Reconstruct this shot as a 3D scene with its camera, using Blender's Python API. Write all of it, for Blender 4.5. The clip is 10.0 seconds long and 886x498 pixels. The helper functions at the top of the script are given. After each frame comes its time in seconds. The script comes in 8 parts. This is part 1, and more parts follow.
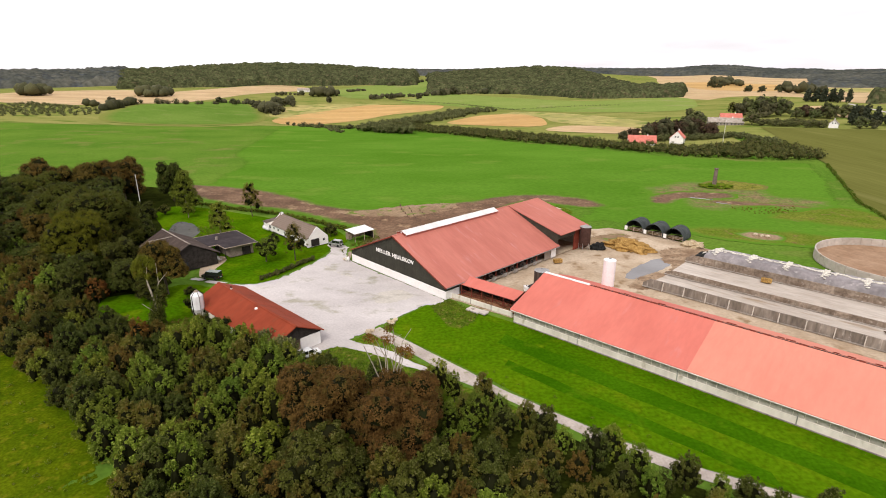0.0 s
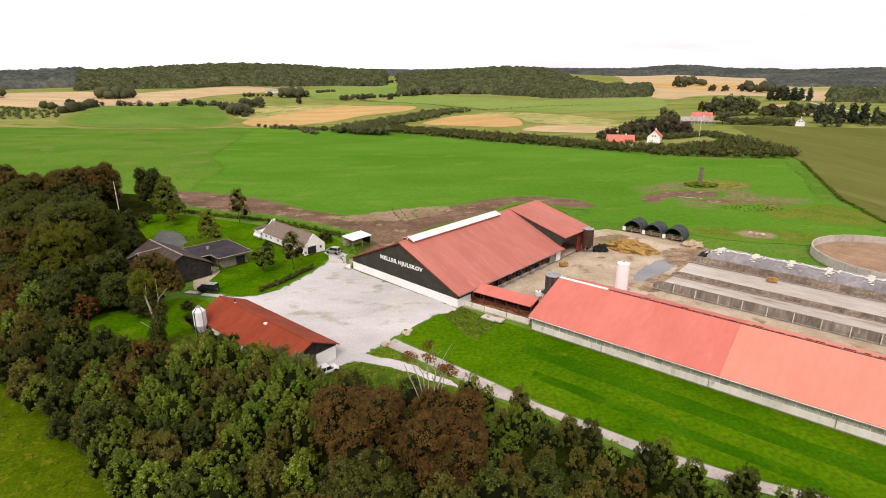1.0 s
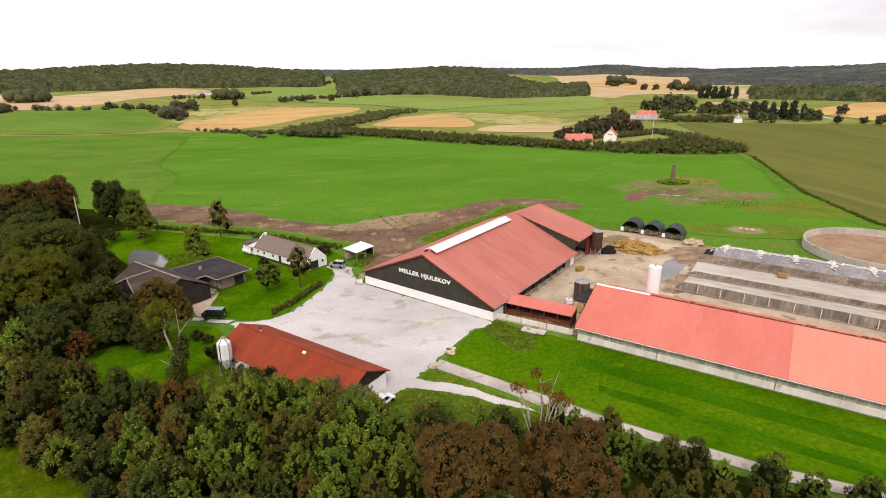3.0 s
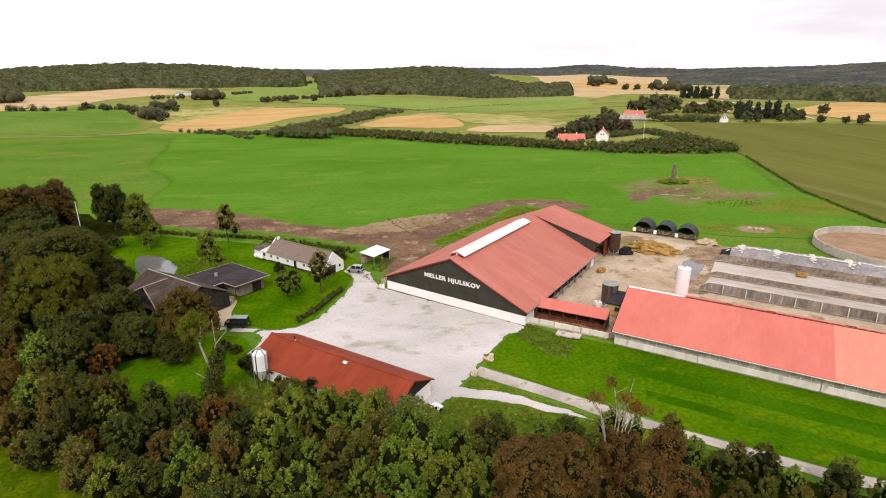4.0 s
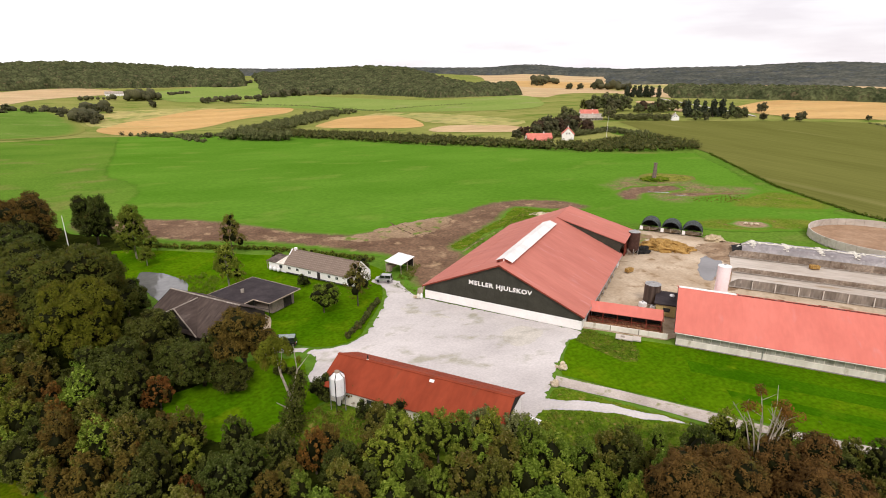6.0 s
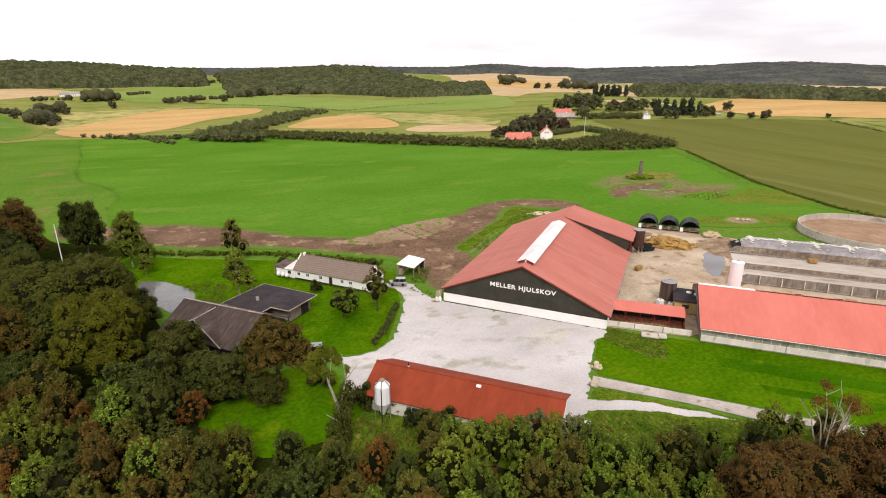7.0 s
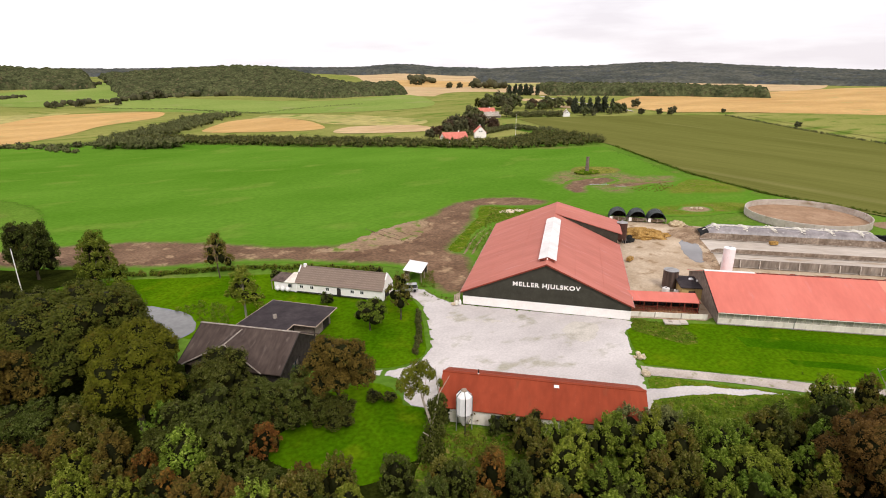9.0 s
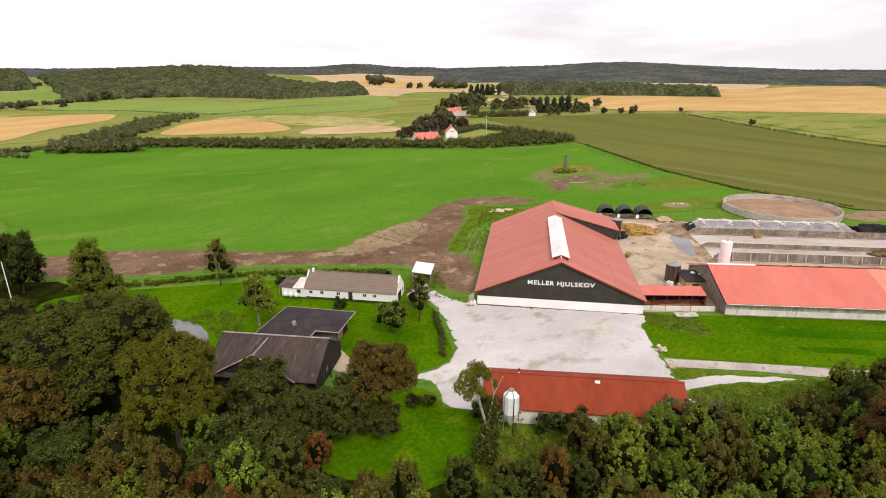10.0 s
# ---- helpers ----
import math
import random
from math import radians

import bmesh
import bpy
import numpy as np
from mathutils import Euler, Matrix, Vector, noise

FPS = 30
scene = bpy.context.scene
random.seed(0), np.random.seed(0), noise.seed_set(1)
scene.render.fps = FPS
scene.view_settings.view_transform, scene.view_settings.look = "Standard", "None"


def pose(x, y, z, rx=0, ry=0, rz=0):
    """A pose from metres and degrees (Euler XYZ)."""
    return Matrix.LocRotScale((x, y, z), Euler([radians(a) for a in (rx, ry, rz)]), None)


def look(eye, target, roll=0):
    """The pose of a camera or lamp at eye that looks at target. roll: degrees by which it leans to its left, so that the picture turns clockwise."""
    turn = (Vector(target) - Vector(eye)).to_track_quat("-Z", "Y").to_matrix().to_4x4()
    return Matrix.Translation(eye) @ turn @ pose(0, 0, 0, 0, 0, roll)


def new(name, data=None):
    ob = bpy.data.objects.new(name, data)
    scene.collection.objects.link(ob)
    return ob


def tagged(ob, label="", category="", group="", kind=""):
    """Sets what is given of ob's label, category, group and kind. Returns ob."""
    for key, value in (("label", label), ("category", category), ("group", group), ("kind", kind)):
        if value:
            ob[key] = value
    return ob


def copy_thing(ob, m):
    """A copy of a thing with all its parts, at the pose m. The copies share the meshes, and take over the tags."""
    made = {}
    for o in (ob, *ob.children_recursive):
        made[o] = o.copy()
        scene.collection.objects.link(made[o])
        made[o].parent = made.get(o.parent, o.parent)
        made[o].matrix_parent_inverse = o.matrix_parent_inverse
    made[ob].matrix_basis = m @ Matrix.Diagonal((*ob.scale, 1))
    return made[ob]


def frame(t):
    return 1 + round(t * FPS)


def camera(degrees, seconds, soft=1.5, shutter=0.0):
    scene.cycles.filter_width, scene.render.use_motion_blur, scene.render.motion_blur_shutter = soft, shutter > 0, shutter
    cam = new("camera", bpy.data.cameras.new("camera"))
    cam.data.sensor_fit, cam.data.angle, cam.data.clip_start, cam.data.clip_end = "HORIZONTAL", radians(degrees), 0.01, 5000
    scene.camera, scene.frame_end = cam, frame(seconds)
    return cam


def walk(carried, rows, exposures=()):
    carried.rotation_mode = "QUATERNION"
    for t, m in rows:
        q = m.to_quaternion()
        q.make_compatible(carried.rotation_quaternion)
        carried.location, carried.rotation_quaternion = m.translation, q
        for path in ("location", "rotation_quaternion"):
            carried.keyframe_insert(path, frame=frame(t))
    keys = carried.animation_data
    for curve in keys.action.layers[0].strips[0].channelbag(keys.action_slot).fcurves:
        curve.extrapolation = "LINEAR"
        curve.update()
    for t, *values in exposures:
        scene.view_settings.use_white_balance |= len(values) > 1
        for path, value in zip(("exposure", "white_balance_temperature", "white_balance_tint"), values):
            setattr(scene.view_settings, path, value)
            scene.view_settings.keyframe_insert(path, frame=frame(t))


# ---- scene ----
# ---------------------------------------------------------------- camera and walk
cam = camera(79.1, 10.0, soft=1.0)
PATH = [
    (0, (1.879, 1.225, 49.251), (0.33, 96.07, 17.6), 0.2),
    (0.5, (-2.563, 3.112, 49.323), (-1.76, 97.97, 17.69), 0.1),
    (1, (-7.098, 5.261, 49.386), (-3.1, 100.05, 17.79), 0.1),
    (1.5, (-11.745, 7.404, 49.415), (-4.4, 101.98, 17.77), 0.2),
    (2, (-16.3, 9.597, 49.508), (-6.35, 103.95, 17.91), 0),
    (3.5, (-30.717, 15.813, 49.82), (-13.37, 109.09, 18.23), 0),
    (4, (-35.598, 17.92, 49.865), (-16.8, 110.92, 18.27), 0),
    (4.5, (-40.859, 20.051, 50.077), (-20.15, 112.64, 18.47), 0),
    (5, (-45.909, 22.43, 50.153), (-22.41, 114.32, 18.46), 0.1),
    (5.5, (-51.072, 24.739, 50.318), (-24.87, 115.89, 18.62), 0),
    (6, (-56.272, 27.299, 50.362), (-27.23, 117.59, 18.67), 0.1),
    (7.5, (-72.105, 35.354, 50.645), (-34.06, 122.2, 18.85), 0.1),
    (8, (-77.315, 38.436, 50.681), (-35.61, 123.6, 18.93), 0.1),
    (8.5, (-82.365, 41.568, 50.687), (-36.81, 124.72, 18.89), 0),
    (9, (-87.32, 44.903, 50.639), (-37.81, 125.77, 18.88), 0),
    (9.5, (-92.402, 48.321, 50.611), (-39.45, 126.98, 18.86), -0),
    (10, (-97.452, 51.918, 50.78), (-41.59, 128.54, 19.02), -0),
]
walk(cam, [(t, look(eye, target, roll)) for t, eye, target, roll in PATH])

# ---------------------------------------------------------------- daylight: bright overcast
SUN_AZ, SUN_EL = 195.0, 46.0      # degrees clockwise from north (+y), degrees above the horizon
scene.view_settings.exposure = 0.40
world = bpy.data.worlds.new("world")
scene.world = world
world.use_nodes = True
wn, wl = world.node_tree.nodes, world.node_tree.links
wn.clear()
w_out, w_bg = wn.new("ShaderNodeOutputWorld"), wn.new("ShaderNodeBackground")
w_sky = wn.new("ShaderNodeTexSky")
w_sky.sky_type, w_sky.sun_disc = "NISHITA", False
w_sky.sun_elevation, w_sky.sun_rotation = radians(SUN_EL), radians(SUN_AZ)
w_dim = wn.new("ShaderNodeMixRGB")
w_dim.blend_type, w_dim.inputs[0].default_value, w_dim.inputs[2].default_value = "MULTIPLY", 1.0, (0.10, 0.10, 0.10, 1)
w_tc, w_map, w_no = wn.new("ShaderNodeTexCoord"), wn.new("ShaderNodeMapping"), wn.new("ShaderNodeTexNoise")
w_map.inputs["Scale"].default_value = (1.6, 1.0, 9.0)
w_map.inputs["Location"].default_value = (0.35, 0.2, 0.0)
w_turn = wn.new("ShaderNodeMapping")
w_turn.inputs["Rotation"].default_value = (0, 0, radians(34))
w_no.inputs["Scale"].default_value, w_no.inputs["Detail"].default_value = 2.0, 6.0
w_ramp = wn.new("ShaderNodeValToRGB")
w_ramp.color_ramp.elements[0].position, w_ramp.color_ramp.elements[0].color = 0.32, (0.86, 0.80, 0.84, 1)
w_ramp.color_ramp.elements[1].position, w_ramp.color_ramp.elements[1].color = 0.60, (1.17, 1.13, 1.15, 1)
w_mix = wn.new("ShaderNodeMixRGB")
w_mix.inputs[0].default_value = 0.92
wl.new(w_tc.outputs["Generated"], w_turn.inputs[0]), wl.new(w_turn.outputs[0], w_map.inputs[0]), wl.new(w_map.outputs[0], w_no.inputs["Vector"])
w_dot, w_lift = wn.new("ShaderNodeVectorMath"), wn.new("ShaderNodeMath")      # the cloud thins out towards the north-west
w_dot.operation, w_dot.inputs[1].default_value = "DOT_PRODUCT", (-0.13, 0.07, -0.10)
w_lift.operation = "ADD"
wl.new(w_tc.outputs["Generated"], w_dot.inputs[0]), wl.new(w_dot.outputs["Value"], w_lift.inputs[0]), wl.new(w_no.outputs["Fac"], w_lift.inputs[1])
wl.new(w_lift.outputs[0], w_ramp.inputs[0]), wl.new(w_sky.outputs[0], w_dim.inputs[1])
wl.new(w_dim.outputs[0], w_mix.inputs[1]), wl.new(w_ramp.outputs[0], w_mix.inputs[2])
wl.new(w_mix.outputs[0], w_bg.inputs[0]), wl.new(w_bg.outputs[0], w_out.inputs[0])
w_bg.inputs[1].default_value = 0.84

sun_data = bpy.data.lights.new("sun", "SUN")
sun_data.energy, sun_data.angle, sun_data.color = 1.85, radians(20), (1.0, 0.96, 0.9)
sun = new("sun", sun_data)
sa, se = radians(SUN_AZ), radians(SUN_EL)
sun.matrix_basis = look((200 * math.sin(sa) * math.cos(se), 200 * math.cos(sa) * math.cos(se), 200 * math.sin(se)), (0, 0, 0))


# ---------------------------------------------------------------- materials
def surface(name, low, high, scale=0.3, fine=4.0, rough=0.85, bump=0.25, metal=0.0, spread=0.2, third=None, stretch=(1, 1, 1), per_object=0.0, specular=0.08, turn=0.0, world=False):
    """A two-scale surface: broad patches from low to high, a fine grain over them, and a third tint in spots."""
    m = bpy.data.materials.new(name)
    m.use_nodes = True
    n, l = m.node_tree.nodes, m.node_tree.links
    b = n["Principled BSDF"]
    b.inputs["Roughness"].default_value, b.inputs["Metallic"].default_value = rough, metal
    b.inputs["Specular IOR Level"].default_value = specular
    tc, mp = n.new("ShaderNodeTexCoord"), n.new("ShaderNodeMapping")
    mp.inputs["Scale"].default_value, mp.inputs["Rotation"].default_value = stretch, (0, 0, radians(turn))
    l.new(tc.outputs["Object"], mp.inputs[0])
    if world:
        geo = n.new("ShaderNodeNewGeometry")
        mp.vector_type, mp.inputs["Scale"].default_value = "TEXTURE", [1 / k for k in stretch]
        l.new(geo.outputs["Position"], mp.inputs[0])
    broad, grain = n.new("ShaderNodeTexNoise"), n.new("ShaderNodeTexNoise")
    broad.inputs["Scale"].default_value, broad.inputs["Detail"].default_value, broad.inputs["Roughness"].default_value = scale, 5.0, 0.6
    grain.inputs["Scale"].default_value, grain.inputs["Detail"].default_value = fine, 4.0
    l.new(mp.outputs[0], broad.inputs["Vector"]), l.new(mp.outputs[0], grain.inputs["Vector"])
    ramp = n.new("ShaderNodeValToRGB")
    ramp.color_ramp.elements[0].position, ramp.color_ramp.elements[0].color = 0.36, (*low, 1)
    ramp.color_ramp.elements[1].position, ramp.color_ramp.elements[1].color = 0.64, (*high, 1)
    l.new(broad.outputs["Fac"], ramp.inputs[0])
    colour = ramp.outputs[0]
    if third:
        spots, cut, mix = n.new("ShaderNodeTexNoise"), n.new("ShaderNodeMapRange"), n.new("ShaderNodeMixRGB")
        spots.inputs["Scale"].default_value, spots.inputs["Detail"].default_value = scale * 2.7, 6.0
        cut.inputs["From Min"].default_value, cut.inputs["From Max"].default_value = third[3], third[3] + 0.12
        mix.inputs[2].default_value = (*third[:3], 1)
        l.new(mp.outputs[0], spots.inputs["Vector"]), l.new(spots.outputs["Fac"], cut.inputs["Value"])
        l.new(cut.outputs[0], mix.inputs[0]), l.new(colour, mix.inputs[1])
        colour = mix.outputs[0]
    val, hsv = n.new("ShaderNodeMapRange"), n.new("ShaderNodeHueSaturation")
    val.inputs["From Min"].default_value, val.inputs["From Max"].default_value = 0.3, 0.7
    val.inputs["To Min"].default_value, val.inputs["To Max"].default_value = 1 - spread, 1 + spread
    l.new(grain.outputs["Fac"], val.inputs["Value"])
    value = val.outputs[0]
    if per_object:
        info, span, mul = n.new("ShaderNodeObjectInfo"), n.new("ShaderNodeMapRange"), n.new("ShaderNodeMath")
        span.inputs["To Min"].default_value, span.inputs["To Max"].default_value = 1 - per_object, 1 + per_object
        mul.operation = "MULTIPLY"
        l.new(info.outputs["Random"], span.inputs["Value"]), l.new(span.outputs[0], mul.inputs[0]), l.new(value, mul.inputs[1])
        value = mul.outputs[0]
    l.new(value, hsv.inputs["Value"]), l.new(colour, hsv.inputs["Color"]), l.new(hsv.outputs[0], b.inputs["Base Color"])
    if bump:
        bp = n.new("ShaderNodeBump")
        bp.inputs["Strength"].default_value, bp.inputs["Distance"].default_value = bump, 0.05
        l.new(grain.outputs["Fac"], bp.inputs["Height"]), l.new(bp.outputs[0], b.inputs["Normal"])
    return m


def foliage(name, low, high, tint=(0.12, 0.08, 0.02), tint_share=0.15, hue_spread=0.03, value_spread=0.35, glow=0.25, pale=None):
    """Leaves: each leaf (island) has its own shade, each tree its own cast; light passes through a little."""
    m = bpy.data.materials.new(name)
    m.use_nodes = True
    n, l = m.node_tree.nodes, m.node_tree.links
    b, out = n["Principled BSDF"], n["Material Output"]
    b.inputs["Roughness"].default_value, b.inputs["Specular IOR Level"].default_value = 0.7, 0.05
    geo, info = n.new("ShaderNodeNewGeometry"), n.new("ShaderNodeObjectInfo")
    ramp = n.new("ShaderNodeValToRGB")
    ramp.color_ramp.elements[0].position, ramp.color_ramp.elements[0].color = 0.05, (*low, 1)
    ramp.color_ramp.elements[1].position, ramp.color_ramp.elements[1].color = 0.95, (*high, 1)
    if pale:
        ramp.color_ramp.elements[1].position = 0.74
        ramp.color_ramp.elements.new(0.94).color = (*pale, 1)
    l.new(geo.outputs["Random Per Island"], ramp.inputs[0])
    tc, no, cut, mix = n.new("ShaderNodeTexCoord"), n.new("ShaderNodeTexNoise"), n.new("ShaderNodeMapRange"), n.new("ShaderNodeMixRGB")
    no.inputs["Scale"].default_value, no.inputs["Detail"].default_value = 0.55, 2.0
    cut.inputs["From Min"].default_value, cut.inputs["From Max"].default_value = 0.68 - tint_share, 0.78 - tint_share * 0.6
    mix.inputs[2].default_value = (*tint, 1)
    l.new(tc.outputs["Object"], no.inputs["Vector"]), l.new(no.outputs["Fac"], cut.inputs["Value"])
    l.new(cut.outputs[0], mix.inputs[0]), l.new(ramp.outputs[0], mix.inputs[1])
    hsv, hue, val = n.new("ShaderNodeHueSaturation"), n.new("ShaderNodeMapRange"), n.new("ShaderNodeMapRange")
    hue.inputs["To Min"].default_value, hue.inputs["To Max"].default_value = 0.5 - hue_spread, 0.5 + hue_spread
    val.inputs["To Min"].default_value, val.inputs["To Max"].default_value = 1 - value_spread, 1 + value_spread
    l.new(info.outputs["Random"], hue.inputs["Value"])
    scramble, frac = n.new("ShaderNodeMath"), n.new("ShaderNodeMath")
    scramble.operation, scramble.inputs[1].default_value, frac.operation = "MULTIPLY", 17.31, "FRACT"
    l.new(info.outputs["Random"], scramble.inputs[0]), l.new(scramble.outputs[0], frac.inputs[0]), l.new(frac.outputs[0], val.inputs["Value"])
    tuft, tone, both = n.new("ShaderNodeTexNoise"), n.new("ShaderNodeMapRange"), n.new("ShaderNodeMath")
    tuft.inputs["Scale"].default_value, tuft.inputs["Detail"].default_value, both.operation = 0.9, 2.0, "MULTIPLY"
    tone.inputs["From Min"].default_value, tone.inputs["From Max"].default_value, tone.inputs["To Min"].default_value, tone.inputs["To Max"].default_value = 0.34, 0.66, 0.80, 1.20
    l.new(tc.outputs["Object"], tuft.inputs["Vector"]), l.new(tuft.outputs["Fac"], tone.inputs["Value"]), l.new(val.outputs[0], both.inputs[0]), l.new(tone.outputs[0], both.inputs[1])
    l.new(hue.outputs[0], hsv.inputs["Hue"]), l.new(both.outputs[0], hsv.inputs["Value"]), l.new(mix.outputs[0], hsv.inputs["Color"])
    l.new(hsv.outputs[0], b.inputs["Base Color"])
    tr, ms = n.new("ShaderNodeBsdfTranslucent"), n.new("ShaderNodeMixShader")
    ms.inputs[0].default_value = glow
    l.new(hsv.outputs[0], tr.inputs[0]), l.new(b.outputs[0], ms.inputs[1]), l.new(tr.outputs[0], ms.inputs[2])
    l.new(ms.outputs[0], out.inputs["Surface"])
    return m


RAGGED = {}


def ragged(material, under=None):
    """The same ground, thinning out in tufts and clods towards the rim of its patch, down to the grass that it lies in."""
    key = (material.name, under)
    if key not in RAGGED:
        m = material.copy()
        m.name = material.name + "_thinning"
        n, l = m.node_tree.nodes, m.node_tree.links
        out = n["Material Output"]
        whole = out.inputs["Surface"].links[0].from_socket
        at, tc, no, add, cut, mix = n.new("ShaderNodeAttribute"), n.new("ShaderNodeTexCoord"), n.new("ShaderNodeTexNoise"), n.new("ShaderNodeMath"), n.new("ShaderNodeMapRange"), n.new("ShaderNodeMixShader")
        clear = n.new("ShaderNodeBsdfDiffuse" if under else "ShaderNodeBsdfTransparent")
        if under:
            clear.inputs["Color"].default_value = (*under, 1)
        at.attribute_name = "cover"
        no.inputs["Scale"].default_value, no.inputs["Detail"].default_value, no.inputs["Roughness"].default_value = 0.45, 8.0, 0.72
        l.new(tc.outputs["Object"], no.inputs["Vector"]), l.new(at.outputs["Fac"], add.inputs[0]), l.new(no.outputs["Fac"], add.inputs[1])
        cut.inputs["From Min"].default_value, cut.inputs["From Max"].default_value = (0.66, 1.22) if under else (0.92, 0.926)
        l.new(add.outputs[0], cut.inputs["Value"]), l.new(cut.outputs[0], mix.inputs[0])
        l.new(clear.outputs[0], mix.inputs[1]), l.new(whole, mix.inputs[2]), l.new(mix.outputs[0], out.inputs["Surface"])
        RAGGED[key] = m
    return RAGGED[key]


MEADOW = surface("meadow_grass", (0.082, 0.165, 0.018), (0.118, 0.200, 0.026), 0.014, 0.9, spread=0.2, third=(0.150, 0.180, 0.040, 0.56), bump=0.3, specular=0.0)
NEAR_MEADOW = surface("weedy_meadow", (0.048, 0.082, 0.002), (0.085, 0.115, 0.003), 0.25, 2.5, spread=0.3, third=(0.115, 0.125, 0.006, 0.55), bump=0.6, specular=0.0)
# Paler, yellower grass than the meadow, with some distance haze put into its colour.
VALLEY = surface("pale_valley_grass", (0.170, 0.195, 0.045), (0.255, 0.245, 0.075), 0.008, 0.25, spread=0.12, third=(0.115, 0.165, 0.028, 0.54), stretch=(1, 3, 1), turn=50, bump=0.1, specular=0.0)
CROP = surface("crop_grass", (0.076, 0.176, 0.014), (0.102, 0.212, 0.021), 0.010, 0.55, spread=0.13, third=(0.128, 0.212, 0.028, 0.58), stretch=(1, 1.6, 1), bump=0.3, specular=0.0)
LAWN = surface("lawn_grass", (0.042, 0.108, 0.0012), (0.076, 0.150, 0.0025), 0.07, 1.4, spread=0.26, third=(0.088, 0.146, 0.003, 0.57), stretch=(1, 1, 1), bump=0.5, specular=0.0)
LAWN_CUT = surface("fresh_mown_grass", (0.028, 0.088, 0.001), (0.046, 0.122, 0.002), 0.09, 1.8, spread=0.2, third=(0.065, 0.130, 0.003, 0.58), bump=0.4, specular=0.0)
ROUGH_GRASS = surface("rough_grass", (0.050, 0.100, 0.006), (0.110, 0.150, 0.012), 0.35, 3.0, spread=0.35, third=(0.20, 0.16, 0.045, 0.57), bump=0.6, specular=0.0)
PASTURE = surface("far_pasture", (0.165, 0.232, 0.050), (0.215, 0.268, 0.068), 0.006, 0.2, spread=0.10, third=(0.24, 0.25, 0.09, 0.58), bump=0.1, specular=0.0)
LUSH = surface("lush_pasture", (0.100, 0.178, 0.026), (0.138, 0.215, 0.038), 0.012, 0.4, spread=0.12, third=(0.16, 0.21, 0.05, 0.58), bump=0.2, specular=0.0)
CORN = surface("maize_rows", (0.116, 0.119, 0.029), (0.143, 0.144, 0.038), 0.02, 0.55, spread=0.10, third=(0.165, 0.160, 0.050, 0.60), stretch=(1, 0.06, 1), turn=-27, bump=0.5, specular=0.0)
STUBBLE = surface("stubble", (0.42, 0.285, 0.145), (0.54, 0.385, 0.215), 0.010, 0.15, spread=0.1, third=(0.36, 0.31, 0.13, 0.58), stretch=(1, 2.5, 1), turn=35, bump=0.1)
STUBBLE_GOLD = surface("golden_stubble", (0.42, 0.250, 0.085), (0.54, 0.340, 0.130), 0.006, 0.12, spread=0.1, third=(0.38, 0.29, 0.10, 0.58), stretch=(1, 3, 1), turn=60, bump=0.1)
OLIVE_GRASS = surface("olive_grass", (0.095, 0.150, 0.014), (0.150, 0.170, 0.026), 0.12, 1.4, spread=0.3, third=(0.180, 0.125, 0.050, 0.58), bump=0.5, specular=0.0)
PALE_ROUGH = surface("dry_rough_grass", (0.13, 0.150, 0.020), (0.24, 0.215, 0.050), 0.25, 1.8, spread=0.3, third=(0.070, 0.075, 0.020, 0.55), bump=0.6, specular=0.0)
PALE = surface("pale_fen_grass", (0.27, 0.26, 0.07), (0.40, 0.33, 0.12), 0.014, 0.1, spread=0.2, third=(0.14, 0.19, 0.025, 0.54), bump=0.1)
SOIL = surface("bare_soil", (0.110, 0.062, 0.036), (0.190, 0.116, 0.070), 0.08, 1.2, spread=0.3, third=(0.30, 0.20, 0.118, 0.57), bump=0.8)
DRY_SOIL = surface("dry_washed_soil", (0.22, 0.145, 0.085), (0.30, 0.210, 0.130), 0.10, 1.2, spread=0.25, third=(0.115, 0.165, 0.020, 0.56), bump=0.5)
DRY_MUD = surface("trodden_mud", (0.20, 0.125, 0.075), (0.36, 0.260, 0.170), 0.22, 1.6, spread=0.3, third=(0.13, 0.085, 0.055, 0.57), stretch=(1, 1.8, 1), bump=0.6)
WEEDY_GRAVEL = surface("pale_gravel", (0.45, 0.410, 0.362), (0.57, 0.525, 0.465), 0.06, 2.2, spread=0.12, third=(0.37, 0.340, 0.285, 0.56), stretch=(1, 1.5, 1), turn=40, bump=0.25)
RUT = surface("wet_earth_rut", (0.085, 0.050, 0.030), (0.120, 0.072, 0.044), 0.3, 2.0, spread=0.3, bump=0.6)
MUD = surface("grassy_mud", (0.205, 0.145, 0.070), (0.100, 0.178, 0.018), 0.16, 1.1, spread=0.35, third=(0.150, 0.092, 0.048, 0.55), stretch=(1, 1.4, 1), bump=0.7)
GRAVEL = surface("pale_gravel", (0.45, 0.410, 0.395), (0.57, 0.525, 0.505), 0.06, 2.2, spread=0.10, third=(0.36, 0.335, 0.27, 0.55), stretch=(1, 1.5, 1), turn=40, bump=0.2)
TRACK = surface("gravel_track", (0.37, 0.315, 0.275), (0.49, 0.425, 0.375), 0.2, 3.0, spread=0.14, third=(0.22, 0.22, 0.10, 0.60), bump=0.3)
YARD = surface("muddy_concrete", (0.36, 0.265, 0.175), (0.52, 0.415, 0.305), 0.09, 1.5, spread=0.12, third=(0.25, 0.165, 0.090, 0.57), bump=0.3)
SLAB = surface("bunker_concrete", (0.40, 0.340, 0.285), (0.56, 0.500, 0.440), 0.10, 1.2, spread=0.12, third=(0.29, 0.215, 0.145, 0.61), stretch=(1, 0.25, 1), bump=0.3, world=True, turn=47)
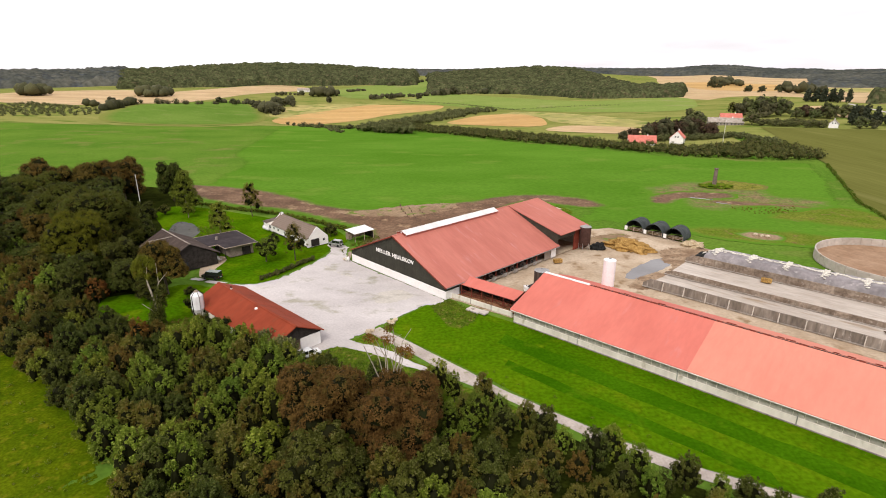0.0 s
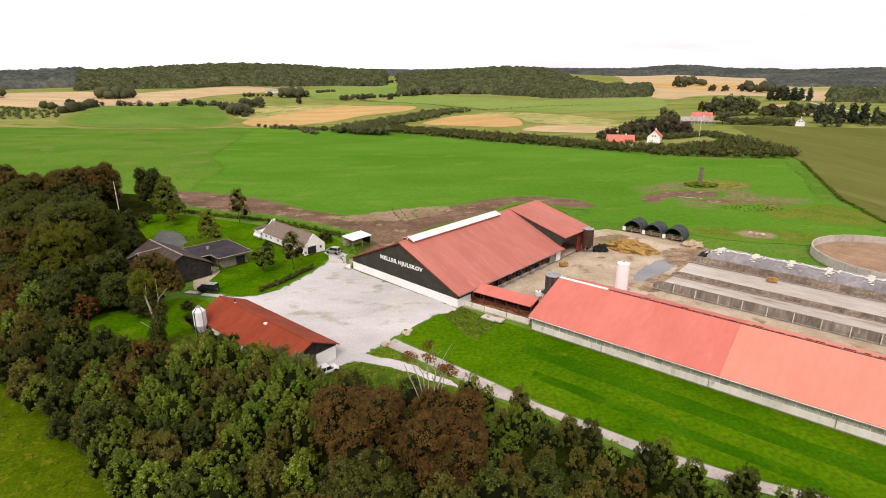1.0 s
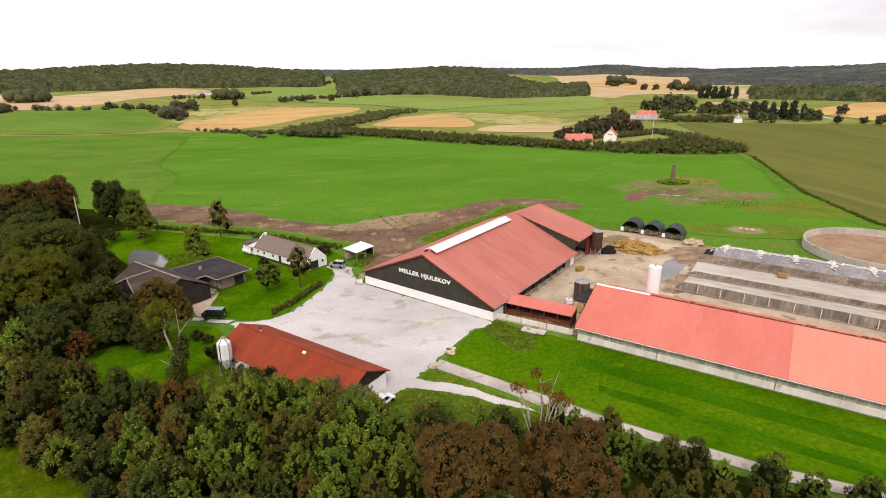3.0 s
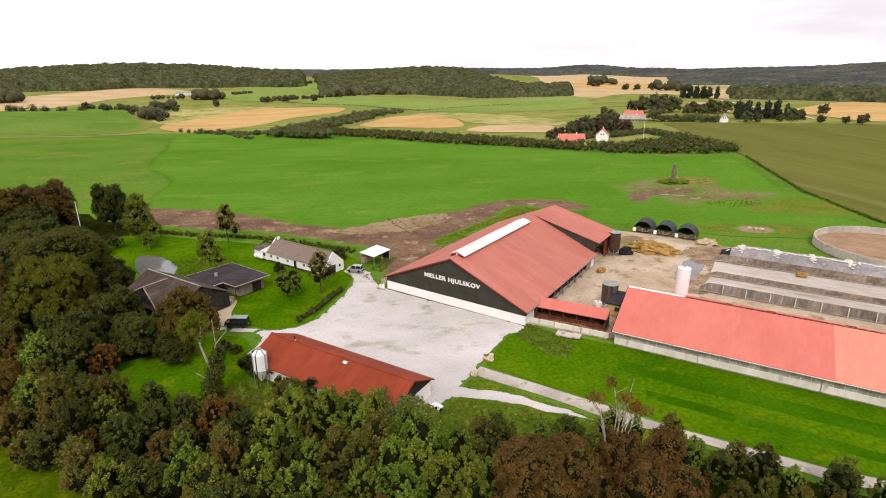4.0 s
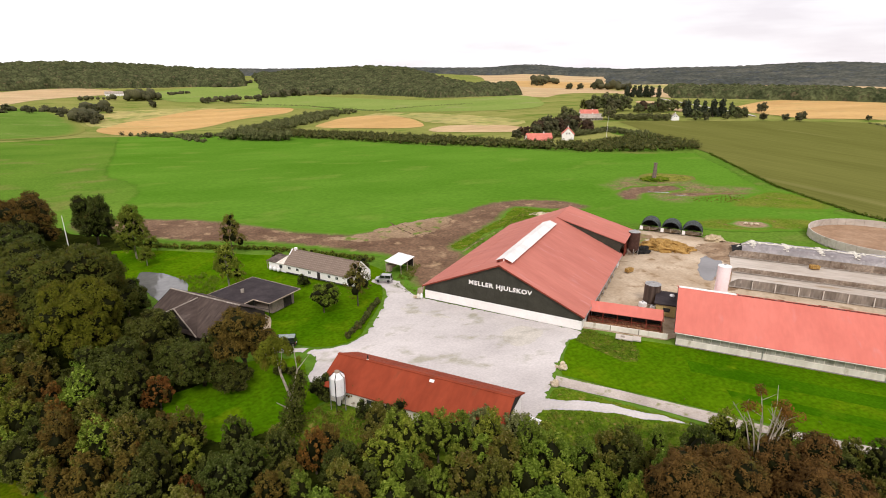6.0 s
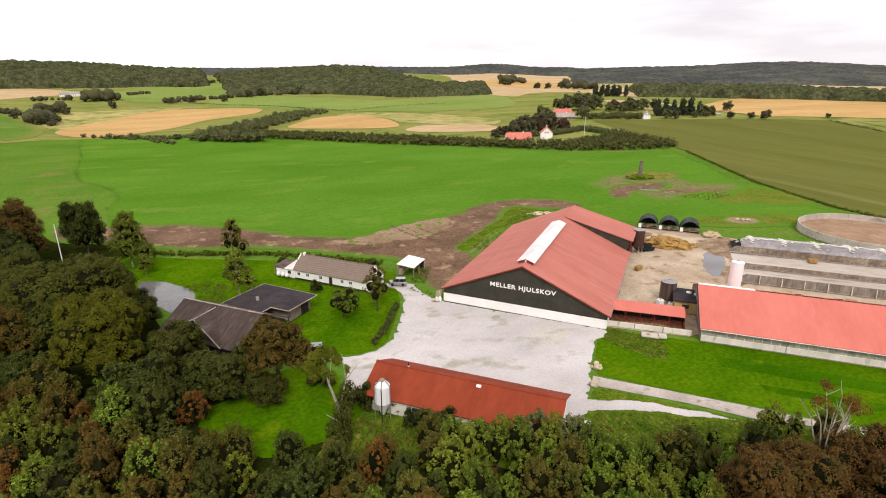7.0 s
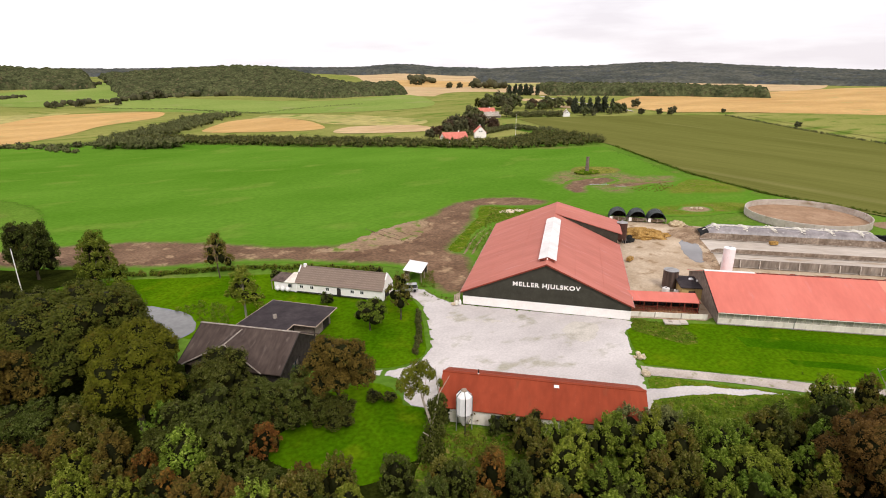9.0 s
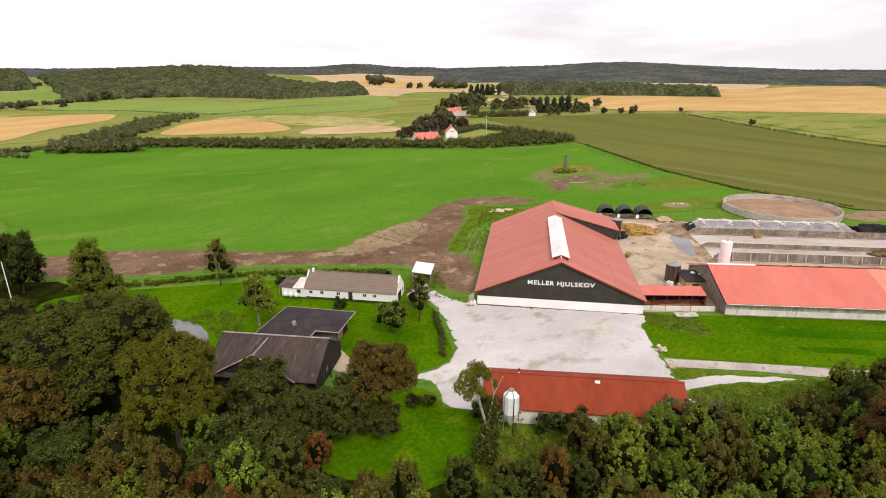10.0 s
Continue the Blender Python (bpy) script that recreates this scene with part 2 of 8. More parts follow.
WALL_DIRTY = surface("mud_splashed_concrete", (0.17, 0.125, 0.092), (0.29, 0.230, 0.180), 0.4, 1.6, spread=0.2, third=(0.40, 0.34, 0.28, 0.60), bump=0.3, per_object=0.12)
WALL_STAINED = surface("damp_stained_concrete", (0.165, 0.135, 0.110), (0.265, 0.225, 0.190), 0.5, 1.6, spread=0.25, third=(0.38, 0.33, 0.29, 0.60), stretch=(1, 1, 0.25), bump=0.3, per_object=0.16)
WALL_CONC = surface("stained_concrete", (0.23, 0.19, 0.155), (0.37, 0.32, 0.275), 0.5, 1.6, spread=0.2, third=(0.48, 0.43, 0.38, 0.61), stretch=(1, 1, 0.25), bump=0.3, per_object=0.16)
# Kept near black: the shade under the trees is put into this floor colour.
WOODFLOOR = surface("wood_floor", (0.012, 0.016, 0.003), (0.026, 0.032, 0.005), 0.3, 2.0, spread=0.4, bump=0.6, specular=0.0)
POND = surface("dark_pond_water", (0.115, 0.112, 0.105), (0.150, 0.145, 0.140), 0.1, 1.0, rough=0.05, bump=0.02, spread=0.1, specular=0.5)
WATER = surface("puddle_water", (0.14, 0.13, 0.125), (0.19, 0.18, 0.175), 0.1, 1.0, rough=0.06, bump=0.02, spread=0.05, specular=0.6)
ROOF_RED = surface("weathered_red_roof", (0.430, 0.142, 0.108), (0.490, 0.172, 0.132), 0.25, 1.6, rough=0.6, spread=0.05, third=(0.50, 0.205, 0.175, 0.62), stretch=(0.22, 1, 0.22), bump=0.1, per_object=0.02, world=True, turn=-44.9)
ROOF_LONG = surface("salmon_roof", (0.545, 0.152, 0.116), (0.600, 0.178, 0.137), 0.20, 1.4, rough=0.6, spread=0.04, third=(0.56, 0.19, 0.16, 0.62), stretch=(1, 0.3, 0.3), bump=0.06, per_object=0.012, world=True, turn=-41.2)
ROOF_PALE = surface("orange_salmon_roof", (0.610, 0.218, 0.156), (0.660, 0.246, 0.176), 0.20, 1.4, rough=0.6, spread=0.04, stretch=(1, 0.3, 0.3), bump=0.06, per_object=0.012, world=True, turn=-41.2)
ROOF_SHED = surface("dark_red_roof", (0.215, 0.038, 0.016), (0.268, 0.050, 0.022), 0.25, 1.2, rough=0.65, spread=0.08, third=(0.19, 0.046, 0.022, 0.60), stretch=(1, 0.35, 0.35), bump=0.1, per_object=0.04, world=True, turn=-42.2)
ROOF_DARK = surface("dark_slate_roof", (0.030, 0.024, 0.026), (0.055, 0.044, 0.046), 0.3, 2.0, rough=0.7, spread=0.15, bump=0.2)
ROOF_OLD = surface("mossy_fibre_roof", (0.056, 0.040, 0.034), (0.090, 0.066, 0.056), 0.35, 1.5, rough=0.85, spread=0.2, third=(0.13, 0.10, 0.088, 0.60), stretch=(1, 0.3, 0.3), bump=0.3, per_object=0.05, world=True, turn=-43.5)
ROOF_HOUSE = surface("grey_brown_tiles", (0.17, 0.125, 0.10), (0.27, 0.205, 0.165), 0.35, 2.5, rough=0.8, spread=0.18, bump=0.3, per_object=0.06)
WHITE = surface("white_render", (0.78, 0.745, 0.715), (0.85, 0.815, 0.785), 0.3, 2.0, spread=0.04, bump=0.1)
WHITE_DIRTY = surface("dirty_white_wall", (0.60, 0.54, 0.465), (0.76, 0.70, 0.625), 0.25, 1.5, spread=0.07, third=(0.45, 0.39, 0.30, 0.61), stretch=(1, 1, 0.4), bump=0.1)
CURTAIN = surface("grey_wind_curtain", (0.33, 0.305, 0.255), (0.48, 0.45, 0.39), 0.5, 2.0, rough=0.5, spread=0.12, bump=0.1, per_object=0.10)
GREEN_CLAD = surface("dark_green_cladding", (0.040, 0.038, 0.029), (0.056, 0.053, 0.041), 0.4, 3.0, rough=0.6, spread=0.1, bump=0.1)
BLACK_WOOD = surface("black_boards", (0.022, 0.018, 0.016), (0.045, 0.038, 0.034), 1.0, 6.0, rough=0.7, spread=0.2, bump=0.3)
# Near black for flat panels that stand in for shaded openings.
DARK = surface("dark_interior", (0.02, 0.017, 0.015), (0.035, 0.03, 0.026), 0.6, 3.0, spread=0.2)
RED_STEEL = surface("rust_red_paint", (0.16, 0.035, 0.022), (0.24, 0.055, 0.035), 0.6, 4.0, rough=0.6, spread=0.2, bump=0.1)
STEEL = surface("galvanised_steel", (0.30, 0.29, 0.28), (0.45, 0.44, 0.43), 0.8, 5.0, rough=0.45, metal=0.6, spread=0.15, bump=0.05)
SKYLIGHT = surface("milky_skylight_sheet", (0.66, 0.62, 0.60), (0.78, 0.74, 0.72), 0.3, 2.0, rough=0.35, spread=0.05, bump=0.05, per_object=0.06)
WHITE_PAINT = surface("white_gloss", (0.74, 0.72, 0.71), (0.82, 0.80, 0.79), 0.6, 4.0, rough=0.35, spread=0.05, third=(0.55, 0.50, 0.45, 0.66), bump=0.03)
BROWN_SILO = surface("brown_silo", (0.055, 0.028, 0.022), (0.085, 0.045, 0.036), 0.6, 3.0, rough=0.4, spread=0.1, bump=0.03)
GREY_SILO = surface("weathered_brown_silo", (0.058, 0.039, 0.031), (0.135, 0.096, 0.080), 0.6, 2.0, rough=0.55, spread=0.25, stretch=(1, 1, 0.08), bump=0.05, specular=0.1)
HUT_SHEET = surface("dark_hut_sheet", (0.040, 0.047, 0.046), (0.070, 0.078, 0.075), 0.7, 4.0, rough=0.5, spread=0.15, bump=0.1)
STRAW = surface("straw", (0.27, 0.150, 0.042), (0.45, 0.275, 0.088), 0.8, 5.0, spread=0.35, third=(0.17, 0.095, 0.036, 0.56), bump=1.0)
CHAFF = surface("pale_chaff", (0.36, 0.27, 0.16), (0.52, 0.42, 0.28), 0.8, 4.0, spread=0.3, third=(0.24, 0.17, 0.09, 0.57), bump=0.8)
TARP = surface("grey_silage_sheet", (0.17, 0.15, 0.15), (0.28, 0.25, 0.25), 0.25, 1.2, rough=0.4, spread=0.15, third=(0.40, 0.36, 0.35, 0.60), bump=0.3, specular=0.3)
SANDBAG = surface("pale_gravel_bags", (0.55, 0.51, 0.44), (0.74, 0.70, 0.62), 0.9, 4.0, spread=0.15, bump=0.4)
RUSTY_FLOOR = surface("fodder_stained_floor", (0.120, 0.055, 0.028), (0.250, 0.130, 0.068), 0.6, 3.0, spread=0.3, third=(0.36, 0.24, 0.13, 0.58), bump=0.5)
SILAGE = surface("chopped_silage", (0.10, 0.06, 0.028), (0.19, 0.12, 0.06), 0.5, 3.0, spread=0.35, bump=0.8)
SLURRY = surface("dried_slurry_crust", (0.27, 0.165, 0.10), (0.36, 0.235, 0.15), 0.15, 1.0, spread=0.12, third=(0.17, 0.10, 0.06, 0.66), bump=0.4)
STONE = surface("field_stone", (0.42, 0.33, 0.22), (0.62, 0.52, 0.38), 0.9, 4.0, spread=0.2, bump=0.6, per_object=0.2)
BRICK_OLD = surface("sooty_brick", (0.12, 0.085, 0.07), (0.20, 0.15, 0.125), 0.8, 4.0, spread=0.25, bump=0.5)
YELLOW_WALL = surface("yellow_brick_wall", (0.42, 0.30, 0.12), (0.54, 0.40, 0.17), 0.7, 4.0, spread=0.12, bump=0.2)
GREY_WALL = surface("grey_brown_brick", (0.20, 0.155, 0.125), (0.29, 0.235, 0.195), 0.7, 4.0, spread=0.15, bump=0.2)
WOOD_PALE = surface("weathered_timber", (0.26, 0.20, 0.15), (0.40, 0.32, 0.25), 0.8, 5.0, spread=0.2, stretch=(1, 1, 0.3), bump=0.3)
BARK = surface("bark", (0.060, 0.045, 0.032), (0.12, 0.095, 0.07), 1.5, 6.0, spread=0.3, stretch=(1, 1, 0.3), bump=0.8)
BARK_PALE = surface("pale_bare_bark", (0.26, 0.22, 0.17), (0.40, 0.35, 0.28), 1.5, 6.0, spread=0.25, bump=0.5)
TYRE = surface("black_rubber", (0.012, 0.012, 0.012), (0.025, 0.025, 0.024), 2.0, 9.0, rough=0.8, spread=0.2)
CAR_BLACK = surface("black_car_paint", (0.010, 0.009, 0.009), (0.014, 0.013, 0.013), 2.0, 8.0, rough=0.18, spread=0.05, bump=0, specular=0.6)
CAR_GREYTOP = surface("grey_green_canvas", (0.24, 0.27, 0.25), (0.32, 0.35, 0.33), 1.0, 6.0, rough=0.6, spread=0.1)
CAR_SILVER = surface("silver_car_paint", (0.42, 0.41, 0.40), (0.47, 0.46, 0.45), 2.0, 8.0, rough=0.25, metal=0.5, spread=0.04, bump=0, specular=0.6)
CAR_WHITE = surface("white_car_paint", (0.70, 0.69, 0.68), (0.76, 0.75, 0.74), 2.0, 8.0, rough=0.2, spread=0.04, bump=0, specular=0.6)
CAR_GLASS = surface("tinted_car_glass", (0.012, 0.014, 0.016), (0.02, 0.022, 0.025), 1.0, 4.0, rough=0.05, spread=0.05, bump=0, specular=0.8)
GLASS = surface("dark_window_glass", (0.02, 0.024, 0.028), (0.04, 0.045, 0.05), 1.0, 4.0, rough=0.08, spread=0.1, bump=0, specular=0.7)
ROOF_FARRED = surface("distant_red_tiles", (0.50, 0.150, 0.110), (0.60, 0.195, 0.150), 0.4, 2.0, rough=0.7, spread=0.08)

LEAF_YOUNG = foliage("young_leaves", (0.056, 0.084, 0.006), (0.143, 0.184, 0.018), (0.125, 0.090, 0.009), 0.03, 0.024, 0.25, 0.15, pale=(0.238, 0.274, 0.048))
LEAF_OLIVE = foliage("olive_leaves", (0.055, 0.057, 0.006), (0.118, 0.113, 0.017), (0.113, 0.066, 0.011), 0.14, 0.015, 0.22, 0.15, pale=(0.180, 0.155, 0.047))
# Near-black crown hearts: the shade between the leaves is put into the colour.
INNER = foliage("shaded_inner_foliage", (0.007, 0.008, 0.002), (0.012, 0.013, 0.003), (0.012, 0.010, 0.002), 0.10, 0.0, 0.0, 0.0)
LEAF_DARK = foliage("dark_leaves", (0.028, 0.037, 0.004), (0.064, 0.074, 0.012), (0.062, 0.049, 0.009), 0.08, 0.018, 0.22, 0.12, pale=(0.108, 0.114, 0.034))
LEAF_OAK = foliage("old_oak_leaves", (0.050, 0.065, 0.008), (0.094, 0.101, 0.016), (0.094, 0.071, 0.011), 0.10, 0.012, 0.10, 0.12)
LEAF_BROWN = foliage("autumn_brown_leaves", (0.068, 0.038, 0.009), (0.135, 0.077, 0.020), (0.075, 0.063, 0.014), 0.12, 0.008, 0.08, 0.12)
LEAF_RUSSET = foliage("russet_green_leaves", (0.056, 0.038, 0.007), (0.137, 0.087, 0.018), (0.068, 0.069, 0.013), 0.12, 0.012, 0.15, 0.10)
LEAF_RUST = foliage("rusty_orange_leaves", (0.081, 0.036, 0.008), (0.180, 0.077, 0.016), (0.081, 0.065, 0.014), 0.16, 0.012, 0.15, 0.12)
LEAF_YELLOW = foliage("yellow_green_leaves", (0.074, 0.085, 0.005), (0.125, 0.130, 0.013), (0.092, 0.078, 0.009), 0.10, 0.010, 0.12, 0.15)
LEAF_THICKET = foliage("thicket_leaves", (0.064, 0.072, 0.024), (0.140, 0.148, 0.058), (0.11, 0.092, 0.036), 0.12, 0.0, 0.0, 0.1)
LEAF_GREY = foliage("willow_grey_leaves", (0.077, 0.086, 0.024), (0.167, 0.172, 0.058), (0.108, 0.093, 0.022), 0.10, 0.012, 0.12, 0.15, pale=(0.252, 0.247, 0.101))
LEAF_HEDGE = foliage("hedge_leaves", (0.034, 0.041, 0.010), (0.101, 0.106, 0.030), (0.098, 0.074, 0.023), 0.14, 0.0, 0.0, 0.08)
# Greyed leaf tone: the haze over distant trees is mixed into the colour.
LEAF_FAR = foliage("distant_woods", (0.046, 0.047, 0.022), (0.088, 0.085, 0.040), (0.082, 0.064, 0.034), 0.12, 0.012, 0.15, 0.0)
LEAF_SPRUCE = foliage("dark_spruce_needles", (0.028, 0.034, 0.020), (0.058, 0.066, 0.038), (0.05, 0.05, 0.03), 0.08, 0.01, 0.2, 0.0)
LEAF_FARGREEN = foliage("distant_green_leaves", (0.056, 0.068, 0.022), (0.120, 0.130, 0.046), (0.10, 0.09, 0.035), 0.12, 0.02, 0.2, 0.0)
LEAF_COPPER = foliage("dark_copper_leaves", (0.040, 0.026, 0.017), (0.085, 0.054, 0.030), (0.07, 0.06, 0.025), 0.14, 0.01, 0.15, 0.0)
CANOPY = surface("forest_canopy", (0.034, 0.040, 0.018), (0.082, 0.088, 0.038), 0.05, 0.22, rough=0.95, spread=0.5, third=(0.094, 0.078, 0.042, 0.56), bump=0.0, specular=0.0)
# Greyer and bluer for the horizon woods: distance haze put into the colour.
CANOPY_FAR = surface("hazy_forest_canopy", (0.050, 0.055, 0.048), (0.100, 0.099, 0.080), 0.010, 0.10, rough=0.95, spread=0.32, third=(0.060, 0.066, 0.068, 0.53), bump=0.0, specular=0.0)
WEED = foliage("weed_leaves", (0.070, 0.115, 0.008), (0.150, 0.190, 0.022), (0.18, 0.15, 0.03), 0.14, 0.01, 0.15)
CORE_OF = {LEAF_THICKET.name: LEAF_THICKET, LEAF_HEDGE.name: LEAF_HEDGE, LEAF_SPRUCE.name: LEAF_SPRUCE, LEAF_FARGREEN.name: LEAF_FAR, LEAF_FAR.name: LEAF_FAR, LEAF_COPPER.name: LEAF_COPPER}


# ---------------------------------------------------------------- builders
def thing(name, label, category, x=0.0, y=0.0, z=0.0, rz=0.0, group="", kind=""):
    ob = new(name)
    ob.matrix_basis = pose(x, y, z, 0, 0, rz)
    return tagged(ob, label, category, group, kind)


def mesh_of(name, bm, material):
    me = bpy.data.meshes.new(name)
    bmesh.ops.recalc_face_normals(bm, faces=bm.faces)
    bm.to_mesh(me)
    bm.free()
    me.materials.append(material)
    return me


def part(name, bm, material, parent=None, label="", smooth=False):
    me = bm if isinstance(bm, bpy.types.Mesh) else mesh_of(name, bm, material)
    if smooth:
        me.polygons.foreach_set("use_smooth", [True] * len(me.polygons))
    ob = new(name, me)
    ob.parent = parent
    return tagged(ob, label) if label else ob


def box(sx, sy, sz, x=0.0, y=0.0, z=0.0, bevel=0.0, bm=None, rz=0.0, rx=0.0, ry=0.0):
    """A block with its base's centre at x, y, z."""
    own = bmesh.new()
    bmesh.ops.create_cube(own, size=1.0)
    bmesh.ops.scale(own, vec=(sx, sy, sz), verts=own.verts)
    if bevel:
        bmesh.ops.bevel(own, geom=own.edges[:], offset=bevel, segments=1, affect="EDGES")
    bmesh.ops.transform(own, matrix=pose(x, y, z, rx, ry, rz) @ pose(0, 0, sz / 2), verts=own.verts)
    return merge(own, bm)


def merge(own, bm):
    if bm is None:
        return own
    me = bpy.data.meshes.new("scratch")
    own.to_mesh(me)
    own.free()
    bm.from_mesh(me)
    bpy.data.meshes.remove(me)
    return bm


def cyl(r1, r2, h, x=0.0, y=0.0, z=0.0, seg=20, bm=None, m=None):
    """A round column or cone with its base's centre at x, y, z (or turned by m)."""
    own = bmesh.new()
    bmesh.ops.create_cone(own, cap_ends=True, segments=seg, radius1=r1, radius2=max(r2, 0.001), depth=h)
    bmesh.ops.transform(own, matrix=(m if m is not None else pose(x, y, z)) @ pose(0, 0, h / 2), verts=own.verts)
    return merge(own, bm)


def rod(a, b, r1, r2=None, seg=7, bm=None):
    """A tapered bar from a to b."""
    a, b = Vector(a), Vector(b)
    d = b - a
    m = Matrix.Translation(a) @ d.to_track_quat("Z", "Y").to_matrix().to_4x4()
    return cyl(r1, r1 if r2 is None else r2, d.length, seg=seg, bm=bm, m=m)


def extrude(outline, y0, y1, bm=None):
    """A solid from an outline of (x, z) corners, drawn out along y."""
    own = bmesh.new()
    lower = [own.verts.new((x, y0, z)) for x, z in outline]
    upper = [own.verts.new((x, y1, z)) for x, z in outline]
    own.faces.new(lower), own.faces.new(upper)
    for i in range(len(outline)):
        j = (i + 1) % len(outline)
        own.faces.new((lower[i], lower[j], upper[j], upper[i]))
    bmesh.ops.recalc_face_normals(own, faces=own.faces)
    return merge(own, bm)


def prism(outline, z0, z1, bm=None):
    """A solid from a plan of (x, y) corners, from z0 up to z1."""
    own = bmesh.new()
    lower = [own.verts.new((x, y, z0)) for x, y in outline]
    upper = [own.verts.new((x, y, z1)) for x, y in outline]
    own.faces.new(lower), own.faces.new(upper)
    for i in range(len(outline)):
        j = (i + 1) % len(outline)
        own.faces.new((lower[i], lower[j], upper[j], upper[i]))
    bmesh.ops.recalc_face_normals(own, faces=own.faces)
    return merge(own, bm)


def sheet(a, b, c, d, thick, bm=None):
    """A slab of that thickness under the four corners a, b, c, d (in order round it)."""
    own = bmesh.new()
    down = Vector((0, 0, -thick))
    top = [own.verts.new(Vector(p)) for p in (a, b, c, d)]
    low = [own.verts.new(Vector(p) + down) for p in (a, b, c, d)]
    own.faces.new(top), own.faces.new(low)
    for i in range(4):
        j = (i + 1) % 4
        own.faces.new((top[i], top[j], low[j], low[i]))
    bmesh.ops.recalc_face_normals(own, faces=own.faces)
    return merge(own, bm)


def sheeting(parent, a, b, c, d, cols, rows, material, name="roof_sheet"):
    """Lapped sheets over a slope with eave a to b and ridge d to c."""
    a, b, c, d = (Vector(p) for p in (a, b, c, d))
    w, h = (b - a).length / cols, (d - a).length / rows
    u, v = (b - a).normalized(), (d - a).normalized()
    n = u.cross(v)
    if n.z < 0:
        n = -n
    me = mesh_of(name, box(w - 0.004, h + 0.10, 0.03), material)
    for r in range(rows):
        for k in range(cols):
            at = a + u * w * (k + 0.5) + v * h * (r + 0.5) + n * (0.03 + 0.003 * (k % 2))
            lap = (n * math.cos(0.006) - v * math.sin(0.006)).normalized()
            m = Matrix((u, lap.cross(u) if lap.cross(u).z > 0 else u.cross(lap), lap)).transposed().to_4x4()
            m.translation = at
            part(name, me, material, parent).matrix_basis = m


def lump(rx, ry, rz, x=0.0, y=0.0, z=0.0, rough=0.25, seed=0, level=2, bm=None, freq=1.0):
    """An uneven rounded mass."""
    own = bmesh.new()
    bmesh.ops.create_icosphere(own, subdivisions=level, radius=1.0)
    for v in own.verts:
        k = 1 + rough * noise.noise(v.co * 1.7 * freq + Vector((seed * 3.1, seed * 7.7, seed)))
        v.co = Vector((v.co.x * rx * k + x, v.co.y * ry * k + y, v.co.z * rz * k + z))
    return merge(own, bm)


# ---------------------------------------------------------------- the lie of the land
def bell(a, b=0.0):
    return math.exp(-a * a - b * b)


def ease(t):
    t = min(1.0, max(0.0, t))
    return t * t * (3 - 2 * t)


def crest(az):
    return 44 + 16 * bell((az + 16) / 9) + 7 * bell((az - 6) / 6) + 15 * bell((az - 25) / 3) + 27 * bell((az - 51) / 8) + 5 * bell((az - 39) / 3) - 6 * ease((az - 62) / 6) - 14 * ease((-29 - az) / 6)


def height(x, y):
    """Metres above the farmyard: a valley beyond the field, a rise to the east, wooded hills all along the horizon."""
    h = -20 * bell((x + 220) / 300, (y - 820) / 330) - 5 * bell((x + 20) / 160, (y - 480) / 160)
    h += 9 * ease((x - 150) / 350) * ease((y - 150) / 300) + 10 * bell((x + 420) / 130, (y - 800) / 130)
    h += 34 * bell((x - 250) / 300, (y - 1780) / 300) + 26 * bell((x + 560) / 420, (y - 1850) / 300)
    if y > 0:
        h += (crest(math.degrees(math.atan2(x, y))) - 6) * ease((math.hypot(x, y) - 1400) / 1300) * ease(y / 600)
    return h


def spaced(limit, first, growth):
    out, step, v = [0.0], first, 0.0
    while v < limit:
        v += step
        step *= growth
        out.append(min(v, limit))
    return [-p for p in out[:0:-1]] + out


def build_ground():
    xs = [x - 0.0 for x in spaced(4300, 9, 1.045)]
    ys = [y + 150.0 for y in spaced(4200, 9, 1.045)]
    verts = [(x, y, height(x, y) - 0.05) for y in ys for x in xs]
    w = len(xs)
    faces = [(j * w + i, j * w + i + 1, (j + 1) * w + i + 1, (j + 1) * w + i) for j in range(len(ys) - 1) for i in range(w - 1)]
    me = bpy.data.meshes.new("ground")
    me.from_pydata(verts, [], faces)
    me.materials.append(MEADOW)
    me.materials.append(VALLEY)
    # Far faces take VALLEY, which carries the haze in its colour.
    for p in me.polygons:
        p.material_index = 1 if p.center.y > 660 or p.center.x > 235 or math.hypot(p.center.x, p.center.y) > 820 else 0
    me.polygons.foreach_set("use_smooth", [True] * len(me.polygons))
    return tagged(new("ground", me), "rolling green meadow land reaching to the wooded horizon", "ground", kind="structure")


build_ground()


def rounded(points, step, wobble, seed):
    """The outline through the points as a soft closed line with an uneven edge."""
    n, out = len(points), []
    for i in range(n):
        p0, p1, p2, p3 = (Vector(points[(i + k) % n]) for k in (-1, 0, 1, 2))
        count = max(2, int((p2 - p1).length / step))
        for j in range(count):
            t = j / count
            q = 0.5 * (2 * p1 + (p2 - p0) * t + (2 * p0 - 5 * p1 + 4 * p2 - p3) * t * t + (3 * p1 - p0 - 3 * p2 + p3) * t ** 3)
            w = noise.noise_vector(Vector((q.x / step / 3, q.y / step / 3, seed))) * wobble
            out.append((q.x + w.x, q.y + w.y))
    return out


def straight(points, step, wobble, seed):
    n, out = len(points), []
    for i in range(n):
        p1, p2 = Vector(points[i]), Vector(points[(i + 1) % n])
        count = max(1, int((p2 - p1).length / step))
        for j in range(count):
            q = p1.lerp(p2, j / count)
            w = noise.noise_vector(Vector((q.x / step / 3, q.y / step / 3, seed))) * wobble
            out.append((q.x + w.x, q.y + w.y))
    return out


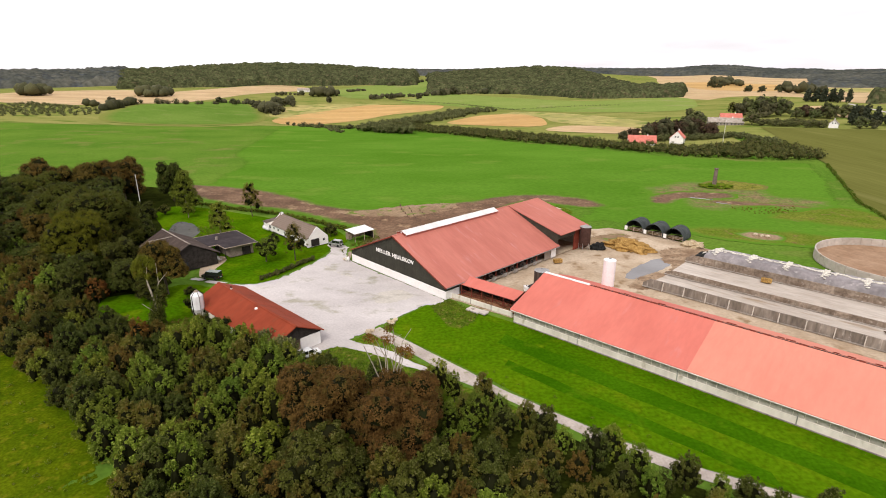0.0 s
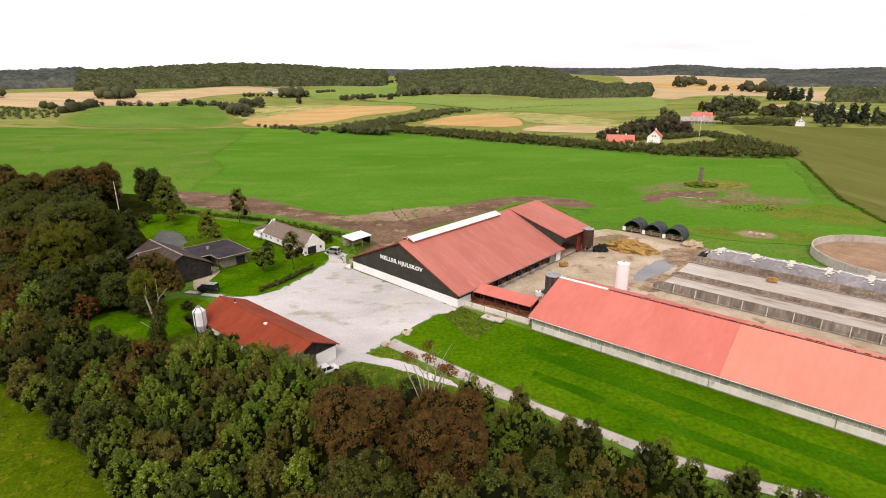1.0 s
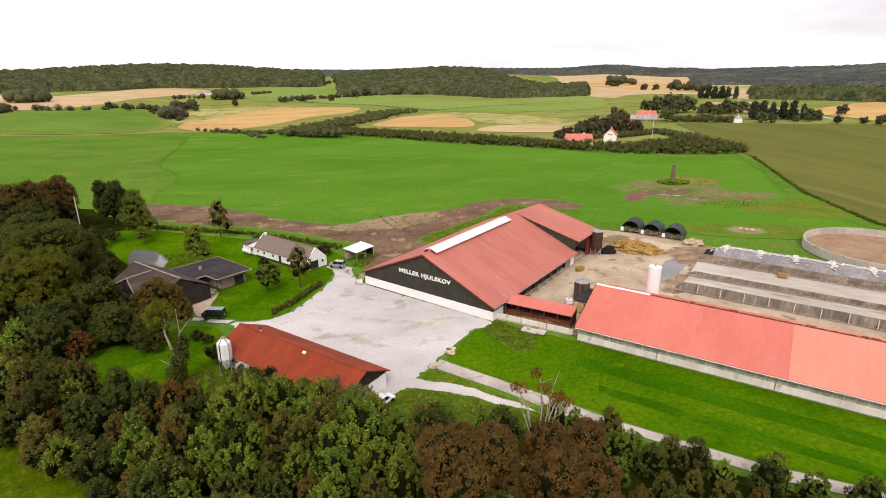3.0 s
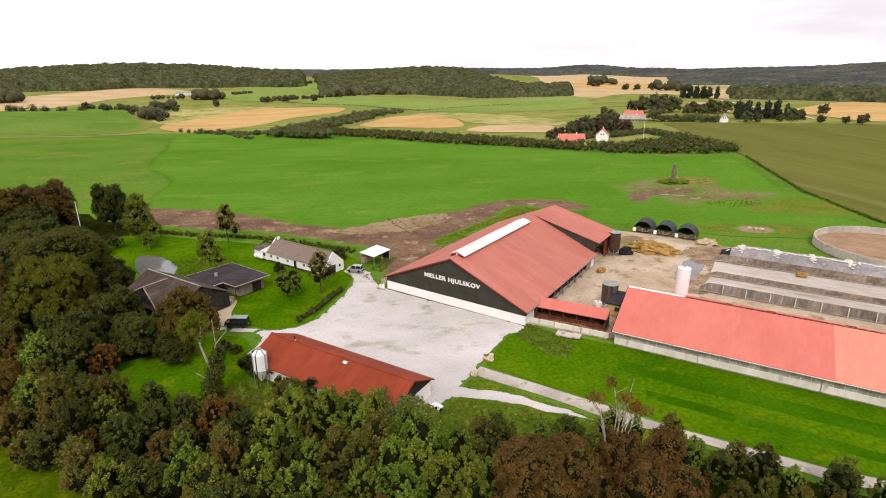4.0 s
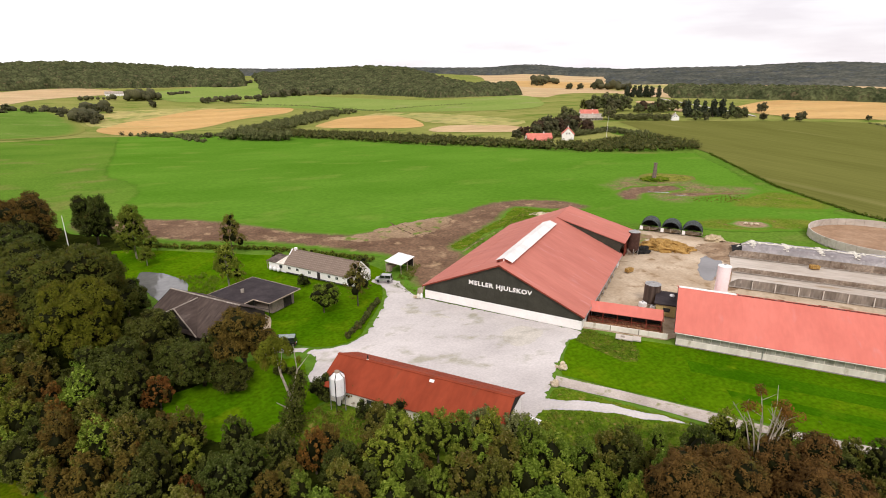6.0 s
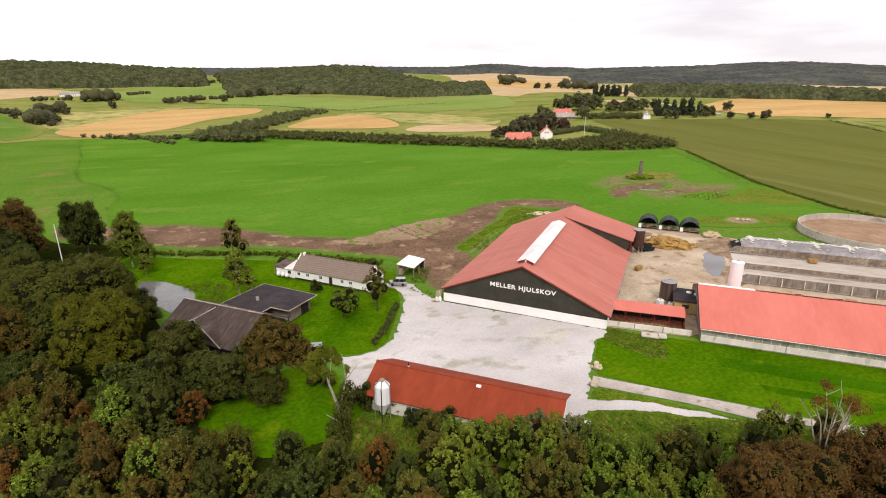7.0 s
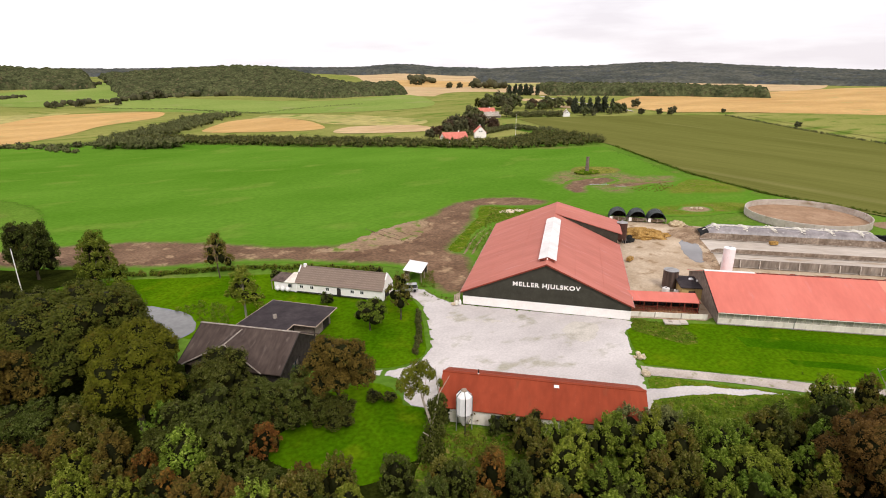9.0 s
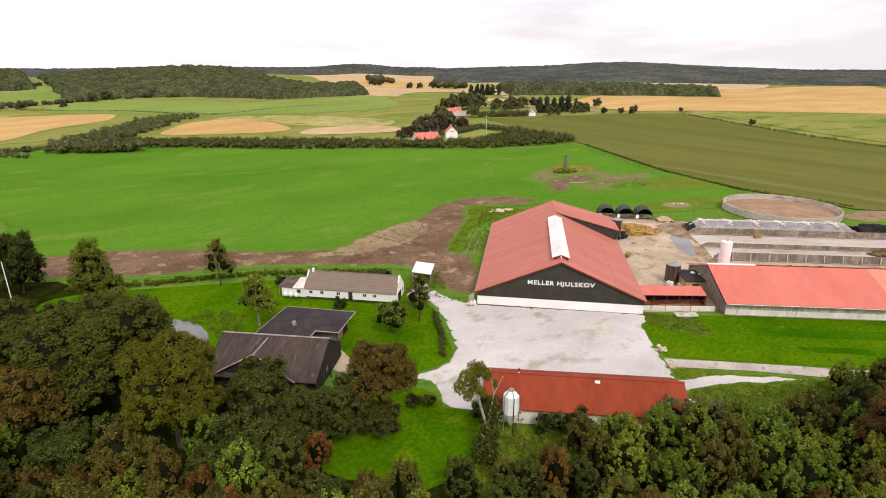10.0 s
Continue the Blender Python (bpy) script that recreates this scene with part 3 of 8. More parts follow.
def patch(name, points, material, lift, label, category, cell=12.0, step=2.0, wobble=0.25, soft=True, bulge=None, seed=1, fade=0.0, under=None):
    """A piece of ground cover that follows the land."""
    line = rounded(points, step, wobble, seed) if soft else straight(points, step, wobble, seed)
    bm = bmesh.new()
    face = bm.faces.new([bm.verts.new((x, y, 0)) for x, y in line])
    bmesh.ops.triangulate(bm, faces=[face])
    for axis in (0, 1):
        lo, hi = min(p[axis] for p in line), max(p[axis] for p in line)
        k = math.ceil(lo / cell)
        while k * cell < hi:
            at, normal = [0, 0, 0], [0, 0, 0]
            at[axis], normal[axis] = k * cell, 1
            bmesh.ops.bisect_plane(bm, geom=bm.verts[:] + bm.edges[:] + bm.faces[:], plane_co=at, plane_no=normal)
            k += 1
    for v in bm.verts:
        v.co.z = height(v.co.x, v.co.y) + lift + (bulge(v.co.x, v.co.y) if bulge else 0)
    for f in bm.faces:
        if f.normal.z < 0:
            f.normal_flip()
    me = bpy.data.meshes.new(name)
    bm.to_mesh(me)
    bm.free()
    if fade:
        rim = np.array(line)
        nxt = np.roll(rim, -1, axis=0) - rim
        v = np.array([w.co[:2] for w in me.vertices])
        rel = v[:, None] - rim[None]
        t = np.clip((rel * nxt).sum(2) / np.maximum((nxt * nxt).sum(1), 1e-6), 0, 1)
        far = np.linalg.norm(rel - nxt * t[..., None], axis=2).min(1)
        me.attributes.new("cover", "FLOAT", "POINT").data.foreach_set("value", np.minimum(far / fade, 1.0).astype(np.float32))
    me.materials.append(ragged(material, under) if fade else material)
    return tagged(new(name, me), label, category, kind="structure")


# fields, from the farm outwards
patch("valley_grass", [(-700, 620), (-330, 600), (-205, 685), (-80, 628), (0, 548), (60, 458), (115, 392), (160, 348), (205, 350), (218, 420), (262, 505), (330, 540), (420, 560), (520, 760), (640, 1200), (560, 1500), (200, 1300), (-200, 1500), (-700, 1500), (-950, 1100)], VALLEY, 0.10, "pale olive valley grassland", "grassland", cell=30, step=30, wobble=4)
patch("field", [(-112, 228), (-70, 205), (-30, 182), (-14, 184), (18, 210), (50, 218), (46, 196), (20, 172), (34, 160), (44, 172), (56, 176), (76, 158), (98, 160), (146, 128), (150, 172), (164, 212), (208, 300), (212, 314), (176, 325), (146, 340), (110, 382), (56, 448),
      (0, 532), (-78, 608), (-150, 660), (-205, 660), (-170, 470), (-150, 365), (-126, 310)], CROP, 0.012, "bright green grass crop field rolling down to a hedge", "field", cell=8, step=8, wobble=3.0, fade=16)
patch("field", [(147, 120), (149, 166), (163, 210), (210, 300), (274, 490), (318, 458), (352, 434), (442, 370), (364, 172), (300, 90), (220, 30)], CORN, 0.30, "olive green maize field with faint rows", "field", cell=20, step=15, wobble=0.6, soft=False)
patch("field", [(392, 176), (458, 356), (533, 356), (678, 264), (720, 100), (430, 60)], VALLEY, 0.25, "pale green stubble pasture beyond the maize", "field", cell=25, step=20, wobble=1, soft=False)
patch("field", [(421, 414), (430, 489), (474, 548), (612, 634), (762, 680), (959, 630), (1347, 662), (1600, 560), (1419, 474), (900, 250), (678, 262)], STUBBLE_GOLD, 0.35, "golden stubble field on a broad rise", "field", cell=40, step=25, wobble=2, soft=False)
patch("field", [(1130, 640), (1700, 900), (1750, 1500), (1350, 1900), (760, 2050), (610, 1690), (376, 905), (455, 925), (560, 950), (560, 730), (760, 790)], STUBBLE, 0.30, "wide pale stubble land below the eastern ridge", "field", cell=55, step=40, wobble=4)
patch("field", [(640, 1560), (560, 1250), (660, 1180), (820, 1300), (860, 1480)], STUBBLE_GOLD, 0.55, "golden stubble field on a far slope", "field", cell=45, step=30, wobble=4)
patch("field", [(640, 1010), (760, 1130), (900, 1120), (1010, 1240), (900, 1330), (730, 1200)], PALE, 0.55, "mottled fallow strip between stubble fields", "field", cell=45, step=30, wobble=4)
patch("field", [(-240, 735), (-246, 830), (-222, 904), (-166, 1012), (-90, 1012), (-18, 972), (-28, 895), (-91, 850), (-130, 760), (-188, 680)], STUBBLE_GOLD, 0.4, "golden stubble strip in the valley", "field", cell=30, step=18, wobble=3)
patch("field", [(-5, 652), (20, 715), (49, 750), (92, 732), (108, 645), (94, 572), (44, 598)], STUBBLE_GOLD, 0.4, "ochre stubble field behind the hedge", "field", cell=30, step=15, wobble=2)
patch("field", [(92, 526), (122, 564), (176, 523), (160, 476)], STUBBLE, 0.42, "narrow pale stubble strip behind the hedge", "field", cell=20, step=12, wobble=2)
patch("field", [(67, 752), (110, 775), (184, 655), (205, 560), (170, 530), (118, 604), (106, 687)], PALE, 0.35, "pale mottled fen grass", "field", cell=30, step=15, wobble=3)
patch("field", [(-921, 1124), (-867, 1269), (-740, 1298), (-661, 1167), (-535, 828), (-619, 854), (-706, 858)], STUBBLE, 0.45, "beige stubble field on the far slope", "field", cell=40, step=30, wobble=4)
patch("field", [(-639, 1137), (-573, 1413), (-454, 1495), (-343, 1383), (-441, 1206), (-494, 876)], STUBBLE, 0.45, "beige stubble field below the woods", "field", cell=40, step=30, wobble=4)
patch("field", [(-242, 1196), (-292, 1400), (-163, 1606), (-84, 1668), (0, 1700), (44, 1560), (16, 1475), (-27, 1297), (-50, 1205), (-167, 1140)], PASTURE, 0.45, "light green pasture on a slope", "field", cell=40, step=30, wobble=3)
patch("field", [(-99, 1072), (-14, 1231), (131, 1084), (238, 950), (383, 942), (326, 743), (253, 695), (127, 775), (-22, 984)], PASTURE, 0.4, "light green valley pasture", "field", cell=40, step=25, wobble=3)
patch("field", [(-403, 629), (-453, 735), (-479, 936), (-396, 1048), (-278, 821), (-254, 687), (-322, 622)], LUSH, 0.45, "green domed pasture hill", "field", cell=12, step=20, wobble=3, fade=22, under=(0.190, 0.205, 0.050))

patch("field", [(-306, 935), (-290, 1018), (-167, 1048), (-130, 1034), (-166, 1000), (-222, 900), (-250, 780)], PALE, 0.38, "mottled pale fen strip", "field", cell=30, step=15, wobble=3)

patch("far_road", [(520, 730), (499, 686), (481, 644), (467, 610), (440, 540), (424, 494), (415, 473), (403, 449), (401, 450), (412, 474), (421, 495), (436, 541), (463, 612), (477, 646), (495, 688), (516, 732)], GRAVEL, 0.45, "pale country road between the far fields", "road", cell=20, step=8, wobble=0.5)
patch("field", [(440, 690), (463, 672), (412, 572), (400, 540), (384, 528), (388, 560)], STUBBLE, 0.42, "pale stubble strip beside the country road", "field", cell=20, step=12, wobble=2)

# bare soil, mud and rough strips round the field
patch("bare_soil_strip", [(-126, 246), (-107, 242), (-92, 238), (-77, 230), (-63, 219), (-50, 207), (-37, 199), (-27, 198), (-12, 203), (7, 212), (24, 224), (42, 226), (56, 219), (63, 205), (54, 200), (44, 204), (36, 211), (31, 210), (20, 196), (2, 179), (-5, 171), (-3, 167), (-6, 158), (-15, 144), (-21, 141.5), (-27, 145), (-27, 156), (-25, 162), (-27, 168), (-36, 176), (-46, 184), (-57, 192), (-66, 196), (-79, 200), (-92, 206), (-107, 217), (-123, 227)], SOIL, 0.058,
      "reddish brown freshly worked soil strip", "bare soil", cell=2.6, step=2.0, wobble=1.5, fade=5.5, under=(0.092, 0.196, 0.018))
patch("bare_soil_edge", [(-42, 194), (-30, 197), (-20, 203), (-8, 207), (5, 209), (2, 198), (-9, 187), (-22, 185), (-34, 186)], DRY_SOIL, 0.066, "pale dry soil washed out into the crop", "bare soil", cell=2.0, step=1.0, wobble=2.0, seed=5, fade=3.5)
patch("weed_strip", [(-8, 173), (2, 183), (21, 200), (32, 213), (40, 207), (47, 197), (43, 188), (25, 190), (16, 187), (6, 179), (-4, 169)], ROUGH_GRASS, 0.064, "strip of weeds beside the barn", "grass", cell=2.0, step=1.6, wobble=0.7, fade=2.2)
patch("wheel_track", [(-5.6, 167.6), (2, 175.4), (10, 182.6), (19, 187.6), (30, 189.4), (30, 188.7), (19.4, 186.9), (10.6, 181.8), (2.7, 174.6), (-4.9, 166.9)], DRY_SOIL, 0.072, "pale earth wheel track beside the barn", "track", cell=1.0, step=1.2, wobble=0.25, fade=0.5)
patch("wheel_track", [(-4, 166), (3.6, 173.8), (11.6, 180.8), (20, 185.6), (30, 187.4), (30, 186.7), (20.4, 184.9), (12.2, 180), (4.3, 173), (-3.3, 165.3)], DRY_SOIL, 0.072, "pale earth wheel track beside the barn", "track", cell=1.0, step=1.2, wobble=0.25, fade=0.5)
patch("stone_spill", [(31, 200), (35, 204), (42, 203), (45, 198), (36, 197)], STONE, 0.074, "pale stones spilled among the weeds", "gravel", cell=1.5, step=0.7, wobble=1.6, fade=3.0)
patch("sandy_bank", [(128, 117), (134, 121), (152, 117), (160, 108), (140, 106), (130, 110)], DRY_SOIL, 0.072, "sandy worked ground beside the slurry tank", "bare soil", cell=2.5, step=1.5, wobble=1.0, seed=21, fade=3)
for k, pts in enumerate((((-19, 208), (-17, 196), (-13, 183), (-12.2, 183), (-16, 196), (-18.2, 208)), ((-15.5, 203), (-12.5, 190), (-9, 175), (-8.3, 175), (-11.7, 190), (-14.7, 203)), ((-11, 198), (-7.5, 186), (-4.5, 178), (-3.8, 178), (-6.7, 186), (-10.2, 198)))):
    patch("wheel_rut", pts, RUT, 0.078, "dark wheel rut in the bare soil", "rut", cell=1.0, step=1.2, wobble=0.4, seed=30 + k, fade=0.28)
patch("mud_stain", [(58, 148), (66, 155), (76, 154), (80, 147), (70, 138), (66, 134), (58, 136)], DRY_MUD, 0.056, "brown mud trodden over the concrete yard", "mud", cell=1.6, step=1.5, wobble=1.4, seed=41, fade=7.0)
patch("mud_stain", [(38, 158), (48, 166), (56, 168), (60, 163), (52, 158), (46, 152)], DRY_SOIL, 0.056, "pale mud trodden over the concrete yard", "mud", cell=2.0, step=1.5, wobble=1.2, seed=42, fade=3.5)
patch("mud_stain", [(42, 121), (51, 132), (57, 134), (62, 143), (68, 140), (59, 127), (50, 118)], DRY_MUD, 0.054, "brown mud at the mouth of the bunkers", "mud", cell=1.6, step=1.5, wobble=1.0, seed=43, fade=5.0)
patch("mud_patch", [(84, 240), (98, 250), (112, 257), (126, 254), (131, 242), (144, 238), (140, 227), (155, 214), (146, 202), (129, 197), (117, 203), (103, 193), (90, 203), (94, 214), (78, 219), (88, 229)], MUD, 0.051, "trampled muddy patch in the grass field", "mud", cell=2.5, step=2, wobble=4.0, fade=11.0, under=(0.092, 0.196, 0.018))
for k, pts in enumerate((((97, 222), (103, 220.5), (109, 216), (108, 214.6), (102, 218)), ((104, 214), (109, 211), (113, 206.5), (111.6, 206.4), (107, 209.6)))):
    patch("wet_rut", pts, WATER, 0.064, "wet rut shining in the muddy patch", "puddle", cell=1.0, step=0.7, wobble=1.0, seed=9 + k, fade=1.2)
patch("mud_rut", [(103, 213), (113, 206), (126, 206), (138, 203), (137, 207), (124, 211), (112, 215)], SOIL, 0.060, "brown churned rut in the muddy patch", "mud", cell=1.5, step=0.9, wobble=1.5, seed=11, fade=2.5, under=(0.150, 0.150, 0.040))
patch("mud_patch", [(84, 222), (93, 230), (105, 233), (122, 230), (118, 218), (104, 216), (95, 214), (85, 206), (80, 212)], SOIL, 0.057, "bare brown soil at the foot of the chimney mound", "mud", cell=1.6, step=1.5, wobble=2.0, seed=12, fade=5.0, under=(0.092, 0.196, 0.018))
patch("rough_corner", [(128, 207), (150, 207), (160, 194), (155, 174), (142, 170), (125, 178), (112, 187), (118, 198)], OLIVE_GRASS, 0.049, "thin olive grass in the wet field corner", "grass", cell=2.0, step=2, wobble=2.5, seed=13, fade=8.0, under=(0.092, 0.196, 0.018))
patch("rough_corner", [(82, 176), (105, 174), (123, 166), (128, 150), (112, 152), (92, 158), (79, 166)], OLIVE_GRASS, 0.047, "worn olive grass behind the hutches", "grass", cell=2.0, step=2, wobble=2.0, seed=14, fade=6.0, under=(0.092, 0.196, 0.018))
patch("mud_patch", [(93, 168), (101, 170), (107, 165), (104, 160), (96, 160)], DRY_SOIL, 0.058, "bare trampled soil round the boulders", "mud", cell=1.2, step=1.2, wobble=1.0, seed=16, fade=3.0, under=(0.092, 0.196, 0.018))
patch("mound_grass", [(117, 249), (128, 258), (136, 256), (145, 248), (142, 238), (132, 234), (119, 238)], PALE_ROUGH, 0.062, "dry yellow-green grass round the chimney", "grass", cell=1.5, step=1.5, wobble=1.5, seed=15, fade=4.0, under=(0.150, 0.150, 0.040))

# farm ground
patch("garden_lawn", [(-100, 200), (-64, 184), (-40, 172), (-30, 158), (-33, 148), (-35, 140), (-40.5, 128), (-43.5, 123), (-48, 121.5), (-54, 123.4), (-60, 130), (-78, 150), (-90, 165), (-106, 190)], LAWN, 0.038, "smooth bright green garden lawn", "lawn", cell=8, step=2)
patch("back_lawn", [(-77, 112), (-70, 116), (-63, 121), (-55.5, 119.6), (-53, 115), (-53.5, 110.5), (-50, 106), (-55, 99), (-60, 97.5), (-67, 97), (-74, 104)], LAWN, 0.038, "shaggy green lawn behind the sheds", "lawn", cell=2, step=2, fade=1.5)
patch("barn_lawn", [(0.5, 112.0), (-3.5, 109.6), (-7.5, 105), (-10.6, 100.6), (-11.4, 98.6), (-3.2, 90.8), (7, 81.3), (15.4, 73.4), (26, 65), (35.4, 59.4), (45.5, 54.6), (72, 42), (74, 46), (62, 60), (38, 81.3), (15.2, 101.3)], LAWN, 0.038, "mown bright green lawn along the barn", "lawn", cell=6, step=1.5, soft=False)
patch("verge", [(-30, 84), (-18, 92.8), (-13.8, 96), (-4.2, 86.6), (3.7, 79), (8, 76), (15, 69.5), (10, 66), (-4, 76), (-18, 78)], ROUGH_GRASS, 0.032, "rough grass verge by the track", "grass", cell=1.5, step=2, fade=1.2)
patch("weedy_plot", [(2.2, 113), (-2.8, 109.4), (-1, 104), (0.8, 99.6), (4.6, 98), (8, 104.2), (5, 109.8)], ROUGH_GRASS, 0.058, "weedy unmown patch in the lawn", "grass", cell=1.2, step=1, wobble=0.4, fade=1.5)
patch("gravel_yard", [(-36, 154), (-28.5, 151.5), (-24.5, 138.3), (0.9, 112.8), (-3.6, 109.4), (-7.6, 104.8), (-11.5, 100.2), (-17.4, 92.6), (-22, 88.5), (-30, 88.5), (-48, 104), (-54.2, 110.5), (-52.9, 114.4), (-52.4, 118), (-54.5, 120.4), (-63, 123.2), (-63, 125.6),
      (-54.5, 123.0), (-48, 121.2), (-43.4, 122.9), (-40, 127.4), (-35.3, 138.2), (-33.4, 147)], GRAVEL, 0.048, "pale crushed gravel farmyard", "farmyard", cell=2.0, step=2, wobble=0.35, fade=0.9)
patch("track", [(-12.5, 98.9), (-4.1, 91.0), (5.2, 82.2), (11.3, 76.2), (15.4, 72.9), (26, 64.5), (35.4, 59), (45.5, 54.2), (72, 41.5), (71, 39.5), (45, 51.6), (34.5, 56.9), (25.3, 62), (15.8, 70), (7.7, 76.6), (3.7, 79.2), (-4.2, 87.3), (-14.4, 96.6)], TRACK, 0.061,
      "narrow gravel farm track", "track", cell=8, step=2, wobble=0.2, soft=False)
patch("stone_strip", [(-18, 94), (-14, 92.4), (-9.2, 89.9), (-3, 84.7), (1.5, 80.5), (6, 77.4), (5.2, 76.4), (0.8, 79.0), (-4.7, 82.6), (-10, 86.2), (-15.2, 88.6), (-20, 90.5)], GRAVEL, 0.064, "strip of loose pale stones by the yard", "gravel", cell=0.8, step=1, wobble=0.5, fade=1.6)
patch("concrete_yard", [(1, 114), (14.5, 103.8), (16, 104), (31, 120), (40, 118), (60, 100), (78, 82), (100, 62), (125, 80), (118, 100), (98, 128), (76, 152), (66, 166), (54, 173), (42, 170), (36, 156), (30, 146)], YARD, 0.042, "muddy beige concrete farmyard", "farmyard", cell=8, step=2, wobble=0.5, soft=False)
patch("puddle", [(45.6, 127.4), (47.5, 131.5), (52, 136.6), (57.5, 141.4), (62, 143), (62.6, 140.5), (58, 134.5), (53.4, 130.6), (48.5, 126.8)], WATER, 0.051, "shallow grey puddle on the yard", "puddle", cell=4, step=0.7, wobble=0.5)
patch("pond", [(-92, 177), (-87, 175.5), (-83, 171.5), (-79.4, 166), (-78.2, 160), (-79.6, 155.8), (-83, 154.5), (-86.5, 160), (-90, 168)], POND, 0.051, "small grey garden pond", "water", cell=4, step=1, wobble=0.5)
patch("weedy_ground", [(-51, 103), (-45, 97), (-38, 91), (-30, 84), (-27, 81), (-32, 79), (-43, 89), (-54, 91), (-62, 93), (-58, 98)], ROUGH_GRASS, 0.044, "rank grass behind the machine shed", "grass", cell=3, step=2, wobble=0.6)
patch("weedy_gravel", [(-17, 115), (-11, 119.5), (-5.5, 116), (-9, 110.5), (-15, 109.5)], WEEDY_GRAVEL, 0.056, "thin weeds spreading through the gravel", "gravel", cell=0.8, step=1, wobble=0.8, seed=51, fade=3.0)
patch("weedy_gravel", [(-31, 137), (-22, 128), (-14, 124), (-16, 121), (-26, 126), (-34, 133)], WEEDY_GRAVEL, 0.056, "faint weeds and damp stains in the gravel", "gravel", cell=0.8, step=1, wobble=1.2, seed=52, fade=4.5)
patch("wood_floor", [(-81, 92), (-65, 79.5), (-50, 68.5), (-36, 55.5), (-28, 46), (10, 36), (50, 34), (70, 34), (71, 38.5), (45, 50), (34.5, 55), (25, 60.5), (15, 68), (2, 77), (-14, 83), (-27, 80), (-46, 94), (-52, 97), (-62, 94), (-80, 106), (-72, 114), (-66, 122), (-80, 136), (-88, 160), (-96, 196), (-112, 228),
      (-150, 235), (-170, 190), (-130, 140)], WOODFLOOR, 0.026, "woodland floor with undergrowth, coloured dark as tree shade", "woodland floor", cell=8, step=3, wobble=1.0)
patch("near_meadow", [(-150, 150), (-110, 112), (-80, 93), (-64, 80.5), (-49, 69.5), (-36, 54), (-26, 45), (10, 33), (60, 28), (60, -40), (-160, -40), (-210, 80)], NEAR_MEADOW, 0.012, "weedy olive green meadow below the wood", "meadow", cell=10, step=2, wobble=0.8, fade=0.8)
u = Vector((0.749, -0.662))
v = Vector((-0.662, -0.749))
for k, (n0, n1, a0, a1) in enumerate(((5.2, 9.2, 2.0, 62.0), (13.0, 15.4, 8.0, 50.0))):
    base = Vector((14.8, 101.6))
    patch("mown_stripe", [tuple(base + u * a + v * n) for a, n in ((a0, n0), (a1, n0), (a1 + 2, n1), (a0 + 1, n1))], LAWN_CUT, 0.055, "darker mown stripe across the lawn", "lawn", cell=6, step=1.5, wobble=0.35, soft=False, seed=k)


# ---------------------------------------------------------------- main barn
def letters(text, size, depth, material, parent, label):
    """Raised capitals, each a mesh of its own, centred on x = 0 and standing in the xz plane."""
    curve = bpy.data.curves.new("lettering", "FONT")
    curve.body, curve.size, curve.extrude, curve.offset, curve.space_character = text, size, depth, size * 0.024, 1.14
    whole = new("lettering", curve)
    bpy.context.view_layer.update()
    me = bpy.data.meshes.new_from_object(whole.evaluated_get(bpy.context.evaluated_depsgraph_get()))
    bpy.data.objects.remove(whole)
    bm = bmesh.new()
    bm.from_mesh(me)
    xs = [v.co.x for v in bm.verts]
    mid = (min(xs) + max(xs)) / 2
    left, groups = set(bm.verts), []
    while left:
        stack, found = [left.pop()], []
        while stack:
            v = stack.pop()
            found.append(v)
            for e in v.link_edges:
                o = e.other_vert(v)
                if o in left:
                    left.remove(o)
                    stack.append(o)
        groups.append(found)
    spans = []
    for g in groups:
        lo, hi = min(v.co.x for v in g), max(v.co.x for v in g)
        for s in spans:
            if lo < s[1] - 0.02 and hi > s[0] + 0.02:
                s[0], s[1] = min(lo, s[0]), max(hi, s[1])
                s[2].extend(g)
                break
        else:
            spans.append([lo, hi, list(g)])
    for lo, hi, g in spans:
        keep, one = set(g), bmesh.new()
        twin = {v: one.verts.new((v.co.x - mid, -v.co.z, v.co.y * 0.86)) for v in g}
        for f in bm.faces:
            if f.verts[0] in keep:
                one.faces.new([twin[v] for v in f.verts])
        ob = part("letter", one, material, parent)
        ob.location = parent["sign_at"]
    bm.free()


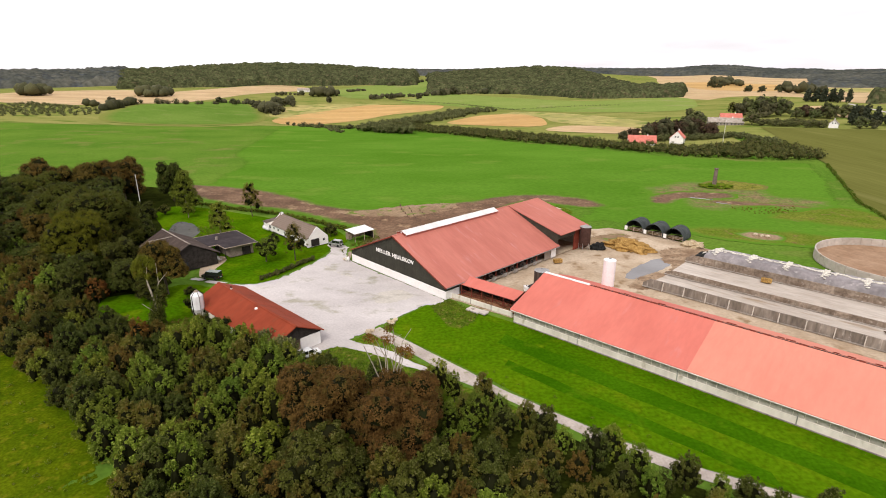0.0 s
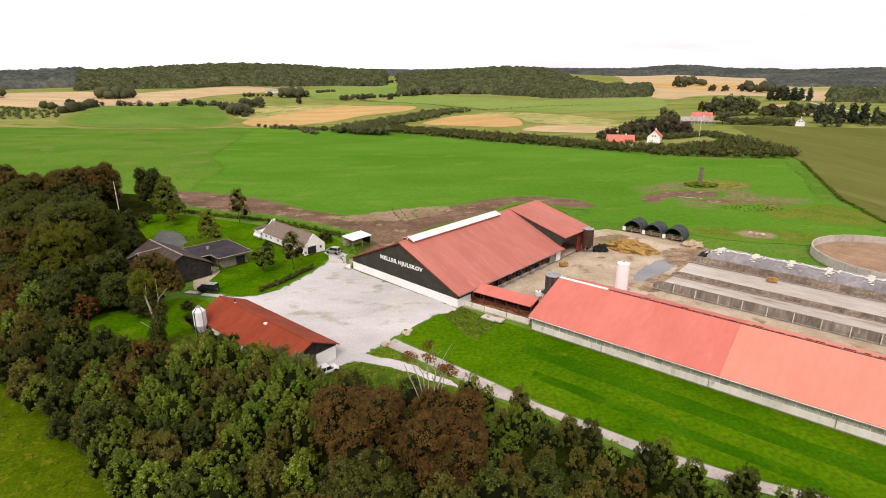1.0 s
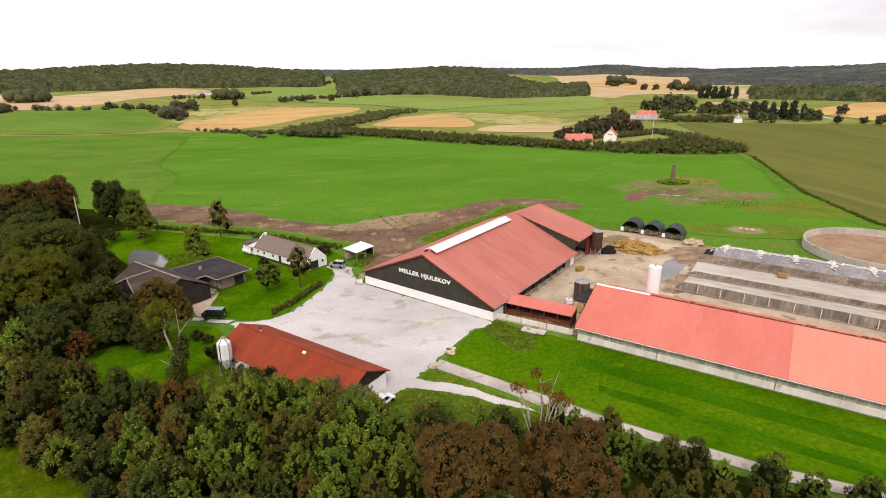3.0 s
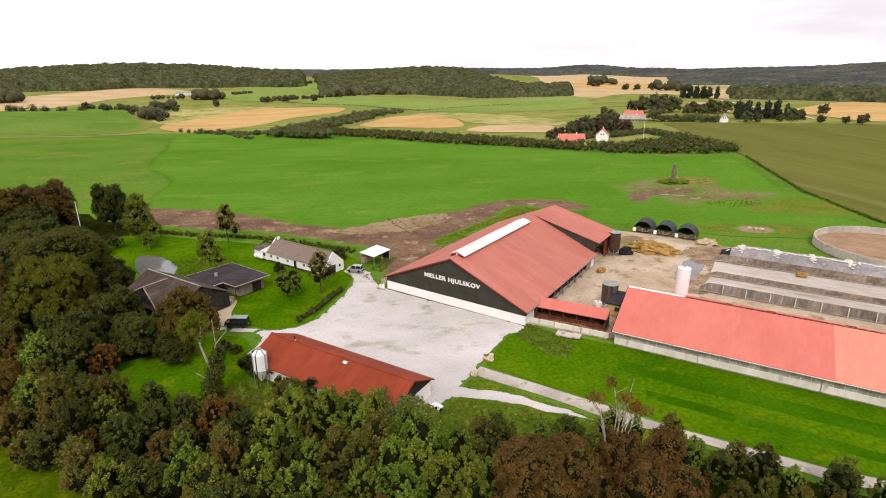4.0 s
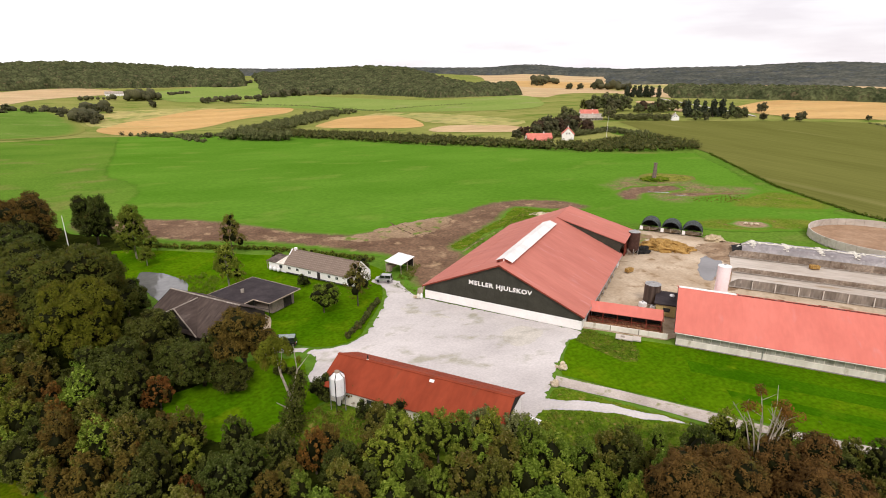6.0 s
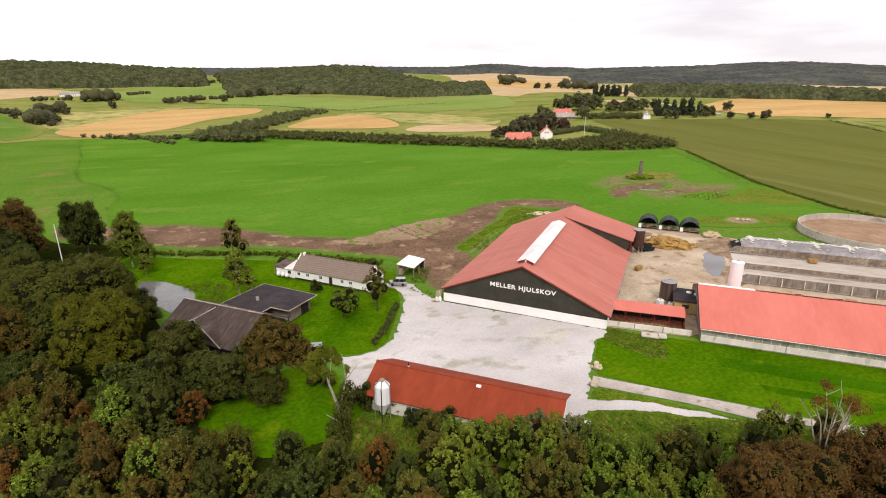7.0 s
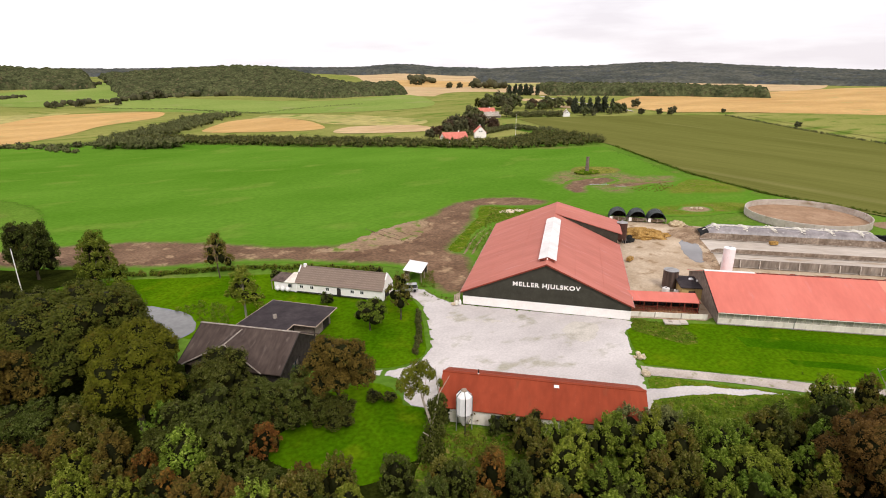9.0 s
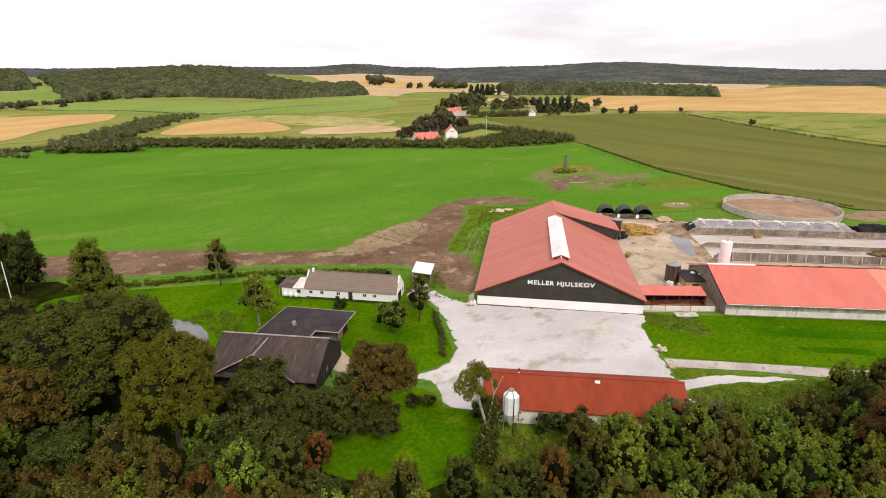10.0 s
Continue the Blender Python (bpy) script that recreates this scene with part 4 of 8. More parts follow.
def main_barn():
    b = thing("barn", "large cattle barn with weathered red roof and dark green gable", "barn", -12.15, 125.2, 0, -44.9)
    w, eave, ridge, long, far = 18.15, 3.1, 11.2, 43.9, 57.5
    slope = (ridge - eave) / (w + 0.5)
    # gable: white plinth below, green boards above
    part("plinth", box(2 * w, 0.35, 2.05, 0, 0.18, 0, 0.02), WHITE, b, "white painted concrete plinth")
    part("gable", extrude([(-w, 2.05), (w, 2.05), (w, eave - 0.05), (0, ridge - 0.2), (-w, eave - 0.05)], 0.02, 0.30), GREEN_CLAD, b, "dark green boarded gable")
    for i in range(37):
        x = -w + 0.5 + i * 2 * (w - 0.5) / 36
        part("batten", box(0.05, 0.03, ridge - 0.45 - abs(x) * slope - 2.1, x, 0.004, 2.08), GREEN_CLAD, b)
    part("plinth", box(0.35, 4.2, 2.05, w - 0.18, 2.3, 0, 0.02), WHITE, b)
    part("side_wall", box(0.3, 4.2, 1.2, w - 0.18, 2.3, 2.05), GREEN_CLAD, b)
    part("side_wall", box(0.3, far - 0.6, eave - 0.1, -w + 0.15, far / 2 + 0.2, 0), WHITE_DIRTY, b)
    part("back_wall", extrude([(-w, 0), (w, 0), (w, 6.2), (0, ridge - 0.2), (-w, eave - 0.05)], far - 0.6, far - 0.3), WHITE_DIRTY, b)
    # roof slopes in sheeted courses
    for side, name in ((-1, "roof_slope"), (1, "roof_slope")):
        end = far if side < 0 else long
        part(name, sheet((0, -0.45, ridge), (side * (w + 0.5), -0.45, eave), (side * (w + 0.5), end, eave), (0, end, ridge), 0.16), ROOF_RED, b)
        part("verge_board", sheet((0, -0.50, ridge + 0.03), (side * (w + 0.55), -0.50, eave + 0.03), (side * (w + 0.55), -0.38, eave + 0.03), (0, -0.38, ridge + 0.03), 0.3), RED_STEEL, b)
        sheeting(b, (side * (w + 0.5), -0.45, eave), (side * (w + 0.5), end, eave), (0, end, ridge), (0, -0.45, ridge), round(end / 1.15), 3, ROOF_RED)
        part("gutter", box(0.16, end, 0.14, side * (w + 0.58), end / 2 - 0.2, eave - 0.2, 0.03), STEEL, b)
    part("annex_roof", sheet((0.05, long - 0.6, ridge + 0.12), (w + 0.9, long - 0.6, 6.35), (w + 0.9, far + 0.4, 6.35), (0.05, far + 0.4, ridge + 0.12), 0.16), ROOF_RED, b, "shallower raised roof of the rear bay")
    sheeting(b, (w + 0.9, long - 0.6, 6.35), (w + 0.9, far + 0.4, 6.35), (0.05, far + 0.4, ridge + 0.12), (0.05, long - 0.6, ridge + 0.12), 13, 3, ROOF_RED)
    part("annex_cheek", extrude([(0.4, ridge - 0.35), (w - 0.2, eave + 0.1), (w - 0.2, 6.35), (0.4, ridge - 0.1)], long - 0.35, long - 0.2), GREEN_CLAD, b)
    part("annex_wall", box(0.3, 5.4, 6.2, w - 0.2, far - 3.0, 0), RED_STEEL, b)
    part("annex_lintel", box(0.3, 8.2, 1.4, w - 0.2, long + 3.9, 4.8), GREEN_CLAD, b)
    part("ridge_cap", box(0.5, long + 0.4, 0.12, 0, long / 2 - 0.2, ridge - 0.02, 0.03), ROOF_RED, b)
    # translucent ridge lantern
    lantern = part("ridge_skylight", box(0.25, 34.4, 0.5, 0, 19.6, ridge), WHITE, b, "raised milky ridge skylight")
    for side in (-1, 1):
        for i in range(12):
            y0 = 2.5 + i * 2.87
            part("pane", sheet((0, y0, ridge + 0.75), (side * 1.95, y0, ridge + 0.0), (side * 1.95, y0 + 2.84, ridge + 0.0), (0, y0 + 2.84, ridge + 0.75), 0.06), SKYLIGHT, lantern)
        part("curb", box(0.12, 34.4, 0.72, side * 1.6, 19.6, ridge - 0.8), ROOF_RED, lantern)
    part("end_board", extrude([(-1.85, ridge - 0.05), (1.85, ridge - 0.05), (0, ridge + 0.66)], 2.44, 2.5), RED_STEEL, lantern)
    # open yard side: posts, kerb, feed fence and dim inside
    part("floor_slab", box(2 * w - 0.8, far - 1.4, 0.12, 0, far / 2 + 0.1, 0.14), YARD, b)
    for i in range(10):
        part("post", box(0.26, 0.26, eave - 0.3, w - 0.35, 5.2 + i * 4.15, 0.15, 0.02), RED_STEEL, b)
    part("wall_plate", box(0.3, long - 5, 0.35, w - 0.35, long / 2 + 2.2, eave - 0.5), RED_STEEL, b)
    part("kerb", box(0.3, long - 12, 0.5, w - 0.35, long / 2 - 1.0, 0.15, 0.03), WALL_CONC, b)
    # Black wall added behind the bays; its colour makes the inside dim.
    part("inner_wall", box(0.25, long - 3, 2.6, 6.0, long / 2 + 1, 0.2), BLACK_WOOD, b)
    part("white_door", box(0.14, 2.2, 2.3, w - 0.1, long - 2.2, 0.15, 0.02), WHITE, b, "white side door")
    part("end_panel", box(0.2, 2.6, 2.7, w - 0.25, long - 4.8, 0.15), WALL_CONC, b)
    b["sign_at"] = (0.2, -0.06, 5.62)
    letters("MELLER HJULSKOV", 1.55, 0.06, WHITE, b, "white capital letter")
    return b


BARN = main_barn()
BARN_M = BARN.matrix_basis.copy()


def calf_box():
    o = thing("calf_pen", "grey plastic calf pen standing under the barn eave", "calf pen", group="calf pens along the barn")
    part("shell", extrude([(-0.75, 0), (0.75, 0), (0.75, 1.15), (0.45, 1.5), (-0.45, 1.5), (-0.75, 1.15)], -0.7, 0.75), GREY_SILO, o)
    # Flat panel on the front; the pen's inner shade is its colour.
    part("opening", box(0.9, 0.05, 1.0, 0, -0.715, 0.1), DARK, o)
    for x in (-0.7, 0.7):
        part("rail", rod((x, -0.7, 0.9), (x, -1.8, 0.9), 0.03), STEEL, o)
    part("gate", box(1.45, 0.05, 0.9, 0, -1.8, 0.05), STEEL, o)
    return o


first_pen = calf_box()
first_pen.matrix_basis = BARN_M @ pose(16.7, 8.0, 0.26, 0, 0, 90)
for i in range(1, 7):
    copy_thing(first_pen, BARN_M @ pose(16.7, 8.0 + i * 4.15, 0.26, 0, 0, 90))


def scrap_pile():
    o = thing("scrap_pile", "pile of boards and sacks against the barn corner", "scrap pile", -26.3, 138.6, 0.05, -45)
    for k in range(4):
        part("board", box(0.3, 0.08, 2.0 + 0.2 * k, -0.6 + 0.34 * k, 0.2, 0.0, rx=-18 - 3 * k), WOOD_PALE, o)
    part("sack", lump(0.5, 0.4, 0.65, 0.1, -0.5, 0.5, 0.2, 4, 2), SANDBAG, o)
    part("sack", lump(0.35, 0.35, 0.75, 0.85, -0.4, 0.6, 0.2, 5, 2), WHITE_PAINT, o)
    part("block", box(0.9, 0.7, 0.5, -0.6, -0.6, 0, 0.04), STONE, o)
    return o


scrap_pile()


# ---------------------------------------------------------------- long barn
def long_barn():
    b = thing("long_barn", "long low cattle barn with salmon red roof and white walls", "barn", 14.8, 101.6, 0, -41.2)
    n, deep, eave, ridge = 61.5, 24.0, 3.05, 7.5
    part("wall_base", box(n, 0.3, 1.35, n / 2, 0.15, 0, 0.02), WHITE_DIRTY, b, "stained white concrete wall")
    for i in range(41):
        part("curtain_panel", box(n / 41 - 0.09, 0.12, 1.2, (i + 0.5) * n / 41, 0.2, 1.36), CURTAIN, b)
        part("mullion", box(0.08, 0.2, 1.25, i * n / 41 + 0.04, 0.16, 1.35), WHITE_DIRTY, b)
    # Black strip along the wall top: the eave's shadow painted as a part.
    part("head_beam", box(n, 0.25, 0.42, n / 2, 0.2, 2.58), BLACK_WOOD, b)
    for x in (0.15, n - 0.15):
        part("end_wall", extrude([(0.35, 0), (deep, 0), (deep, eave - 0.1), (deep / 2, ridge - 0.25), (0.35, eave - 0.1)], -0.15, 0.15), GREY_WALL, b, "grey-brown end gable").matrix_basis = pose(x, 0, 0, 0, 0, 90) @ Matrix.Diagonal((1, -1, 1, 1))
    part("back_wall", box(n, 0.3, eave - 0.2, n / 2, deep - 0.2, 0), WHITE_DIRTY, b)
    split = 34.5
    for y0, y1, z1 in ((-0.75, deep / 2, eave), (deep + 0.6, deep / 2, eave)):
        for x0, x1, m in ((-0.5, split, ROOF_LONG), (split, n + 0.4, ROOF_PALE)):
            part("roof_slope", sheet((x0, y0, z1), (x1, y0, z1), (x1, y1, ridge), (x0, y1, ridge), 0.14), m, b, "faded orange roof sheets" if m is ROOF_PALE else "")
            if y0 < 0:
                sheeting(b, (x0, y0, z1), (x1, y0, z1), (x1, y1, ridge), (x0, y1, ridge), round((x1 - x0) / 1.15), 4, m)
    part("ridge_slot", box(n - 10.5, 0.5, 0.10, n / 2 + 5.2, deep / 2, ridge - 0.04), BLACK_WOOD, b, "dark open ridge vent")
    rng = random.Random(5)
    for i in range(26):
        part("ridge_flap", box(rng.uniform(0.8, 1.6), 0.12, 0.16, 12 + i * 1.9 + rng.uniform(-0.4, 0.4), deep / 2 + rng.choice((-0.22, 0.22)), ridge + 0.04), RED_STEEL, b)
    part("ridge_cap", box(10.6, 0.75, 0.16, 4.9, deep / 2, ridge - 0.02, 0.04), WHITE, b, "pale ridge cap")
    part("gutter", box(n + 0.8, 0.16, 0.13, n / 2, -0.83, eave - 0.2, 0.03), WHITE_DIRTY, b)
    part("verge_board", sheet((-0.62, -0.78, eave + 0.03), (-0.48, -0.78, eave + 0.03), (-0.48, deep / 2, ridge + 0.03), (-0.62, deep / 2, ridge + 0.03), 0.26), BLACK_WOOD, b)
    for x in (14.6, 33.0, 50.2):
        part("downpipe", rod((x, -0.07, 0), (x, -0.07, eave - 0.35), 0.07), STEEL, b)
        part("pipe_bend", rod((x, -0.07, eave - 0.4), (x, -0.8, eave - 0.15), 0.07), STEEL, b)
    part("plinth_drip", box(n, 0.06, 0.18, n / 2, -0.03, 0.0), WALL_CONC, b)
    return b


LONG = long_barn()


# ---------------------------------------------------------------- feed passage between the barns
def feed_passage():
    o = thing("feed_passage", "open feeding passage with narrow red roof and concrete wall", "shelter", 2.0, 114.0, 0, -38.0)
    for i in range(3):
        part("wall_panel", box(5.35, 0.18, 1.15, 2.75 + i * 5.45, 0, 0, 0.02), WHITE_DIRTY, o)
        part("panel_post", box(0.2, 0.26, 1.22, 0.05 + i * 5.45, 0, 0, 0.02), WALL_CONC, o)
    part("roof", sheet((0.6, 2.3, 2.75), (15.3, 2.3, 2.75), (15.3, 6.1, 3.5), (0.6, 6.1, 3.5), 0.12), ROOF_LONG, o, "narrow salmon red sheet roof")
    part("verge_board", box(0.12, 4.0, 0.2, 15.36, 4.2, 2.95, rx=11), RED_STEEL, o)
    for i in range(6):
        part("post", box(0.16, 0.16, 2.55, 0.9 + i * 2.84, 2.6, 0.1), RED_STEEL, o)
        part("post", box(0.16, 0.16, 3.2, 0.9 + i * 2.84, 5.8, 0.1), RED_STEEL, o)
    part("rail", rod((0.7, 2.55, 1.35), (15.3, 2.55, 1.35), 0.05), RED_STEEL, o)
    part("rail", rod((0.7, 2.55, 0.5), (15.3, 2.55, 0.5), 0.05), RED_STEEL, o)
    for i in range(48):
        x = 0.9 + i * 0.3
        part("feed_bar", rod((x, 2.55, 0.5), (x + 0.13, 2.55, 1.35), 0.035, seg=5), RED_STEEL, o)
    part("fodder_mound", lump(7.0, 0.9, 0.7, 8.0, 1.45, 0.1, 0.5, 3, 3, freq=2.5), RUSTY_FLOOR, o, "strewn brown fodder")
    part("feed_floor", box(15.2, 6.0, 0.1, 8, 3.1, 0.04), RUSTY_FLOOR, o, "rusty brown fodder-stained floor")
    # Black boards added at back and ends so the passage looks dark inside.
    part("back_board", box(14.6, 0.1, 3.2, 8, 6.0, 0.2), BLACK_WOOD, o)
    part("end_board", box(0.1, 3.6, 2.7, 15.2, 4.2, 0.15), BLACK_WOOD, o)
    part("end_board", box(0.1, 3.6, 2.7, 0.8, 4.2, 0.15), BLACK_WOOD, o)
    return o


feed_passage()


def pump_house():
    o = thing("pump_house", "small dairy house with yellow walls and flat dark roof", "outbuilding", 24.6, 114.2, 0, -42)
    part("wall_block", box(6.8, 7.0, 2.7, 0, 0, 0.1), YELLOW_WALL, o)
    part("roof", box(7.6, 7.8, 0.28, 0, 0, 2.8, 0.04), ROOF_DARK, o)
    part("roof_light", lump(0.6, 0.6, 0.35, -0.4, 1.6, 3.1, 0.05, 1), WHITE_PAINT, o, "white domed rooflight")
    part("roof_vent", box(0.5, 0.5, 0.5, 1.3, -0.6, 3.08), STEEL, o)
    part("roof_vent", box(0.7, 0.4, 0.35, 0.9, 0.5, 3.08), WHITE, o)
    part("window", box(1.4, 0.06, 0.9, -1.2, -3.51, 1.2), GLASS, o)
    part("door", box(1.0, 0.07, 2.0, 1.6, -3.51, 0.1), WHITE, o)
    return o


pump_house()


def water_tank(x, y, s, label):
    o = thing("water_tank", label, "water tank", x, y, 0.13, random.Random(int(x * 9)).uniform(0, 90))
    part("body", box(1.1 * s, 1.1 * s, 0.95 * s, 0, 0, 0.15, 0.08 * s), SKYLIGHT, o)
    part("pallet", box(1.2 * s, 1.2 * s, 0.14, 0, 0, 0), WOOD_PALE, o)
    part("cap", cyl(0.16, 0.16, 0.1, 0, 0, 1.09 * s, 12), BLACK_WOOD, o)
    return o


water_tank(19.6, 117.9, 1.2, "white plastic water tank on a pallet")
water_tank(20.8, 115.9, 1.0, "smaller white plastic water tank on a pallet")


# ---------------------------------------------------------------- silos
def tower_silo(name, x, y, r, h, material, label, legs=False, dome=0.5):
    o = thing(name, label, "silo", x, y, 0.1)
    z = 1.6 if legs else 0.0
    part("shell", cyl(r, r, h - z - dome, 0, 0, z, 28), material, o, smooth=False)
    for k in range(1, int((h - z) / 1.2)):
        part("hoop", cyl(r + 0.03, r + 0.03, 0.07, 0, 0, z + k * 1.2 - 0.3, 28), material, o)
    part("cap", cyl(r + 0.04, 0.25, dome, 0, 0, h - dome, 28), STEEL if material is not WHITE_PAINT else material, o)
    part("hatch", cyl(0.28, 0.28, 0.2, 0, 0, h - 0.05, 12), STEEL, o)
    for a in (20, 32):
        p = Vector((math.cos(radians(a)) * (r + 0.12), math.sin(radians(a)) * (r + 0.12), 0))
        part("ladder_rail", rod(p + Vector((0, 0, 0.2)), p + Vector((0, 0, h - 0.1)), 0.03, seg=5), STEEL, o)
    if legs:
        part("hopper", cyl(0.3, r, 1.2, 0, 0, 0.45, 28), material, o)
        for a in range(6):
            c, s = math.cos(a * math.pi / 3) * r, math.sin(a * math.pi / 3) * r
            part("leg", rod((c, s, 0), (c, s, 2.0), 0.07), STEEL, o)
    else:
        part("base_ring", cyl(r + 0.15, r + 0.15, 0.25, 0, 0, -0.02, 28), WALL_CONC, o)
    return o


tower_silo("tower_silo", 37.2, 114.2, 1.35, 9.5, WHITE_PAINT, "tall white cylindrical silo behind the long barn", dome=0.25)
tower_silo("tower_silo", 23.2, 119.6, 1.75, 5.0, GREY_SILO, "squat weathered grey silo in the yard", dome=0.4)
tower_silo("tower_silo", 40.4, 149.8, 1.6, 7.2, BROWN_SILO, "dark brown feed silo on legs beside the barn", legs=True)


def bag_silo():
    o = thing("feed_silo", "white fibreglass feed silo with cone on steel legs", "silo", -49.7, 100.5, 0.1, 10)
    part("shell", cyl(1.16, 1.16, 3.0, 0, 0, 2.7, 10), WHITE_PAINT, o)
    part("shoulder", cyl(1.16, 0.42, 0.8, 0, 0, 5.7, 10), WHITE_PAINT, o)
    part("lid", cyl(0.46, 0.38, 0.2, 0, 0, 6.48, 16), WOOD_PALE, o, "pale rusty lid")
    part("hopper", cyl(0.22, 1.16, 2.1, 0, 0, 0.6, 10), SKYLIGHT, o)
    part("sight_glass", box(0.12, 0.05, 1.5, 0.1, -0.72, 0.9, rx=24), BLACK_WOOD, o, "dark sight strip in the cone")
    for a in range(5):
        t = a * math.pi * 0.4 + 0.35
        c, s = math.cos(t) * 1.22, math.sin(t) * 1.22
        part("leg", rod((c, s, 0), (c, s, 5.75), 0.075), BLACK_WOOD if a % 2 else STEEL, o)
        part("strap", rod((c, s, 5.72), (c * 0.4, s * 0.4, 6.5), 0.05), BLACK_WOOD, o)
    part("band", cyl(1.19, 1.19, 0.08, 0, 0, 2.72, 10), STEEL, o)
    part("auger_tube", rod((0.2, 0.3, 0.6), (3.0, 2.6, 2.2), 0.12), STEEL, o)
    return o


bag_silo()


# ---------------------------------------------------------------- calf huts
def calf_hut():
    o = thing("arched_hut", "arched dark sheet calf hut with open front", "hut", group="row of arched huts")
    r, deep, seg = 3.05, 6.0, 18
    bm = bmesh.new()
    pts = [(math.cos(math.pi * i / seg), math.sin(math.pi * i / seg)) for i in range(seg + 1)]
    rings = []
    for y in (0.0, deep):
        rings.append(([bm.verts.new((c * r, y, 0.2 + s * r * 1.12)) for c, s in pts], [bm.verts.new((c * (r - 0.09), y, 0.2 + s * (r * 1.12 - 0.09))) for c, s in pts]))
    for i in range(seg):
        (o0, i0), (o1, i1) = rings
        bm.faces.new((o0[i], o0[i + 1], o1[i + 1], o1[i])), bm.faces.new((i0[i], i1[i], i1[i + 1], i0[i + 1]))
        bm.faces.new((o0[i], i0[i], i0[i + 1], o0[i + 1])), bm.faces.new((o1[i], o1[i + 1], i1[i + 1], i1[i]))
    part("vault", bm, HUT_SHEET, o)
    for k in range(6):
        bm = bmesh.new()
        for i in range(seg):
            (c0, s0), (c1, s1) = pts[i], pts[i + 1]
            rod((c0 * (r + 0.02), 0.05 + k * 1.18, 0.2 + s0 * (r * 1.12 + 0.02)), (c1 * (r + 0.02), 0.05 + k * 1.18, 0.2 + s1 * (r * 1.12 + 0.02)), 0.045, seg=5, bm=bm)
        part("rib", bm, HUT_SHEET, o)
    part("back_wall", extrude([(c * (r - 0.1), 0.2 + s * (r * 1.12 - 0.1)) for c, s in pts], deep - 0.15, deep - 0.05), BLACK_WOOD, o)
    part("bedding", lump(2.7, 2.8, 0.28, 0, 3.0, 0.1, 0.3, 2), SILAGE, o, "brown straw bedding")
    for z in (0.55, 1.0, 1.35):
        part("rail", rod((-2.9, -0.15, z), (2.9, -0.15, z), 0.05), WOOD_PALE, o)
    for x in (-2.95, 0.0, 2.95):
        part("post", box(0.14, 0.14, 1.5, x, -0.15, 0.0), WOOD_PALE, o)
    part("white_board", box(0.95, 0.08, 1.3, -2.5, -0.26, 0.15), WHITE, o)
    return o


hut = calf_hut()
hut.matrix_basis = pose(60.6, 168.3, 0.1, 0, 0, -44)
copy_thing(hut, pose(65.1, 163.7, 0.1, 0, 0, -45))
copy_thing(hut, pose(69.7, 159.2, 0.1, 0, 0, -44))


def heap(name, x, y, rx, ry, h, material, label, category, seed, rz=0.0, bits=0):
    o = thing(name, label, category, x, y, 0.05, rz)
    part("mound", lump(rx, ry, h, 0, 0, 0, 0.55, seed, 4, freq=1.8), material, o, smooth=True)
    rng = random.Random(seed)
    wisps = [mesh_of("straw_wisp", box(0.7, 0.35, 0.22, bevel=0.05), material), mesh_of("straw_wisp", box(0.45, 0.3, 0.16, bevel=0.04), material)]
    for i in range(bits):
        a, k = rng.uniform(0, 6.28), math.sqrt(rng.random()) * 1.15
        px, py = math.cos(a) * rx * k, math.sin(a) * ry * k
        pz = h * math.sqrt(max(0, 1 - min(k, 1) ** 2)) * rng.uniform(0.75, 1.15)
        part("straw_wisp", wisps[i % 2], material, o).matrix_basis = pose(px, py, max(0.02, pz - 0.1), rng.uniform(-35, 35), rng.uniform(-35, 35), rng.uniform(0, 180))
    return o


heap("straw_heap", 54.0, 152.0, 6.6, 4.4, 1.9, STRAW, "heap of golden straw bedding on the yard", "straw heap", 4, -35, 230)
heap("compost_heap", 44.6, 150.6, 2.2, 1.6, 1.6, TYRE, "dark covered heap beside the feed silo", "heap", 9)
heap("spoil_heap", 73.6, 154.0, 3.0, 2.2, 1.2, CHAFF, "pale strawy dung heap beside the huts", "heap", 12, 0, 20)


def bale(x, y, z, rz, label):
    o = thing("straw_bale", label, "straw bale", x, y, z, rz)
    part("straw", box(2.3, 1.2, 1.0, 0, 0, 0, 0.10), STRAW, o)
    for k in (-0.7, -0.25, 0.25, 0.7):
        part("twine", box(0.03, 1.22, 1.02, k, 0, -0.01), SILAGE, o)
    return o


bale(30.6, 137.8, 0.14, 15, "square straw bale lying on the yard")
bale(79.0, 124.6, 0.22, -30, "square straw bale lying in a silage bunker")


# ---------------------------------------------------------------- silage bunkers
def bunker_wall(x, y, long, tall, label, material, ribs):
    o = thing("bunker_wall", label, "retaining wall", x, y, 0.1, -42.5, group="silage bunker walls")
    count = int(long / 2.4)
    for i in range(count):
        if i == 0:
            part("end_panel", extrude([(0, 0), (2.38, 0), (2.38, tall * 0.98), (1.7, tall * 0.98), (0, tall * 0.42)], -0.12, 0.12), material, o, "sloping end panel")
            continue
        part("wall_panel", box(2.37, 0.24, tall, (i + 0.5) * 2.4, 0, 0, 0.02), material, o)
        if ribs and i % 2 == 0:
            part("buttress", extrude([(-0.6, 0), (0, 0), (0, tall * 0.95), (-0.12, tall * 0.95)], -0.09, 0.09), SLAB, o, "pale concrete rib").matrix_basis = pose(i * 2.4 + 0.05, -0.12, 0, 0, 0, 90)
    part("footing", box(long, 0.9, 0.12, long / 2, -0.1, 0.0), WALL_CONC, o)
    return o


